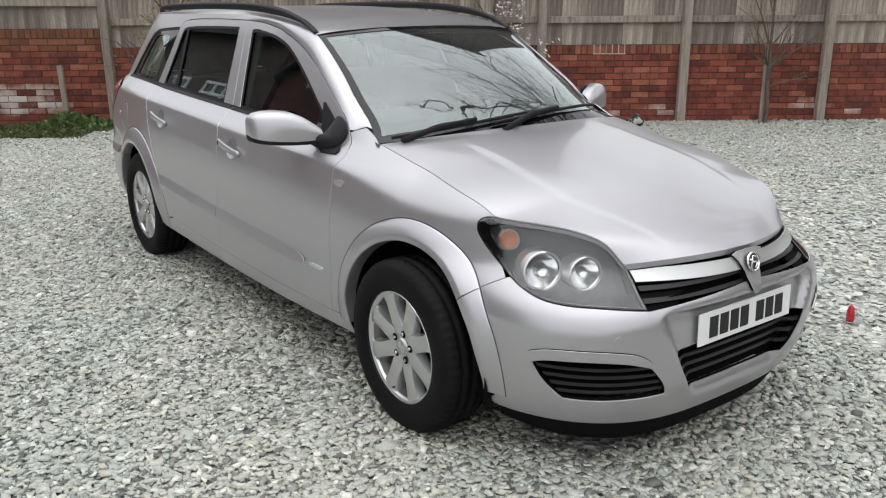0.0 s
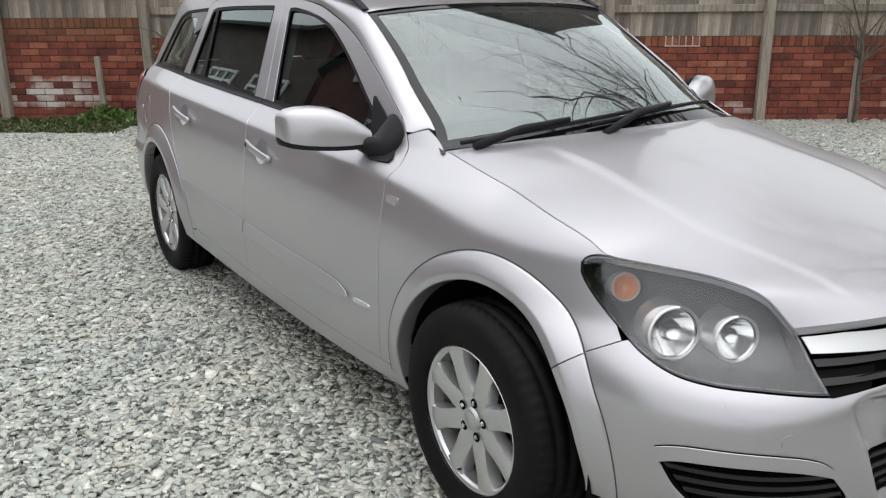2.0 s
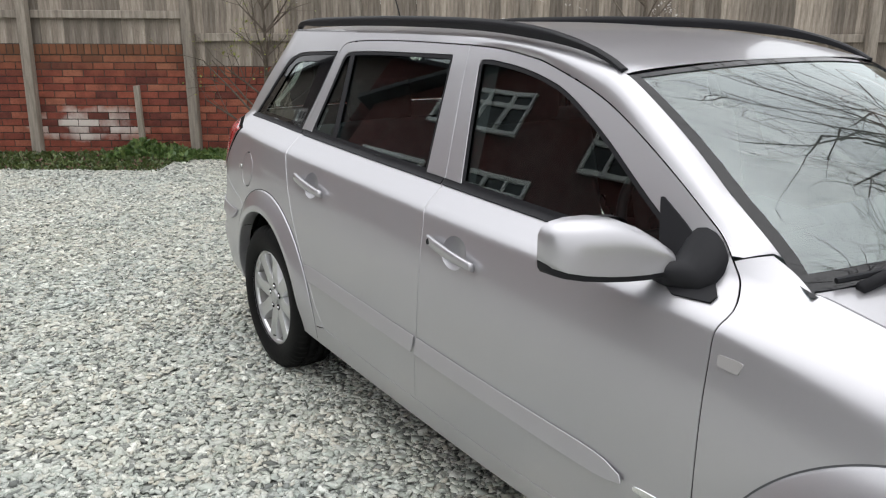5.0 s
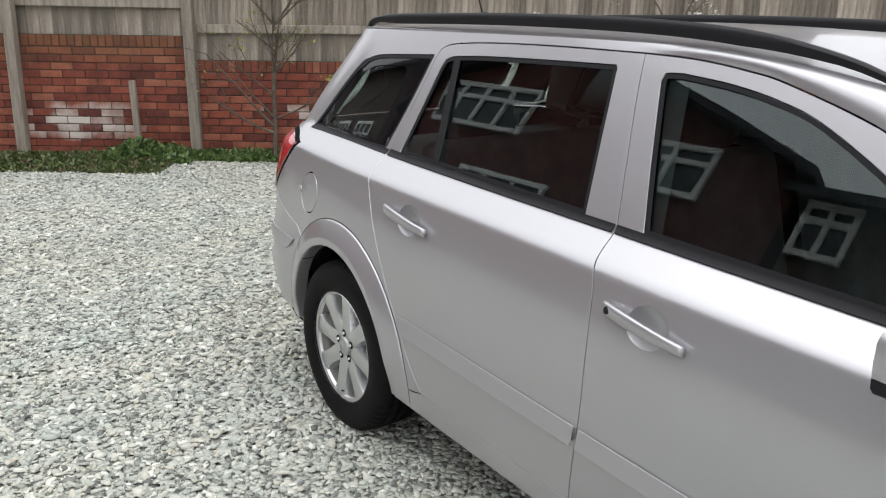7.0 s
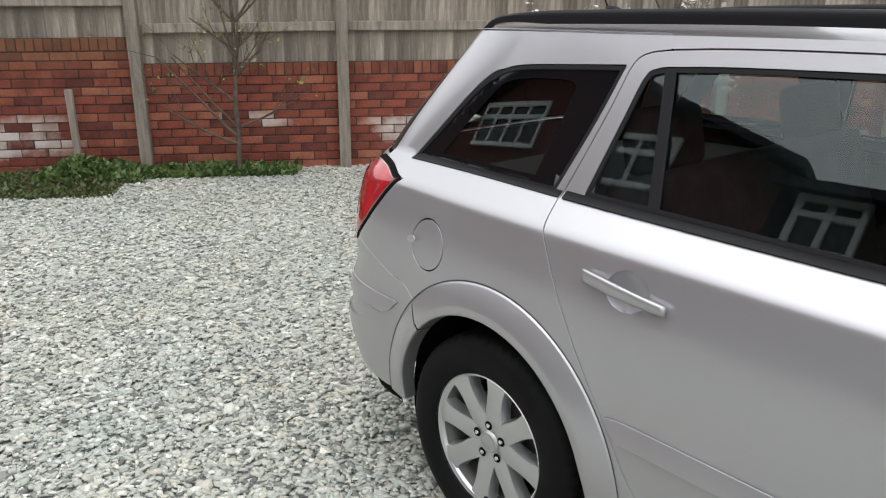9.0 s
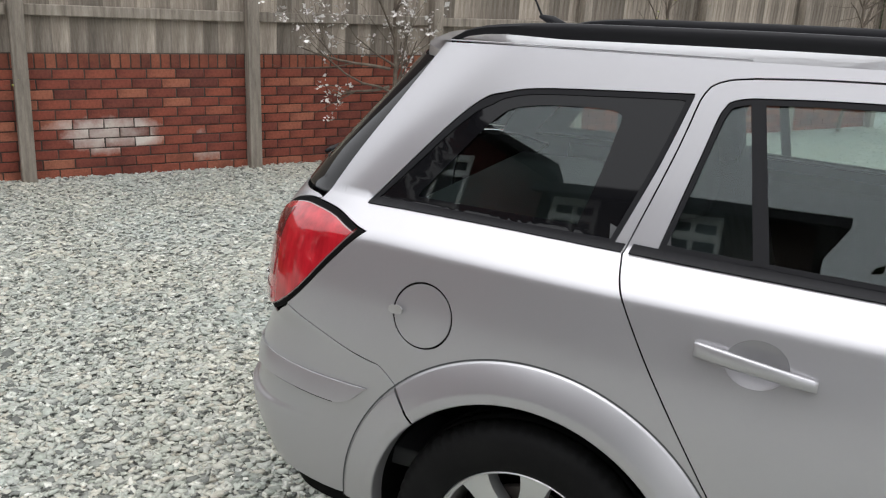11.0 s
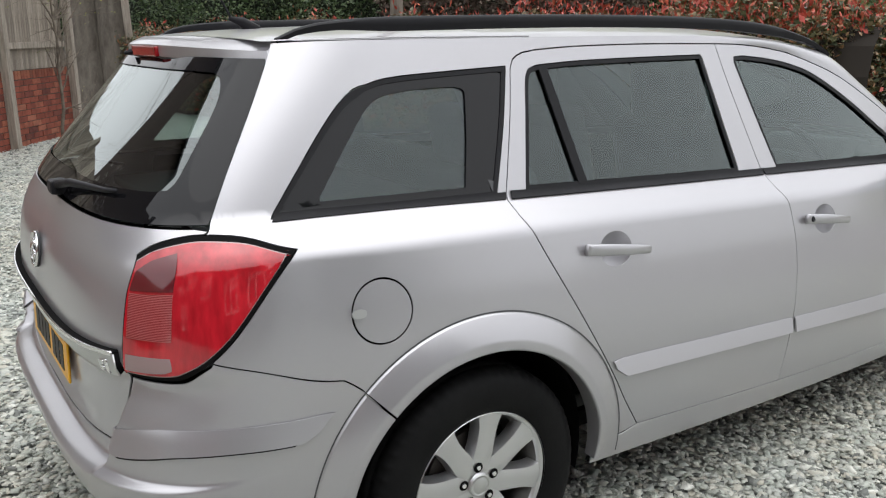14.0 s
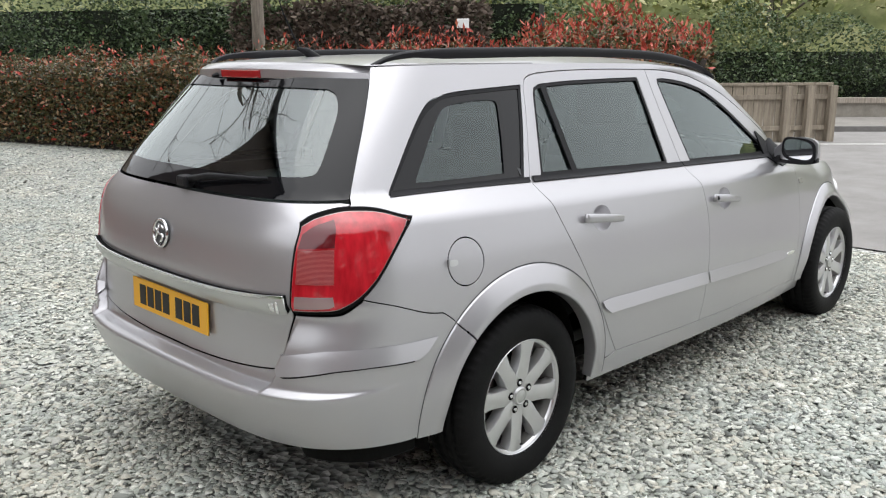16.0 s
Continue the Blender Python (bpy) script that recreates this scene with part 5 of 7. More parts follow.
for flip in (False, True):
    sg = -1 if flip else 1
    lamp = skin("head_lamp", HEAD, LAMPBODY, car, "clear head lamp with grey housing and round reflectors", off=-0.075, inset=0.004, skirt=0, cell=0.03, flip=flip)
    skin("lamp_rim", HEAD, GLOSSBLACK, lamp, off=-0.002, inset=0.0005, holes=[inset_loop(HEAD, 0.006)], skirt=0.07, cell=0.03, flip=flip)
    skin("lamp_cover", HEAD, LENS, lamp, off=0.0, inset=0.003, skirt=0, cell=0.03, flip=flip)
    c1, c2 = body(1.828, 0.655), body(1.968, 0.655)
    n1, n2 = body_normal(1.82, 0.66), body_normal(1.95, 0.655)
    way = Vector((0.93, -0.34, 0.05))
    for c, n, r0, back in ((c1, n1, 0.064, 0.020), (c2, n2, 0.055, 0.024)):
        at = c - way * back - n * 0.004
        bowl(at, way, r0 * 0.86, 0.050, REFLECT, lamp, "reflector", sg)
        tube_ring(at, way, r0, 0.075, lamp, sg)
    a1 = body(1.705, 0.738) - body_normal(1.705, 0.738) * 0.030
    bowl(a1, Vector((0.80, -0.5, 0.20)), 0.027, 0.030, AMBER, lamp, "indicator", sg)
    tube_ring(a1, Vector((0.80, -0.5, 0.20)), 0.034, 0.040, lamp, sg)

# number plates: plain bars stand for the characters
PLATE_W, PLATE_Y = material("white_plate", (0.80, 0.80, 0.79), 0.35), material("yellow_plate", (0.78, 0.40, 0.02), 0.35)
INK = material("plate_ink", (0.012, 0.012, 0.012), 0.5)


def number_plate(name, m, mat, label):
    v = box_bm(-0.243, -0.052, -0.003, 0.243, 0.052, 0.003, 0.002, 1)
    o = part(name, v, mat, car, label)
    o.matrix_basis = m
    x = -0.192
    for i in range(7):
        q = part("bar", box_bm(x, -0.034, 0.003, x + 0.042, 0.034, 0.0045), INK, o)
        x += 0.0525 + (0.030 if i == 3 else 0)
    return o


number_plate("front_plate", Matrix.Translation((2.150, 0.0, 0.479)) @ pose(0, 0, 0, 88, 0, 90), PLATE_W, "white front number plate with dark bars")
number_plate("rear_plate", Matrix.Translation((-2.178, 0.0, 0.632)) @ pose(0, 0, 0, 88, 0, -90), PLATE_Y, "yellow rear number plate with dark bars")

# ---- wheels ----
def lathe(profile, n=96, axis_y=True):
    """A turned shape about the y axis out of (radius, y) points."""
    vs, fs = [], []
    k = len(profile)
    for j in range(n):
        q = 2 * math.pi * j / n
        for r, y in profile:
            vs.append((r * math.cos(q), y, r * math.sin(q)))
    for j in range(n):
        for i in range(k - 1):
            fs.append((j * k + i, j * k + i + 1, ((j + 1) % n) * k + i + 1, ((j + 1) % n) * k + i))
    return vs, fs


def tyre_mesh():
    vs, fs = [], []
    n = 180
    prof = [(0.196, 0.070), (0.199, -0.086), (0.204, -0.0905), (0.222, -0.0965), (0.250, -0.1005), (0.272, -0.0975), (0.288, -0.0905), (0.297, -0.083), (0.3035, -0.074),
            (0.3065, -0.060), (0.3075, -0.046), (0.300, -0.044), (0.300, -0.038), (0.308, -0.036), (0.309, -0.006), (0.301, -0.004), (0.301, 0.004), (0.309, 0.006), (0.308, 0.036), (0.300, 0.038), (0.300, 0.044),
            (0.3075, 0.046), (0.3065, 0.060), (0.3035, 0.074), (0.288, 0.090), (0.250, 0.0975), (0.199, 0.086)]
    k = len(prof)
    for j in range(n):
        q = 2 * math.pi * j / n
        for i, (r, y) in enumerate(prof):
            if j % 3 == 0 and (7 <= i <= 9 or 21 <= i <= 23):
                r -= 0.006
            if j % 5 == 0 and 13 <= i <= 18:
                r -= 0.003
            vs.append((r * math.cos(q), y, r * math.sin(q)))
    for j in range(n):
        for i in range(k - 1):
            fs.append((j * k + i, j * k + i + 1, ((j + 1) % n) * k + i + 1, ((j + 1) % n) * k + i))
    return vs, fs


def spoke_mesh():
    """One broad spoke, waisted near the hub and flared into the rim."""
    width = spline((0.030, 0.060, 0.085, 0.110, 0.140, 0.172, 0.192), (0.032, 0.0305, 0.0305, 0.0285, 0.0285, 0.0335, 0.0390))
    face = spline((0.030, 0.060, 0.100, 0.150, 0.180, 0.192), (-0.066, -0.0685, -0.0725, -0.0755, -0.0765, -0.0765))
    vs, fs = [], []
    m = 15
    for i in range(m):
        r = 0.030 + (0.192 - 0.030) * i / (m - 1)
        w, y = width(r), face(r)
        for x, dy in ((-1.12, 0.036), (-1.0, 0.010), (-0.93, 0.0015), (-0.45, -0.001), (0.0, -0.0015), (0.45, -0.001), (0.93, 0.0015), (1.0, 0.010), (1.12, 0.036)):
            lx = w * x
            rr = math.sqrt(max(r * r - lx * lx, 0.0001)) if r > 0.17 else r
            vs.append((lx, y + dy, rr))
    for i in range(m - 1):
        for k in range(8):
            fs.append((i * 9 + k, i * 9 + k + 1, (i + 1) * 9 + k + 1, (i + 1) * 9 + k))
    return vs, fs


TYRE, SPOKE = tyre_mesh(), spoke_mesh()
RIM = lathe([(0.1975, -0.0885), (0.2005, -0.0860), (0.2010, -0.0830), (0.1970, -0.0800), (0.1930, -0.0790), (0.1890, -0.0770), (0.1860, -0.066)], 96)
WELL = lathe([(0.1862, -0.068), (0.1850, -0.062), (0.1790, -0.046), (0.1720, -0.018), (0.170, 0.050)], 64)
HUB = lathe([(0.0, -0.0715), (0.020, -0.0720), (0.0285, -0.0715), (0.0305, -0.0690), (0.0320, -0.0665), (0.0690, -0.0665), (0.0760, -0.061), (0.078, -0.03)], 48)


def wheel(name, m):
    w = new(name)
    w.parent = car
    w.matrix_basis = m
    w.empty_display_size = 0.1
    tagged(w, "silver eight-spoke alloy wheel with a black tyre")
    mesh_ob("tyre", *TYRE, RUBBER, w, smooth=True)
    rim = mesh_ob("rim", *RIM, ALLOY, w, smooth=True)
    mesh_ob("inner_rim", *WELL, BARREL, w, smooth=True)
    for i in range(8):
        o = mesh_ob("spoke", *SPOKE, ALLOY, w, smooth=True)
        o.data.set_sharp_from_angle(angle=radians(22))
        o.matrix_basis = pose(0, 0, 0, 0, 45 * i + 9, 0)
    mesh_ob("hub", *HUB, ALLOY, w, smooth=True)
    cap = mesh_ob("centre_cap", *lathe([(0.0, -0.0775), (0.020, -0.0770), (0.0235, -0.0745), (0.0245, -0.0765), (0.0285, -0.0770), (0.0305, -0.073)], 40), PALE, w, smooth=True)
    for i in range(5):
        q = 2 * math.pi * (i + 0.3) / 5
        x, z = 0.0485 * math.cos(q), 0.0485 * math.sin(q)
        # flat near-black disc holds the shade of the bolt's recess
        v, f = lathe([(0.0135, -0.0690), (0.0128, -0.0700), (0.0, -0.0698)], 16)
        mesh_ob("bolt_well", [(a + x, b - 0.0012, c + z) for a, b, c in v], f, GAP, w, smooth=True)
        v, f = lathe([(0.0, -0.0750), (0.0060, -0.0745), (0.0075, -0.0705)], 6)
        mesh_ob("bolt", [(a + x, b, c + z) for a, b, c in v], f, CHROME, w)
    mesh_ob("brake_disc", *lathe([(0.0, -0.022), (0.128, -0.022), (0.130, -0.010), (0.0, -0.010)], 48), DISC, w)
    # near-black disc closes the wheel's back, for the dark behind the spokes
    mesh_ob("inner_barrel", *lathe([(0.0, 0.045), (0.172, 0.040)], 48), GAP, w)
    mesh_ob("valve", *tube([(0.0, -0.068, -0.176), (0.0, -0.086, -0.168)], 0.003, 6), BLACK, w)
    return w


HUB_Y = 0.7215
for ax, turn_ in ((AXLE_F, 14), (AXLE_R, 0)):
    wheel("wheel", Matrix.Translation((ax, -HUB_Y, HUB_Z)) @ pose(0, 0, 0, 0, turn_, 0))
    wheel("wheel", Matrix.Translation((ax, HUB_Y, HUB_Z)) @ pose(0, 0, 0, 0, turn_ + 20, 180))
    for sgn in (-1, 1):
        vs, fs = [], []
        for i in range(33):
            q = radians(-14 + 208 * i / 32)
            for r, y in ((0.385, 0.740), (0.392, 0.60), (0.39, 0.45), (0.0, 0.45)):
                vs.append((ax + r * math.cos(q), sgn * y, HUB_Z + r * math.sin(q)))
        for i in range(32):
            for k in range(3):
                fs.append((i * 4 + k, (i + 1) * 4 + k, (i + 1) * 4 + k + 1, i * 4 + k + 1))
        mesh_ob("arch_liner", vs, fs, GAP, car)

# near-black inner shell, the shade seen through the panel gaps; floor and underside
for flip in (False, True):
    vs, fs, idx = [], [], {}
    nu, nz = 150, 28
    grid_ok = {}
    for i in range(nu + 1):
        for j in range(nz + 1):
            u = -2.45 + 4.75 * i / nu
            top = min(belt(min(max(u, -1.9), 1.0)) - 0.012, 0.62 if u > 1.45 else 2.0, 0.70 if u < -1.72 else 2.0)
            if 0.95 < u <= 1.45:
                top = min(top, 0.80)
            z = 0.24 + (top - 0.24) * j / nz
            p = body(u, z) - body_normal(u, z) * 0.022
            grid_ok[i, j] = min(math.hypot(p.x - AXLE_F, z - HUB_Z), math.hypot(p.x - AXLE_R, z - HUB_Z)) > 0.388 and not (1.70 < u < 2.32 and 0.27 < z < 0.44)
            idx[i, j] = len(vs)
            vs.append(Vector((p.x, -p.y if flip else p.y, p.z)))
    for i in range(nu):
        for j in range(nz):
            if grid_ok[i, j] and grid_ok[i + 1, j] and grid_ok[i, j + 1] and grid_ok[i + 1, j + 1]:
                fs.append((idx[i, j], idx[i + 1, j], idx[i + 1, j + 1], idx[i, j + 1]))
    mesh_ob("inner_shell", vs, fs, GAP, car)
part("underside", box_bm(-1.92, -0.55, 0.20, 1.9, 0.55, 0.26, 0.02), GAP, car)
part("rear_valance", box_bm(-2.08, -0.50, 0.25, -1.75, 0.50, 0.36, 0.03), GAP, car)

# ---- spoiler, brake light, aerial, rails ----
vs, fs = [], []
NT = 25
for j in range(NT):
    t = -1 + 2 * j / (NT - 1)
    xr = -1.700 - 0.090 * (1 - t * t)
    zr = roof_width(-1.74).z + (crown(-1.80) - roof_width(-1.74).z) * (1 - abs(t) ** 2.4) ** 0.8
    xe = -1.868 + 0.140 * abs(t) ** 3
    ze = 1.381 - 0.012 * t * t
    for x, z in ((xr + 0.01, zr + 0.0005), ((xr + xe) / 2, (zr + ze) / 2 + 0.006), (xe + 0.010, ze + 0.001), (xe, ze - 0.006), (xe + 0.003, ze - 0.034), (xe + 0.030, ze - 0.038), (xr + 0.01, 1.340)):
        vs.append((x, t * (body(-1.928, min(z, 1.386)).y), z))
for j in range(NT - 1):
    for k in range(6):
        fs.append((j * 7 + k, j * 7 + k + 1, (j + 1) * 7 + k + 1, (j + 1) * 7 + k))
fs += [tuple(range(7)), tuple((NT - 1) * 7 + k for k in reversed(range(7)))]
spoiler = mesh_ob("roof_spoiler", vs, fs, PAINT, car, smooth=False)
spoiler.data.polygons.foreach_set("use_smooth", [True] * len(spoiler.data.polygons))
spoiler.data.set_sharp_from_angle(angle=radians(40))
# the strip that closes roof and spoiler against the rear quarters
for flip in (False, True):
    lo = resample([body(a, b + 0.001) for a, b in line_((-1.918, 1.384), (-1.700, 1.388), (-1.400, 1.391), (-1.020, 1.392))], 40)
    up = resample([roof_width(-1.712 + 0.0192 * i) + Vector((0, 0.004, 0.0015)) for i in range(37)], 40)
    vs = [Vector((p.x, -p.y if flip else p.y, p.z)) for a, b in zip(lo, up) for p in (a, a.lerp(b, 0.5) + Vector((0, -0.001, 0.002)), b)]
    fs = [tuple(i * 3 + j + d for d in (0, 1, 4, 3)) for i in range(39) for j in (0, 1)]
    mesh_ob("roof_edge", vs, fs, PAINT, car, smooth=True)
BRAKE = material("brake_lens", (0.36, 0.012, 0.016), 0.15, 0.0, 1.0)
o = part("brake_light", box_bm(-0.004, -0.112, -0.0125, 0.012, 0.112, 0.0125, 0.003), BRAKE, spoiler, "red high-level brake light")
o.matrix_basis = Matrix.Translation((-1.870, 0.0, 1.358)) @ pose(0, 0, 0, 0, -6, 0)
o = mesh_ob("washer_nozzle", *tube([(-1.865, 0.150, 1.352), (-1.885, 0.150, 1.350)], [0.010, 0.004], 8), BLACK, spoiler)
aerial = mesh_ob("aerial", *tube([(-1.56, 0.0, 1.405), (-1.60, 0.0, 1.432), (-1.635, 0.0, 1.442)], [0.022, 0.014, 0.005], 12), BLACK, car, "black roof aerial", smooth=True)
mesh_ob("rod", *tube([(-1.628, 0.0, 1.440), (-1.690, 0.0, 1.560), (-1.705, 0.0, 1.600)], [0.0035, 0.0025, 0.002], 6), BLACK, aerial)
for sgn in (-1, 1):
    pts = []
    path_ = catmull([(-1.700, 0.470, 1.388), (-1.660, 0.484, 1.407), (-1.560, 0.500, 1.424), (-1.300, 0.512, 1.432), (-0.800, 0.519, 1.438), (-0.300, 0.520, 1.432), (0.000, 0.521, 1.412), (0.200, 0.523, 1.378), (0.310, 0.526, 1.343), (0.352, 0.527, 1.322)], 0.03)
    vs, fs = [], []
    sec = ((-0.016, -0.010), (-0.017, 0.003), (-0.011, 0.010), (0.004, 0.011), (0.013, 0.005), (0.015, -0.010), (0.010, -0.024), (-0.012, -0.024))
    for i, p in enumerate(path_):
        s = i / (len(path_) - 1)
        k = 0.35 + 0.65 * min(1.0, 7 * s, 6 * (1 - s))
        for a, b in sec:
            vs.append((p.x, sgn * (p.y - a * (0.7 + 0.3 * k)), p.z + b * k))
    m = len(sec)
    for i in range(len(path_) - 1):
        for k in range(m):
            f = (i * m + k, i * m + (k + 1) % m, (i + 1) * m + (k + 1) % m, (i + 1) * m + k)
            fs.append(f if sgn < 0 else tuple(reversed(f)))
    fs += [tuple(range(m)), tuple((len(path_) - 1) * m + k for k in range(m))]
    rail = mesh_ob("roof_rail", vs, fs, BLACK, car, "black roof rail", smooth=True)
    rail.data.set_sharp_from_angle(angle=radians(50))

# ---- door mirrors ----
MIRROR = material("mirror_glass", (0.85, 0.87, 0.88), 0.02, 1.0)
for sgn in (-1, 1):
    def at_(x, y, z):
        return Vector((x, sgn * y, z))
    mir = new("door_mirror")
    mir.parent = car
    tagged(mir, "silver door mirror on a black arm")
    # stations from the outer end to the arm: y, rear x, depth, top, foot
    stations = ((0.9695, 0.570, 0.012, 0.992, 0.955), (0.9680, 0.568, 0.030, 1.012, 0.942), (0.9620, 0.570, 0.050, 1.028, 0.933), (0.9450, 0.575, 0.066, 1.040, 0.927), (0.9150, 0.585, 0.078, 1.047, 0.922),
                (0.8700, 0.600, 0.084, 1.049, 0.918), (0.8250, 0.618, 0.082, 1.043, 0.916), (0.7850, 0.638, 0.074, 1.026, 0.916), (0.7500, 0.658, 0.062, 1.003, 0.918), (0.7200, 0.676, 0.048, 0.978, 0.922))
    for nm, mat in (("shell", PAINT), ("lower_shell", BLACK)):
        vs, fs = [], []
        cols = 17
        for y, x, dp, zt, zb in stations:
            split = min(zb + 0.017, zt - 0.012)
            for j in range(cols):
                q = math.pi * j / (cols - 1) / 2
                if nm == "shell":
                    vs.append(at_(x + dp * math.cos(q) ** 0.55, y, split + (zt - split) * math.sin(q) ** 0.80))
                else:
                    vs.append(at_(x + dp * (0.96 * math.cos(q) ** 0.30), y - 0.002, split - (split - zb) * math.sin(q) ** 0.35))
            vs.append(at_(x, y, split))
        m = cols + 1
        for i in range(len(stations) - 1):
            for j in range(m):
                f = (i * m + j, i * m + (j + 1) % m, (i + 1) * m + (j + 1) % m, (i + 1) * m + j)
                fs.append(f if (sgn > 0) == (nm == "shell") else tuple(reversed(f)))
        fs += [tuple(range(m)), tuple((len(stations) - 1) * m + j for j in range(m))]
        o = mesh_ob(nm, vs, fs, mat, mir, smooth=True)
        o.data.set_sharp_from_angle(angle=radians(48))
    vs = [at_(0.594 - 0.0245 * math.copysign(abs(math.cos(q)) ** 0.7, math.cos(q)) - 0.004, 0.868 + 0.078 * math.copysign(abs(math.cos(q)) ** 0.7, math.cos(q)), 0.990 + 0.045 * math.copysign(abs(math.sin(q)) ** 0.7, math.sin(q)) - 0.008 * math.cos(q)) for q in (2 * math.pi * i / 32 for i in range(32))]
    mesh_ob("glass", vs, [tuple(range(32)) if sgn > 0 else tuple(reversed(range(32)))], MIRROR, mir)
    vs = [at_(0.594 - 0.0285 * math.copysign(abs(math.cos(q)) ** 0.6, math.cos(q)) - 0.0025, 0.868 + 0.091 * math.copysign(abs(math.cos(q)) ** 0.6, math.cos(q)), 0.988 + 0.056 * math.copysign(abs(math.sin(q)) ** 0.6, math.sin(q)) - 0.008 * math.cos(q)) for q in (2 * math.pi * i / 40 for i in range(40))]
    mesh_ob("bezel", vs + [v + Vector((0.02, 0, 0)) for v in vs], [tuple(range(40)) if sgn > 0 else tuple(reversed(range(40)))] + [(i, (i + 1) % 40, 40 + (i + 1) % 40, 40 + i) for i in range(40)], BLACK, mir, "black mirror bezel")
    # arm and the black corner that it grows out of
    vs, fs = [], []
    arm = ((0.672, 0.760, 0.937, 0.032, 0.018), (0.700, 0.738, 0.930, 0.046, 0.028), (0.735, 0.716, 0.922, 0.054, 0.034), (0.748, 0.696, 0.930, 0.058, 0.050), (0.742, 0.655, 0.948, 0.064, 0.075))
    for x, y, z, rx, rz in arm:
        for j in range(16):
            q = 2 * math.pi * j / 16
            vs.append(at_(x + rx * math.cos(q), y, z + rz * math.sin(q)))
    for i in range(len(arm) - 1):
        for j in range(16):
            f = (i * 16 + j, i * 16 + (j + 1) % 16, (i + 1) * 16 + (j + 1) % 16, (i + 1) * 16 + j)
            fs.append(f if sgn < 0 else tuple(reversed(f)))
    fs.append(tuple(range(16)))
    mesh_ob("arm", vs, fs, BLACK, mir, smooth=True)
    skin("corner_cover", ring(line_((0.640, 0.950), (0.628, 0.985), (0.600, 1.060)), line_((0.608, 1.062), (0.700, 1.008), (0.775, 0.945), (0.826, 0.902)), line_((0.822, 0.890), (0.740, 0.888)), line_((0.735, 0.888), (0.680, 0.912), (0.640, 0.950))), BLACK, mir, off=0.006, inset=0, skirt=0.012, flip=sgn > 0)

# ---- wipers ----
def wiper(pts, lift=0.022):
    return [screen_point(a, b, -lift) for a, b in pts]


for a, b in (((0.05, -0.30), (0.135, 0.86)), ((0.035, -0.92), (0.10, 0.10))):
    p = resample([screen_point(a[0] + (b[0] - a[0]) * i / 20, a[1] + (b[1] - a[1]) * i / 20, -0.014) for i in range(21)], 20)
    w = mesh_ob("windscreen_wiper", *tube(p, 0.0065, 6), BLACK, car, "black windscreen wiper")
    q = [screen_point(0.0, a[1] + 0.05, -0.01), screen_point(a[0] + 0.01, a[1] + (b[1] - a[1]) * 0.25, -0.032), screen_point((a[0] + b[0]) / 2 + 0.005, (a[1] + b[1]) / 2, -0.026)]
    mesh_ob("arm", *tube(q, [0.013, 0.011, 0.008], 8), BLACK, w, smooth=True)
def tail_point(t, z, out):
    u = u_tail(z) + t
    return body(u, z) + body_normal(u, z) * out
w = mesh_ob("rear_wiper", *tube([tail_point(0.02, 1.030, 0.02), tail_point(0.10, 1.050, 0.022), tail_point(0.33, 1.062, 0.012), tail_point(0.40, 1.066, 0.010)], [0.012, 0.010, 0.006, 0.005], 8), BLACK, car, "black rear wiper", smooth=True)
o = part("pivot", box_bm(-0.022, -0.030, -0.018, 0.022, 0.030, 0.018, 0.010), BLACK, w)
o.matrix_basis = Matrix.Translation(tail_point(0.02, 1.030, 0.012))

# ---- inside the car ----
def soft_box(name, size, at, mat, parent, turn_=(0, 0, 0), bevel=0.05, label=""):
    a, b, c = (s / 2 for s in size)
    o = part(name, box_bm(-a, -b, -c, a, b, c, bevel, 4), mat, parent, label, True)
    o.matrix_basis = pose(*at, *turn_)
    return o


for y in (-0.36, 0.36):
    seat = new("front_seat")
    seat.parent = car
    tagged(seat, "dark grey cloth front seat with headrest")
    soft_box("cushion", (0.50, 0.50, 0.16), (0.16, y, 0.50), CLOTH, seat, (0, -8, 0))
    soft_box("backrest", (0.15, 0.48, 0.62), (-0.17, y, 0.82), CLOTH, seat, (0, -14, 0), 0.06)
    soft_box("headrest", (0.10, 0.27, 0.19), (-0.27, y, 1.215), CLOTH, seat, (0, -8, 0), 0.045)
    for d in (-0.06, 0.06):
        mesh_ob("headrest_post", *tube([(-0.245, y + d, 1.05), (-0.265, y + d, 1.16)], 0.006, 8), CHROME, seat)
bench = new("rear_seat")
bench.parent = car
tagged(bench, "dark grey cloth rear bench with headrests")
soft_box("cushion", (0.50, 1.24, 0.16), (-0.72, 0, 0.52), CLOTH, bench, (0, -8, 0))
soft_box("backrest", (0.13, 1.24, 0.56), (-1.02, 0, 0.78), CLOTH, bench, (0, -16, 0), 0.05)
for y in (-0.40, 0.40):
    soft_box("headrest", (0.09, 0.27, 0.17), (-1.12, y, 1.125), CLOTH, bench, (0, -10, 0), 0.04)
dash = new("dashboard")
dash.parent = car
tagged(dash, "dark grey dashboard with steering wheel")
soft_box("top", (0.46, 1.28, 0.16), (0.82, 0, 0.875), TRIM, dash, (0, 8, 0), 0.06)
soft_box("front", (0.30, 1.26, 0.32), (0.72, 0, 0.70), TRIM, dash, (0, 0, 0), 0.05)
soft_box("binnacle", (0.22, 0.34, 0.09), (0.62, -0.36, 0.955), TRIM, dash, (0, 6, 0), 0.035)
soft_box("console", (0.9, 0.22, 0.22), (0.25, 0, 0.42), TRIM, dash, (0, 0, 0), 0.04)
cen, tilt_ = Vector((0.40, -0.36, 0.90)), Matrix.Rotation(radians(-24), 3, "Y")
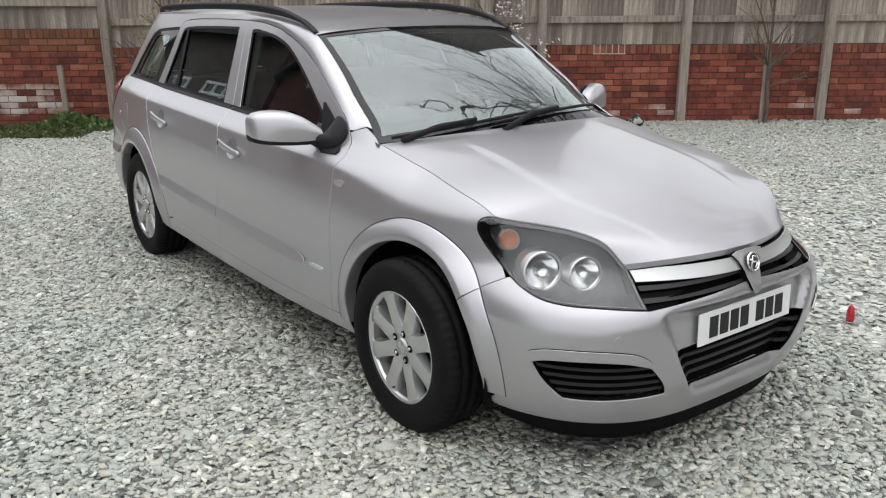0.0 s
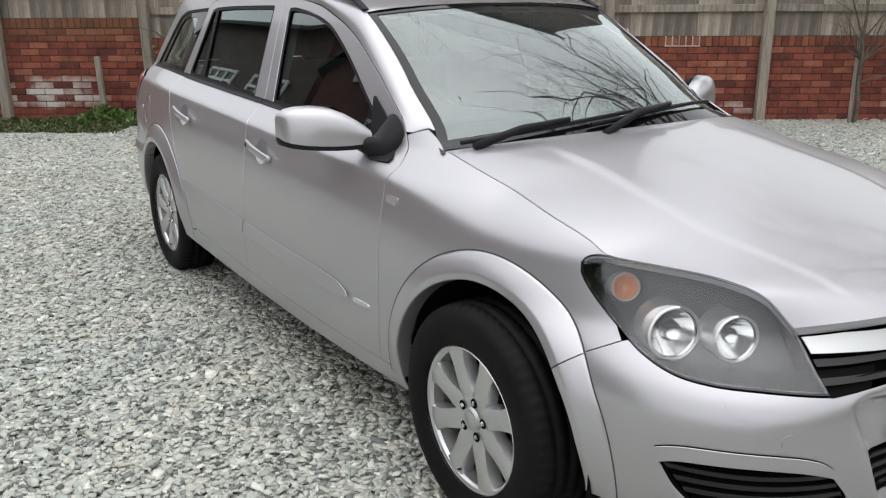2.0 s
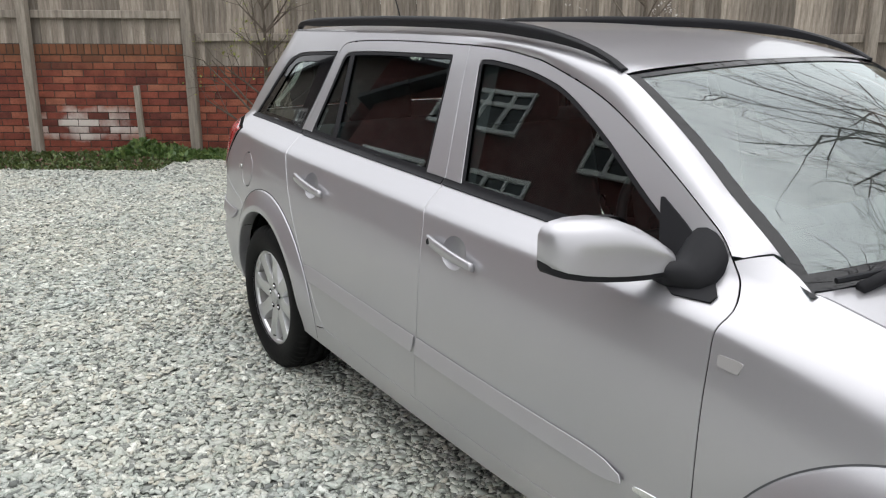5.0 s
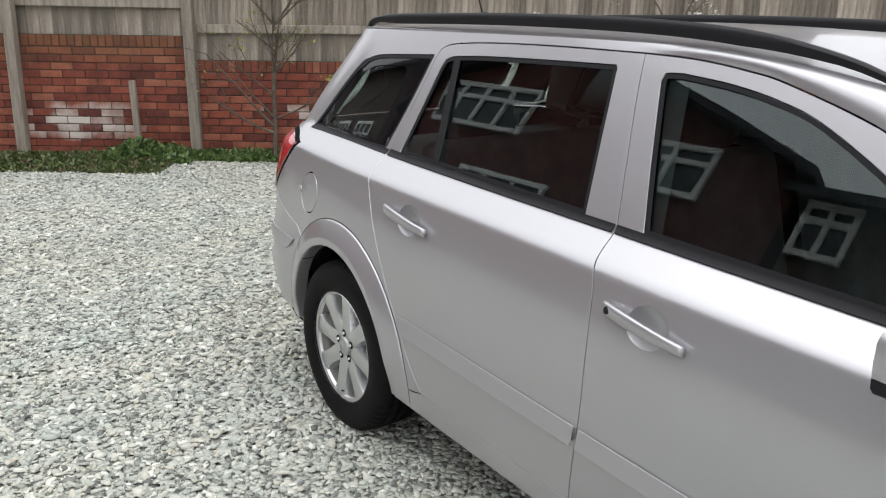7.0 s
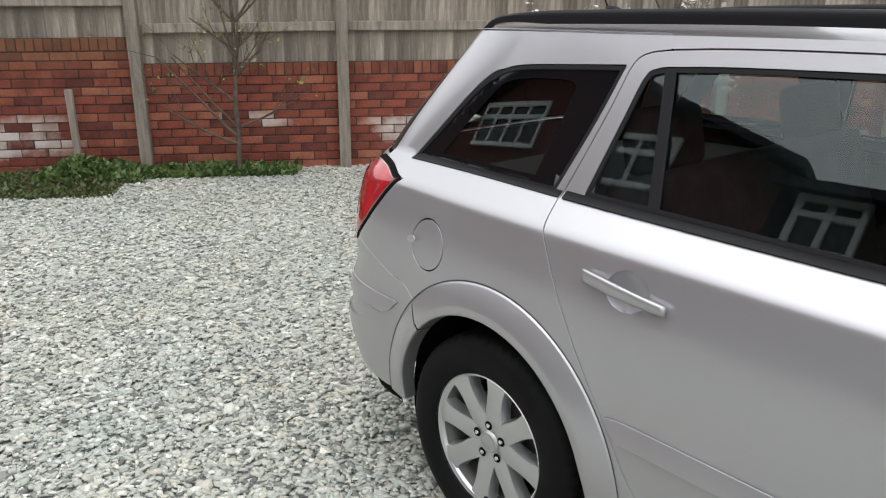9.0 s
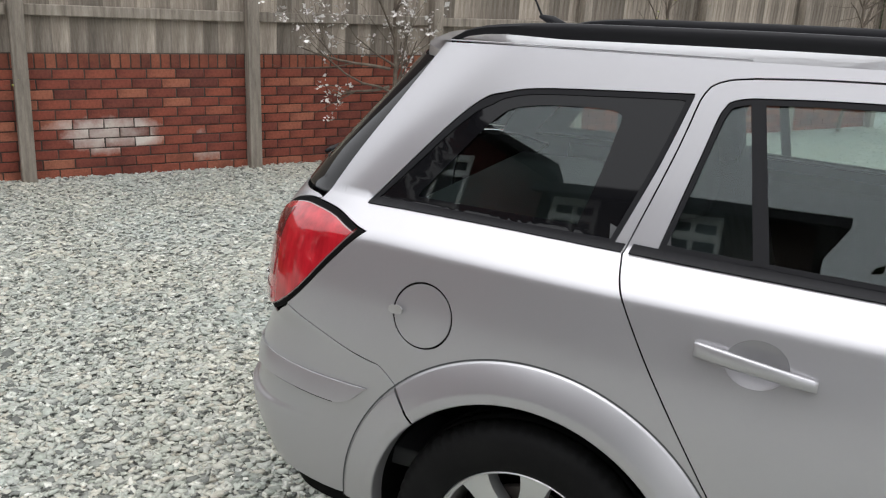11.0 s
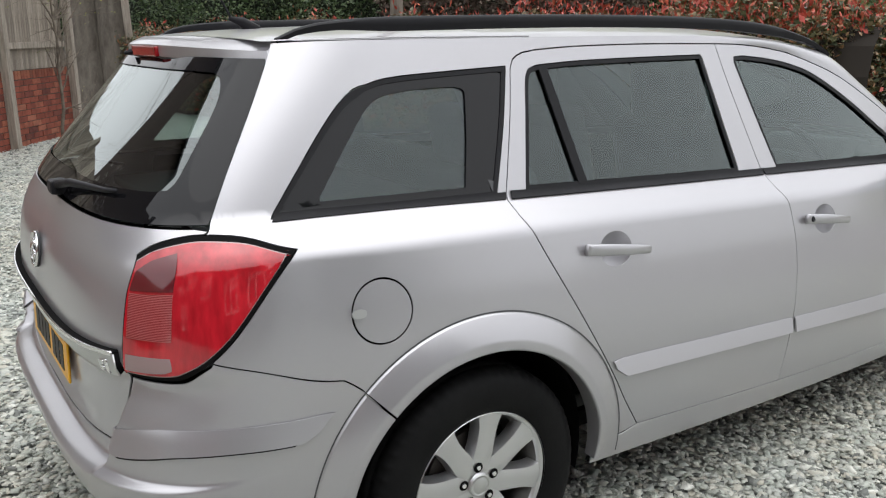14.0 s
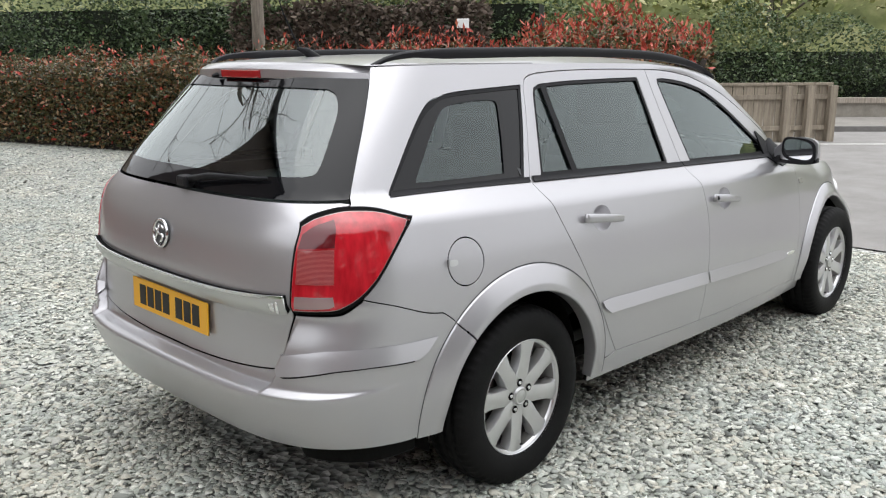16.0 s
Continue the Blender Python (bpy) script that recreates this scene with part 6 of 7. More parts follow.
hoop = [cen + tilt_ @ Vector((0, 0.185 * math.cos(2 * math.pi * i / 40), 0.185 * math.sin(2 * math.pi * i / 40))) for i in range(41)]
mesh_ob("steering_wheel", *tube(hoop, 0.0145, 10, False), BLACK, dash, smooth=True)
for q in (0, 180, 270):
    v, f = tube([cen + Vector((0.02, 0, 0)), cen + tilt_ @ Vector((0, 0.18 * math.cos(radians(q)), 0.18 * math.sin(radians(q))))], [0.03, 0.014], 8)
    mesh_ob("wheel_spoke", v, f, BLACK, dash, smooth=True)
soft_box("wheel_boss", (0.06, 0.15, 0.13), (0.41, -0.36, 0.895), BLACK, dash, (0, -24, 0), 0.025)
o = soft_box("rear_view_mirror", (0.03, 0.24, 0.065), (0.42, 0.0, 1.265), BLACK, car, (0, 10, 0), 0.014)
soft_box("cabin_floor", (2.9, 1.3, 0.05), (-0.55, 0, 0.36), TRIM, car, bevel=0.01)
soft_box("load_cover", (0.70, 1.20, 0.03), (-1.50, 0, 0.93), TRIM, car, bevel=0.01)
for flip in (False, True):
    for a0, a1, zt in ((-0.25, -0.10, 1.33), (-1.25, -1.12, 1.31)):
        vs = [body(a, z) - body_normal(a, z) * 0.03 for a, z in ((a0 - 0.03, zt), (a1 - 0.05, zt), (a1 + 0.02, 0.97), (a0 + 0.02, 0.97))]
        if flip:
            vs = [Vector((p.x, -p.y, p.z)) for p in vs]
        mesh_ob("post_trim", vs, [(0, 1, 2, 3)], TRIM, car)

# ---- growing things and what stands beyond the yard ----
BARK = earthy("bark", ((0.3, (0.10, 0.085, 0.07)), (0.7, (0.21, 0.185, 0.155))), 9.0, 60.0, 0.95, 0.7, "object", 0.15, (1, 1, 0.35))
TWIG = earthy("twig", ((0.3, (0.10, 0.080, 0.062)), (0.7, (0.23, 0.19, 0.15))), 12.0, 80.0, 0.9, 0.2)


def leaf_stuff(name, stops, gloss=0.45):
    m = material(name, stops[0][1], gloss)
    pick = node(m, "ShaderNodeNewGeometry").outputs["Random Per Island"]
    col = ramp_of(m, pick, stops)
    base_of(m, blend(m, 0.4, col, ramp_of(m, noise_of(m, coords(m), 25.0), ((0.3, (0.45,) * 3), (0.7, (1.1,) * 3))), "MULTIPLY"))
    return m


def leaves(name, at, size, mat, parent=None, kind="", droop=0.6, seed=3, stand=0.0, wide=(0.22, 0.34)):
    """Folded pointed leaves at the given places."""
    r = np.random.default_rng(seed)
    n = len(at)
    d = r.normal(0, 1, (n, 3))
    d[:, 2] = d[:, 2] * droop + stand
    d /= np.linalg.norm(d, axis=1, keepdims=True)
    s = np.cross(d, r.normal(0, 1, (n, 3)))
    s /= np.linalg.norm(s, axis=1, keepdims=True)
    up = np.cross(s, d)
    l = size * r.lognormal(0, 0.3, (n, 1))
    w = l * r.uniform(*wide, (n, 1))
    v = np.stack([at, at + d * l * 0.5 + s * w + up * w * 0.35, at + d * l, at + d * l * 0.5 - s * w + up * w * 0.35], 1).reshape(-1, 3)
    b = np.arange(n) * 4
    f = np.stack([np.stack([b, b + 1, b + 2], 1), np.stack([b, b + 2, b + 3], 1)], 1).reshape(-1, 3)
    me = bpy.data.meshes.new(name)
    me.vertices.add(len(v))
    me.vertices.foreach_set("co", v.ravel())
    me.loops.add(f.size)
    me.loops.foreach_set("vertex_index", f.ravel())
    me.polygons.add(len(f))
    me.polygons.foreach_set("loop_start", np.arange(len(f)) * 3)
    me.polygons.foreach_set("loop_total", np.full(len(f), 3))
    me.materials.append(mat)
    me.update(calc_edges=True)
    o = new(name, me)
    o.parent = parent
    if kind:
        o["kind"] = kind
    return o


class Twigs:
    """Collects the branches of one tree into a single mesh."""

    def __init__(self, seed):
        self.v, self.f, self.tips, self.r = [], [], [], random.Random(seed)

    def bar(self, pts, radii, sides):
        v, f = tube(pts, radii, sides, False)
        o = len(self.v)
        self.v += v
        self.f += [tuple(i + o for i in q) for q in f]

    def grow(self, p, d, length, radius, level, spread=0.7, lift=0.12, kids=(3, 4), bend=0.25):
        r = self.r
        n = 5 if level > 1 else 3
        pts, rad = [Vector(p)], [radius]
        d = Vector(d).normalized()
        for i in range(n):
            d = (d + Vector((r.gauss(0, bend), r.gauss(0, bend), r.gauss(lift, bend))) * 0.5).normalized()
            pts.append(pts[-1] + d * (length / n))
            rad.append(radius * (1 - 0.62 * (i + 1) / n))
        self.bar(pts, rad, 7 if level > 2 else (5 if level > 1 else 3))
        if level == 0:
            self.tips.append(pts[-1])
            self.tips.append(pts[1])
            return
        for i in range(r.randint(*kids)):
            k = r.randint(2, n) if level > 1 else r.randint(1, n)
            side_ = d.orthogonal().normalized()
            side_.rotate(Matrix.Rotation(r.uniform(0, 6.283), 3, d))
            way = (d * (1 - spread * 0.5) + side_ * spread * r.uniform(0.6, 1.2)).normalized()
            self.grow(pts[k], way, length * r.uniform(0.50, 0.78), rad[k] * 0.62, level - 1, spread, lift, kids, bend)


# old trunk at the end of the yard
def trunk(at, girth, height, seed, root):
    vs, fs = [], []
    r = random.Random(seed)
    n, m = 28, 16
    for i in range(m):
        s = i / (m - 1)
        z = -0.1 + height * s
        base = girth * (1 + 0.55 * math.exp(-s * height / 0.5) - 0.25 * s)
        for j in range(n):
            q = 2 * math.pi * j / n
            lump = 1 + 0.10 * math.sin(3 * q + seed + s * 2) + 0.06 * math.sin(7 * q + s * 3) + 0.03 * r.uniform(-1, 1)
            vs.append((at[0] + base * lump * math.cos(q) + 0.15 * s * s * math.sin(seed), at[1] + base * lump * math.sin(q), z))
    for i in range(m - 1):
        for j in range(n):
            fs.append((i * n + j, i * n + (j + 1) % n, (i + 1) * n + (j + 1) % n, (i + 1) * n + j))
    return mesh_ob("trunk", vs, fs, BARK, root, smooth=True)


old = thing("old_tree", "thick grey double-trunked tree on the gravel edge", "tree")
trunk((1.08, 14.91), 0.46, 7.0, 1, old)
trunk((1.42, 14.42), 0.25, 7.0, 5, old)
t_ = Twigs(31)
for at_root, way, ln in (((1.08, 14.91, 6.6), (0.1, -0.25, 1), 6.0), ((1.42, 14.42, 6.6), (0.35, -0.6, 0.8), 5.5), ((1.08, 14.91, 5.2), (-0.35, -0.9, 0.75), 8.5), ((1.08, 14.91, 4.6), (0.05, -1.0, 0.62), 9.0),
                         ((1.08, 14.91, 6.0), (-0.75, -0.5, 0.7), 7.0), ((1.2, 14.6, 5.6), (-0.12, -1.0, 0.95), 9.5), ((1.2, 14.6, 6.2), (0.12, -1.0, 1.2), 9.0), ((1.2, 14.6, 5.9), (-0.30, -1.0, 1.15), 9.0)):
    t_.grow(at_root, way, ln, 0.17, 5, 0.74, 0.02, (4, 4), 0.26)
# no twig hangs low
mesh_ob("crown", t_.v, [q for q in t_.f if min(t_.v[i].z for i in q) > 3.4], BARK, old, smooth=True)

post_at = (1.66, 14.16)
o = part("leaning_post", box_bm(-0.05, -0.05, -0.02, 0.05, 0.05, 2.3, 0.006, 1), POST)
o.matrix_basis = pose(*post_at, 0, 1, -3, 20)
tagged(o, "leaning grey timber post beside the old tree", "post")

# saplings against the wall
GREENBUD = leaf_stuff("spring_leaf", ((0.0, (0.20, 0.24, 0.05)), (1.0, (0.36, 0.36, 0.09))))
BLOSSOM = leaf_stuff("white_blossom", ((0.0, (0.62, 0.58, 0.55)), (1.0, (0.85, 0.82, 0.80))), 0.8)


def sapling(k, out, height, seed, what, count, label, extra=()):
    p = along(k, -out)
    root = thing("sapling", label, "tree", "saplings along the wall", at=(p.x, p.y, 0))
    t = Twigs(seed)
    r = t.r
    stem = [Vector((0, 0, -0.03))]
    for i in range(8):
        stem.append(stem[-1] + Vector((r.gauss(0, 0.012), r.gauss(0, 0.012), height / 8)))
    t.bar(stem, [0.024 - 0.0016 * i for i in range(9)], 8)
    for i in range(17):
        s_ = stem[r.randint(2, 8)]
        way = WALL_DIR * r.uniform(-1, 1) + Vector((0, 0, r.uniform(0.25, 0.9))) + Vector((r.gauss(0, 0.15), r.gauss(0, 0.15), 0))
        t.grow(s_, way, r.uniform(0.35, 0.85), 0.0125, 2, 0.6, 0.06, (2, 4), 0.2)
    for z, way, ln in extra:
        t.grow((0, 0, z), WALL_DIR * way[0] + Vector((0, 0, way[1])), ln, 0.015, 2, 0.5, 0.06, (2, 3), 0.15)
    mesh_ob("crown", t.v, t.f, TWIG, root, smooth=True)
    pts = []
    for i in range(count):
        q = r.choice(t.tips)
        for j in range(5 if what is BLOSSOM else 2):
            pts.append((q.x + r.gauss(0, 0.022), q.y + r.gauss(0, 0.022), q.z + r.gauss(0, 0.022)))
    leaves("blossom" if what is BLOSSOM else "foliage", np.array(pts), 0.032 if what is BLOSSOM else 0.028, what, root, "stuff")
    return root


sapling(1.47, 0.25, 1.75, 3, GREENBUD, 190, "bare sapling with yellow-green buds against the brick wall", ((0.35, (-1, 0.75), 0.9), (0.28, (-1, 0.35), 0.7)))
sapling(3.62, 0.35, 1.8, 8, BLOSSOM, 300, "sapling with white blossom against the brick wall", ((0.85, (-1, 0.10), 0.85), (0.7, (-0.8, -0.2), 0.5)))
sapling(5.56, 0.22, 1.9, 14, GREENBUD, 40, "slim bare sapling tied to a stake by the wall")
sapling(7.4, 0.25, 1.8, 22, GREENBUD, 40, "slim bare sapling tied to a stake by the wall")
stake = along(5.54, -0.19)
part("stake", box_bm(stake.x - 0.02, stake.y - 0.02, -0.02, stake.x + 0.02, stake.y + 0.02, 0.98, 0.003, 1), POST)
tagged(bpy.data.objects["stake"], "short grey timber stake beside a sapling", "stake")
stub = along(0.68, -0.06)
o = part("stub_post", box_bm(-0.028, -0.028, 0, 0.028, 0.028, 0.76, 0.004, 1), POST)
o.matrix_basis = Matrix.Translation((stub.x, stub.y, -0.02)) @ half_turn @ pose(0, 0, 0, 0, -1.5)
tagged(o, "short grey timber post against the brick wall", "post")

# weeds at the foot of the wall
WEED = leaf_stuff("weed_leaf", ((0.0, (0.045, 0.085, 0.022)), (0.6, (0.10, 0.17, 0.045)), (1.0, (0.19, 0.24, 0.08))))
HEATH = leaf_stuff("heath_leaf", ((0.0, (0.045, 0.075, 0.022)), (0.85, (0.115, 0.15, 0.045)), (1.0, (0.24, 0.09, 0.10))))


def mound(name, k0, k1, out0, out1, height, n, mat, size, label, seed):
    r = np.random.default_rng(seed)
    s, w = r.uniform(0, 1, n), r.uniform(0, 1, n)
    bump_ = np.sin(np.pi * s) ** 0.5 * np.sin(np.pi * w) ** 0.6 * (0.65 + 0.35 * np.sin(s * 9 + seed) * np.cos(w * 5))
    z = height * bump_ * r.uniform(0.35, 1.0, n)
    kk = k0 + (k1 - k0) * s
    back = -(out0 + (out1 - out0) * w)
    nx, ny = -WALL_DIR.y, WALL_DIR.x
    at = np.stack([WALL_AT.x + WALL_DIR.x * BAY * (kk - 1) + nx * back, WALL_AT.y + WALL_DIR.y * BAY * (kk - 1) + ny * back, z], 1)
    o = leaves(name, at, size, mat, None, "stuff", 0.5, seed, 0.7)
    return tagged(o, label, "plants")


mound("heath_plants", -0.35, 0.95, 0.02, 1.00, 0.09, 26000, HEATH, 0.030, "low dark green heath plants with pink flecks along the wall", 2)
mound("weeds", 0.50, 1.02, 0.0, 0.50, 0.22, 7000, WEED, 0.042, "bright green weeds at the foot of a post", 7)
mound("weeds", 0.95, 1.75, -0.04, 0.34, 0.09, 7000, WEED, 0.045, "low green weeds along the brick wall", 12)

# photinia hedge with red shoots
HEDGE = leaf_stuff("photinia_leaf", ((0.0, (0.040, 0.055, 0.022)), (0.35, (0.085, 0.095, 0.036)), (0.6, (0.15, 0.125, 0.055)), (0.85, (0.24, 0.135, 0.060)), (1.0, (0.34, 0.15, 0.07))), 0.35)
SHOOT = leaf_stuff("red_shoot", ((0.0, (0.30, 0.045, 0.025)), (0.6, (0.46, 0.06, 0.04)), (1.0, (0.55, 0.15, 0.08))), 0.35)
HEDGESHADE = material("hedge_shade", (0.018, 0.014, 0.010), 0.95)
ha, hb = Vector((1.9, 14.6, 0)), Vector((5.4, 2.1, 0))
hedge = thing("hedge", "leafy photinia hedge with red young shoots on top", "hedge")
hd = (hb - ha).normalized()
hn = Vector((-hd.y, hd.x, 0))
L = (hb - ha).length
r_ = np.random.default_rng(17)


def hedge_points(n, zlo, zhi, rr, shell):
    s = rr.uniform(0, 1, n)
    s = s ** 0.85
    q = rr.uniform(0, np.pi, n)
    hgt = 1.34 + 0.18 * s + 0.10 * np.sin(s * 37) + 0.07 * np.sin(s * 83 + 1) + 0.26 * np.clip((s - 0.76) / 0.22, 0, 1)
    rad = shell(rr, n)
    a, z = 0.62 * np.cos(q) * rad, np.clip(np.sin(q) ** 0.45 * rad, 0.02, 1.2) * hgt
    low_side = rr.uniform(0, 1, n) < 0.55
    a = np.where(low_side, np.sign(a) * (0.52 + 0.12 * rr.uniform(-1, 1, n)), a)
    z = np.where(low_side, rr.uniform(0.05, 0.95, n) * hgt, z)
    ends = np.clip((1 - s) / 0.035, 0.35, 1)
    p = np.stack([ha.x + hd.x * L * s + hn.x * a * ends, ha.y + hd.y * L * s + hn.y * a * ends, z * (0.8 + 0.2 * ends)], 1)
    return p


leaves("foliage", hedge_points(105000, 0, 1, r_, lambda g, n: g.uniform(0.84, 1.05, n)), 0.052, HEDGE, hedge, "stuff", seed=4)
tips_ = hedge_points(26000, 0, 1, r_, lambda g, n: g.uniform(0.98, 1.16, n))
run_ = (tips_[:, 1] - ha.y) / (hb.y - ha.y)
tips_ = tips_[(tips_[:, 2] > 1.26 + 0.10 * run_) & (r_.uniform(0, 1, len(tips_)) < 0.10 + 0.9 * np.clip((run_ - 0.55) / 0.3, 0, 1))]
leaves("red_shoot", tips_, 0.074, SHOOT, hedge, "stuff", 0.4, 6, 1.5, (0.11, 0.18))
tw_ = hedge_points(2600, 0, 1, r_, lambda g, n: g.uniform(0.9, 1.08, n))
leaves("red_shoot", tw_, 0.065, SHOOT, hedge, "stuff", 0.5, 8, 0.5)
# smooth near-black core whose colour is the shade deep between the leaves
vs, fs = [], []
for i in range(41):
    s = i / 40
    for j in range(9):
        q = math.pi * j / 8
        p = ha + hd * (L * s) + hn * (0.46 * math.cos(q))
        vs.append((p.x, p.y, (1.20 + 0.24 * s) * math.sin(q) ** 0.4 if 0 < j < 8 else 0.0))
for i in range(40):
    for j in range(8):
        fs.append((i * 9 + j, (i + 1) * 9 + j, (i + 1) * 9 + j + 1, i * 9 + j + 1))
mesh_ob("core", vs, fs, HEDGESHADE, hedge)

# road, kerb, low wall and the ivy bank across it
road_bm = bmesh.new()
for p in ((3.25, -14, 0.012), (60, -14, 0.012), (60, 60, 0.012), (-2.0, 60, 0.012), (4.4, 15.0, 0.012), (7.2, 2.6, 0.012), (5.6, 1.0, 0.012), (3.25, 0.35, 0.012)):
    road_bm.verts.new(p)
road_bm.faces.new(road_bm.verts)
tagged(part("road", road_bm, TARMAC), "pale worn tarmac road beyond the gravel yard", "road", kind="structure")
STONE = earthy("pale_stone", ((0.3, (0.26, 0.235, 0.20)), (0.7, (0.40, 0.37, 0.32))), 4.0, 70.0, 0.9, 0.5)
IVY = leaf_stuff("ivy_leaf", ((0.0, (0.030, 0.055, 0.020)), (0.6, (0.070, 0.115, 0.042)), (0.9, (0.13, 0.18, 0.075)), (1.0, (0.22, 0.25, 0.13))), 0.4)
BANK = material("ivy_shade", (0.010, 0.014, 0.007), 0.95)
fa, fb = Vector((1.4, 24.0, 0)), Vector((17.4, -3.6, 0))
fd = (fb - fa).normalized()
fn = Vector((-fd.y, fd.x, 0)) * -1
FL = (fb - fa).length
# the wall and kerb beyond the road run on a line of their own
wd, wn = Vector((0.7071, -0.7071, 0)), Vector((-0.7071, -0.7071, 0))
wa = Vector((17.2, 4.95, 0)) - wd * 13
WL = 38.0


def bank(z0, z1, off, n, size, name, label, s0, s1, seed, line, lump=0.5):
    o, way, to, length = line
    r = np.random.default_rng(seed)
    s, z = r.uniform(s0, s1, n), r.uniform(0, 1, n)
    d = off + lump * (np.sin(s * 61 + z * 5) * 0.5 + np.sin(s * 23 + 2) * np.cos(z * 4)) + r.normal(0, 0.12, n)
    top = z1 + 0.25 * np.sin(s * 47) + 0.18 * np.sin(s * 110 + 1)
    at = np.stack([o.x + way.x * length * s + to.x * d, o.y + way.y * length * s + to.y * d, z0 + (top - z0) * z ** 0.9], 1)
    root = thing(name, label, "hedge")
    leaves("foliage", at, size, IVY, root, "stuff", seed=seed)
    # near-black block behind the leaves, coloured as the shade inside the bank
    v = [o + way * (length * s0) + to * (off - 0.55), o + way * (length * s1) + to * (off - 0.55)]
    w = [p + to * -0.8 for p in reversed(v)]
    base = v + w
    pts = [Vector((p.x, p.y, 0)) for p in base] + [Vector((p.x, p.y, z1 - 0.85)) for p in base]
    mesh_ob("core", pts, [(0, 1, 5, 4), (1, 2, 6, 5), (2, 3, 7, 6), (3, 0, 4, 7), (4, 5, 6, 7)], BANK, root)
    return root


bank(0.3, 3.4, -0.2, 62000, 0.075, "ivy_hedge", "dark green ivy-covered bank across the road", -0.25, 0.56, 41, (fa, fd, fn, FL))
bank(0.35, 2.45, -1.0, 80000, 0.07, "ivy_hedge", "dark green ivy-covered bank above the low stone wall", 0.0, 1.0, 43, (wa, wd, wn, WL))
# lighter spring growth on the slope behind the bank
FRESH = leaf_stuff("fresh_leaf", ((0.0, (0.10, 0.13, 0.040)), (0.5, (0.22, 0.25, 0.075)), (0.85, (0.36, 0.36, 0.13)), (1.0, (0.50, 0.45, 0.26))), 0.6)
g_ = np.random.default_rng(61)
clump = g_.uniform((0.30, -14.0, 1.4), (1.7, -7.0, 3.2), (420, 3))
clump[:, 2] -= 0.50 * (clump[:, 1] + 7.0)
who = g_.integers(0, 420, 44000)
spot = clump[who] + g_.normal(0, 1, (44000, 3)) * (0.014, 0.45, 0.42)
spot[:, 2] = np.maximum(spot[:, 2], 0.4)
slope = thing("woodland_edge", "pale green spring bushes and trees on the slope behind the bank", "bushes")
leaves("foliage", np.stack([fa.x + fd.x * FL * spot[:, 0] + fn.x * spot[:, 1], fa.y + fd.y * FL * spot[:, 0] + fn.y * spot[:, 1], spot[:, 2]], 1), 0.16, FRESH, slope, "stuff", seed=62)
slope_v, slope_f = [], []
for i in range(61):
    q = fa + fd * (FL * (-0.3 + 2.1 * i / 60))
    for d, z in ((-6.5, 0.0), (-7.4, 1.6), (-9.5, 2.9), (-13.0, 5.6), (-18.0, 9.4), (-19.5, 9.6)):
        w = q + fn * (d + 0.5 * math.sin(i * 0.9 + z))
        slope_v.append((w.x, w.y, z + 0.5 * math.sin(i * 1.3 + d) * (z > 0)))
slope_f = [(i * 6 + k, (i + 1) * 6 + k, (i + 1) * 6 + k + 1, i * 6 + k + 1) for i in range(60) for k in range(5)]
SLOPE = earthy("grassy_slope", ((0.3, (0.05, 0.065, 0.022)), (0.5, (0.13, 0.15, 0.05)), (0.7, (0.27, 0.27, 0.12))), 0.8, 9.0, 0.95, 0.8)
mesh_ob("ground_cover", slope_v, slope_f, SLOPE, slope, smooth=True)
t_ = Twigs(63)
for i in range(16):
    q = fa + fd * (FL * (0.40 + 1.25 * (i + t_.r.random() * 0.7) / 16)) + fn * t_.r.uniform(-13.5, -9.0)
    t_.grow((q.x, q.y, 0.0), (t_.r.uniform(-0.1, 0.1), t_.r.uniform(-0.1, 0.1), 1), 3.6, 0.13, 3, 0.6, 0.12, (3, 4))
mesh_ob("stems", t_.v, t_.f, BARK, slope, smooth=True)
low_wall = thing("wall_roadside", "low pale stone wall with a coping across the road", "wall", kind="structure")
PAVING = earthy("paving", ((0.3, (0.24, 0.225, 0.205)), (0.7, (0.34, 0.32, 0.29))), 1.5, 60.0, 0.9, 0.3)
ROADPAINT = earthy("road_paint", ((0.3, (0.55, 0.54, 0.52)), (0.7, (0.72, 0.71, 0.69))), 5.0, 60.0, 0.8, 0.2)
KERB = earthy("kerb_stone", ((0.3, (0.13, 0.125, 0.12)), (0.7, (0.22, 0.21, 0.20))), 3.0, 70.0, 0.9, 0.4)


def strip_along(name, z0, z1, d0, d1, mat, root):
    """A long low block beside the road, from d0 to d1 metres this side of the wall's line."""
    base = [wa + wn * d0, wa + wd * WL + wn * d0, wa + wd * WL + wn * d1, wa + wn * d1]
    pts = [Vector((p.x, p.y, z0)) for p in base] + [Vector((p.x, p.y, z1)) for p in base]
    return mesh_ob(name, pts, [(0, 1, 5, 4), (1, 2, 6, 5), (2, 3, 7, 6), (3, 0, 4, 7), (4, 5, 6, 7)], mat, root)


strip_along("wall_face", -0.05, 0.42, -0.25, 0.0, STONE, low_wall)
strip_along("coping", 0.42, 0.54, -0.30, 0.06, POST, low_wall)
walkway = thing("pavement", "narrow grey pavement with a kerb below the low stone wall", "pavement", kind="structure")
strip_along("paving", -0.05, 0.105, 0.0, 2.9, PAVING, walkway)
strip_along("kerb", -0.05, 0.115, 2.9, 3.05, KERB, walkway)
tagged(strip_along("road_marking", 0.0, 0.017, 5.52, 5.64, ROADPAINT, None), "worn white line along the edge of the road", "road marking", kind="structure")

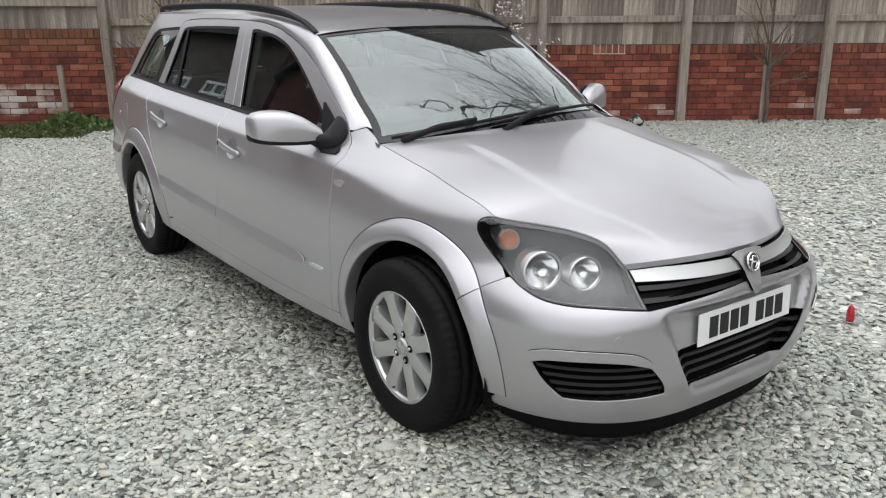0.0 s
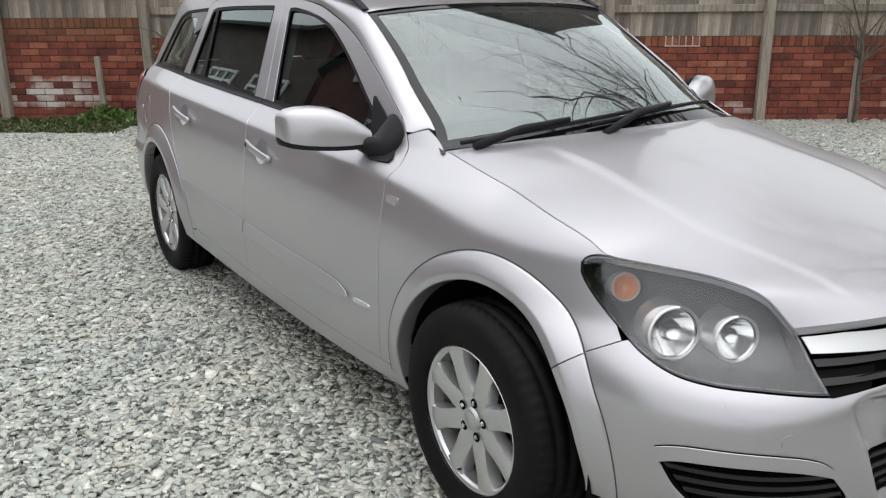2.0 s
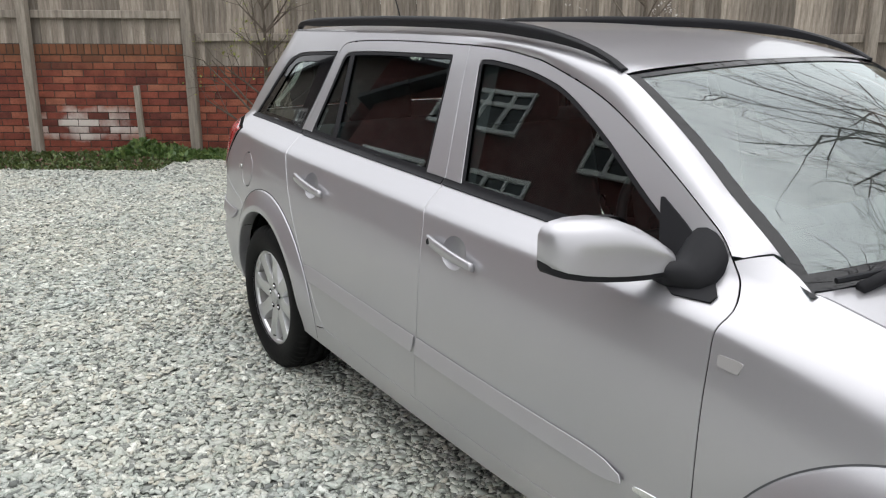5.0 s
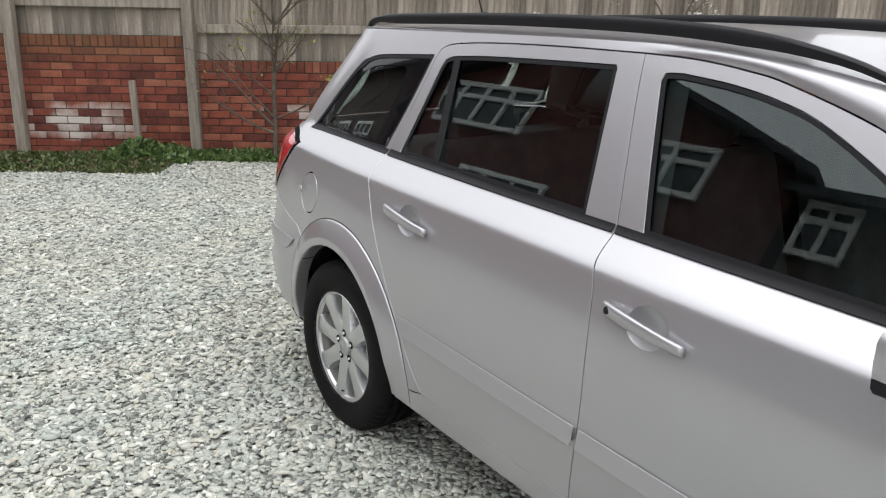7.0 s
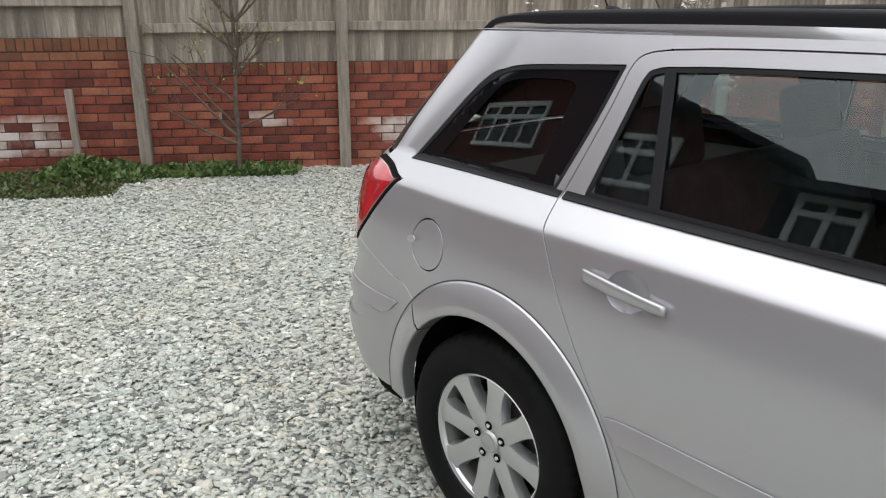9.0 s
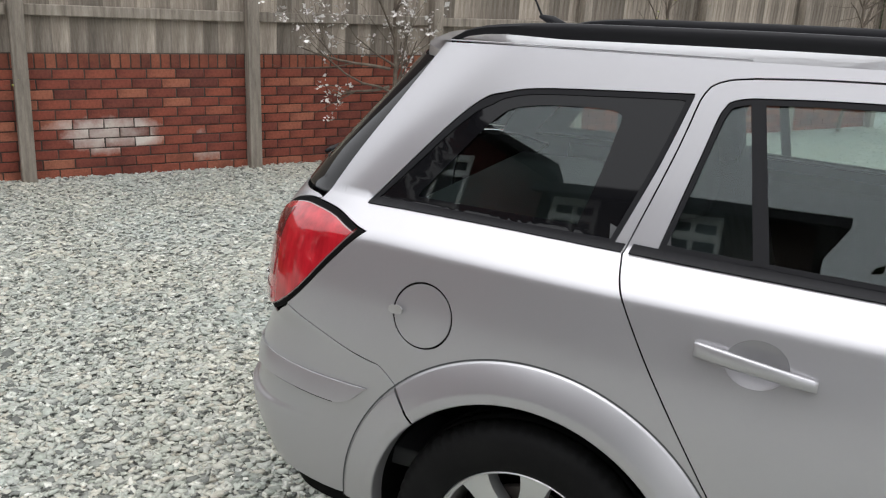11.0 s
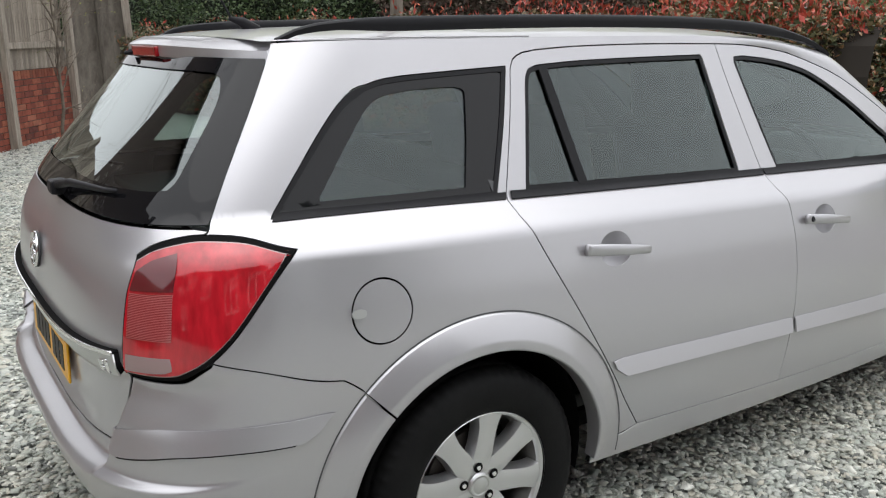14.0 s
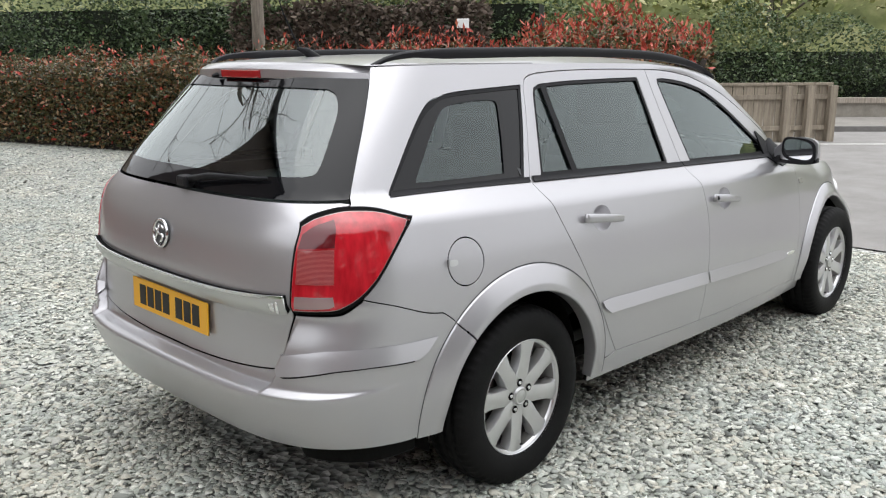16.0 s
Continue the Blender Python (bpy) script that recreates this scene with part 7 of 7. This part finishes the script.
# board gate-fence by the hedge's end
GATEWOOD = earthy("gate_timber", ((0.25, (0.20, 0.165, 0.125)), (0.7, (0.37, 0.32, 0.25))), 4.0, 45.0, 0.9, 0.4, "object", 0.2, (6, 6, 0.6))
gate = thing("board_fence", "low weathered timber board fence with thick posts by the road", "fence")
ga, gb = Vector((9.3, 4.9, 0)), Vector((11.9, 3.2, 0))
gd = (gb - ga).normalized()
g_turn = Matrix.Rotation(math.atan2(gd.y, gd.x), 4, "Z")
GL = (gb - ga).length
for i in range(15):
    o = part("board", box_bm(-0.095, -0.010, 0.02, 0.095, 0.010, 0.98, 0.002, 1), GATEWOOD, gate)
    o.matrix_basis = Matrix.Translation(ga + gd * ((i + 0.5) * GL / 15)) @ g_turn @ pose(0, 0, 0, 0, 0, random.Random(i).uniform(-2, 2))
for z in (0.25, 0.78):
    o = part("rail", box_bm(0, -0.055, z - 0.04, GL, -0.012, z + 0.04, 0.004, 1), GATEWOOD, gate)
    o.matrix_basis = Matrix.Translation(ga) @ g_turn
o = part("cap_rail", box_bm(-0.03, -0.05, 0.975, GL + 0.03, 0.05, 1.02, 0.004, 1), GATEWOOD, gate)
o.matrix_basis = Matrix.Translation(ga) @ g_turn
for x in (GL * 0.72, GL * 0.86, GL):
    o = part("post", box_bm(-0.07, -0.14, -0.05, 0.07, -0.03, 0.97, 0.006, 1), GATEWOOD, gate)
    o.matrix_basis = Matrix.Translation(ga + gd * x) @ g_turn
# pole in the hedge
pole = mesh_ob("utility_pole", *tube([(4.96, 10.19, -0.1), (4.96, 10.19, 4.0), (4.96, 10.19, 8.0)], [0.11, 0.10, 0.085], 14), POST, None, smooth=True)
tagged(pole, "plain grey timber pole standing in the hedge", "pole")
# small sign and an old gateway in the bank
BROWN = leaf_stuff("bare_hedge", ((0.0, (0.06, 0.042, 0.032)), (0.6, (0.12, 0.088, 0.068)), (1.0, (0.17, 0.135, 0.10))), 0.8)
r = np.random.default_rng(77)
n = 16000
s_, z_ = r.uniform(0.36, 0.535, n), r.uniform(0, 1, n)
d_ = 0.45 + r.normal(0, 0.10, n)
top_ = 2.45 + 0.08 * np.sin(s_ * 90)
brown = thing("clipped_hedge", "brown leafless clipped hedge along the far side of the road", "hedge")
leaves("foliage", np.stack([fa.x + fd.x * FL * s_ + fn.x * d_, fa.y + fd.y * FL * s_ + fn.y * d_, 0.1 + top_ * z_], 1), 0.11, BROWN, brown, "stuff", seed=78)
sign = part("sign_board", box_bm(-0.12, -0.01, -0.09, 0.12, 0.01, 0.09, 0.004, 1), PLATE_W)
sign.matrix_basis = Matrix.Translation(fa + fd * (FL * 0.52) + fn * 0.75 + Vector((0, 0, 2.1))) @ Matrix.Rotation(math.atan2(fd.y, fd.x), 4, "Z")
tagged(sign, "small white sign on the ivy-covered bank", "sign")

# ---- houses round the yard ----
SLATE = earthy("roof_slate", ((0.3, (0.030, 0.031, 0.036)), (0.7, (0.060, 0.061, 0.068))), 3.0, 50.0, 0.7, 0.3)
HOUSEBRICK = material("house_brick", (0.2, 0.08, 0.06), 0.9)
_b = node(HOUSEBRICK, "ShaderNodeTexBrick", Scale=1.0)
_b.inputs["Brick Width"].default_value, _b.inputs["Row Height"].default_value, _b.inputs["Mortar Size"].default_value = 0.225, 0.075, 0.008
_b.inputs["Color1"].default_value, _b.inputs["Color2"].default_value, _b.inputs["Mortar"].default_value = (0.15, 0.038, 0.034, 1), (0.095, 0.026, 0.025, 1), (0.10, 0.078, 0.070, 1)
join(HOUSEBRICK, coords(HOUSEBRICK), _b.inputs["Vector"])
base_of(HOUSEBRICK, _b.outputs["Color"])
WHITE = material("white_frame", (0.80, 0.80, 0.79), 0.4)
PANE = material("dark_pane", (0.02, 0.024, 0.026), 0.05)


def house(name, at, turn_, length, depth, eaves, ridge, label, windows, gable=()):
    root = thing(name, label, "house")
    m = Matrix.Translation(at) @ pose(0, 0, 0, 0, 0, turn_)
    h, d = length / 2, depth
    vs = [(-h, 0, 0), (h, 0, 0), (h, -d, 0), (-h, -d, 0), (-h, 0, eaves), (h, 0, eaves), (h, -d, eaves), (-h, -d, eaves), (-h, -d / 2, ridge), (h, -d / 2, ridge)]
    o = mesh_ob("wall", vs, [(0, 1, 5, 4), (1, 2, 6, 9, 5), (2, 3, 7, 6), (3, 0, 4, 8, 7)], HOUSEBRICK, root)
    o.matrix_basis = m
    e = 0.35
    s = (ridge - eaves) / (d / 2)
    vs = []
    for up in (0.0, 0.14):
        vs += [(-h - e, e, eaves - e * s + up), (h + e, e, eaves - e * s + up), (h + e, -d / 2, ridge + up), (-h - e, -d / 2, ridge + up), (h + e, -d - e, eaves - e * s + up), (-h - e, -d - e, eaves - e * s + up)]
    o = mesh_ob("roof", vs, [(0, 1, 2, 3), (3, 2, 4, 5), (9, 8, 7, 6), (11, 10, 8, 9), (0, 6, 7, 1), (5, 4, 10, 11), (1, 7, 8, 2), (2, 8, 10, 4), (0, 3, 9, 6), (3, 5, 11, 9)], SLATE, root)
    o.matrix_basis = m
    # windows in the long front, and in the gable end as metres from the front corner
    for face, x, z, w, hh, panes in [(m, *q) for q in windows] + [(m @ pose(h, 0, 0, 0, 0, -90), *q) for q in gable]:
        win = part("window", box_bm(x - w / 2, 0.002, z - hh / 2, x + w / 2, 0.05, z + hh / 2, 0.01, 1), PANE, root)
        win.matrix_basis = face
        for i in range(panes + 1):
            xx = x - w / 2 + w * i / panes
            part("frame", box_bm(xx - 0.045, 0.04, z - hh / 2 - 0.05, xx + 0.045, 0.11, z + hh / 2 + 0.05), WHITE, win)
        for zz in (z - hh / 2, z + hh * 0.18, z + hh / 2):
            part("frame", box_bm(x - w / 2 - 0.05, 0.04, zz - 0.045, x + w / 2 + 0.05, 0.105, zz + 0.045), WHITE, win)
    return root


house("row_house", (-27.6, -8.9, 0), 0, 20.0, 8.0, 7.4, 9.8, "long red brick house row with white windows and slate roof",
      [(x, z, 2.3, 1.2, 3) for x in (-8.0, -4.4, -0.8, 2.8, 6.6) for z in (1.7, 4.9)])
house("gable_house", (-16.9, -14.9, 0), 90, 12.0, 12.0, 5.95, 8.0, "broad red brick house with a gable and white windows", [],
      [(4.3, 6.25, 3.1, 0.95, 4), (9.5, 5.7, 1.5, 0.85, 2), (2.3, 4.2, 2.6, 1.0, 3), (6.2, 4.3, 2.4, 1.0, 3), (9.6, 3.1, 1.6, 1.2, 2), (4.0, 1.6, 2.2, 1.2, 3)])
house("low_house", (-2.5, -9.0, 0), 0, 4.4, 6.0, 5.75, 6.9, "lower red brick house with white windows beside the gable",
      [(-1.65, 5.25, 0.85, 0.75, 2), (0.55, 5.2, 0.9, 0.8, 2), (-1.2, 2.2, 1.3, 1.1, 2), (1.2, 2.2, 1.3, 1.1, 2)])
house("near_house", (-5.41, 4.14, 0), -125.5, 5.0, 6.0, 6.9, 8.5, "tall red brick house close behind the fence", [(-1.1, 1.4, 1.4, 1.2, 2), (1.3, 1.4, 1.4, 1.2, 2)])

# dark conifer beside the low house
conifer = thing("conifer", "dark green ragged conifer beside the low house", "tree", at=(1.1, -10.2, 0))
mesh_ob("trunk", *tube([(0, 0, -0.1), (0, 0, 3.0), (0, 0, 6.2)], [0.16, 0.11, 0.02], 10), BARK, conifer, smooth=True)
g_ = np.random.default_rng(91)
tier = g_.uniform(0.05, 1, 320)
turn_of = g_.uniform(0, 6.283, 320)
pick_ = g_.integers(0, 320, 9000)
far_ = g_.uniform(0.1, 1, 9000) ** 0.6 * (0.25 + 1.9 * (1 - tier[pick_]))
leaves("foliage", np.stack([far_ * np.cos(turn_of[pick_]) + g_.normal(0, 0.07, 9000), far_ * np.sin(turn_of[pick_]) + g_.normal(0, 0.07, 9000), 0.6 + 5.6 * tier[pick_] - 0.28 * far_ + g_.normal(0, 0.05, 9000)], 1), 0.16, IVY, conifer, "stuff", seed=92)

# red lamp glass left standing on the gravel
REDGLASS = material("red_plastic", (0.45, 0.015, 0.03), 0.2, 0.0, 0.5)
v, f = lathe([(0.0, 0.0), (0.020, 0.0), (0.022, 0.006), (0.021, 0.050), (0.015, 0.075), (0.006, 0.092), (0.0, 0.096)], 20)
o = mesh_ob("red_bottle", [(a, c, b) for a, b, c in v], f, REDGLASS, None, "small red plastic bottle standing on the gravel", smooth=True)
o.scale = (0.85, 0.85, 0.85)
o.location = (1.781, 1.418, 0.012)
tagged(o, "small red plastic bottle standing on the gravel", "bottle")

# scrap of black and white plastic at the foot of the wall
bm = bmesh.new()
bmesh.ops.create_icosphere(bm, subdivisions=3, radius=0.10)
r = random.Random(6)
for v in bm.verts:
    k = 1 + 0.35 * math.sin(v.co.x * 40 + 1) * math.cos(v.co.y * 33) + r.uniform(-0.10, 0.10)
    v.co = Vector((v.co.x * k * 1.1, v.co.y * k * 0.8, max(v.co.z * k * 0.75, -0.05)))
SCRAP = earthy("scrap_plastic", ((0.40, (0.012, 0.012, 0.013)), (0.50, (0.015, 0.015, 0.016)), (0.56, (0.62, 0.62, 0.60))), 9.0, 60.0, 0.4, 0.1)
o = part("plastic_scrap", bm, SCRAP)
o.matrix_basis = pose(-3.186, 5.630, 0.055, 0, 0, 30)
tagged(o, "crumpled black and white plastic scrap by the brick wall", "rubbish")
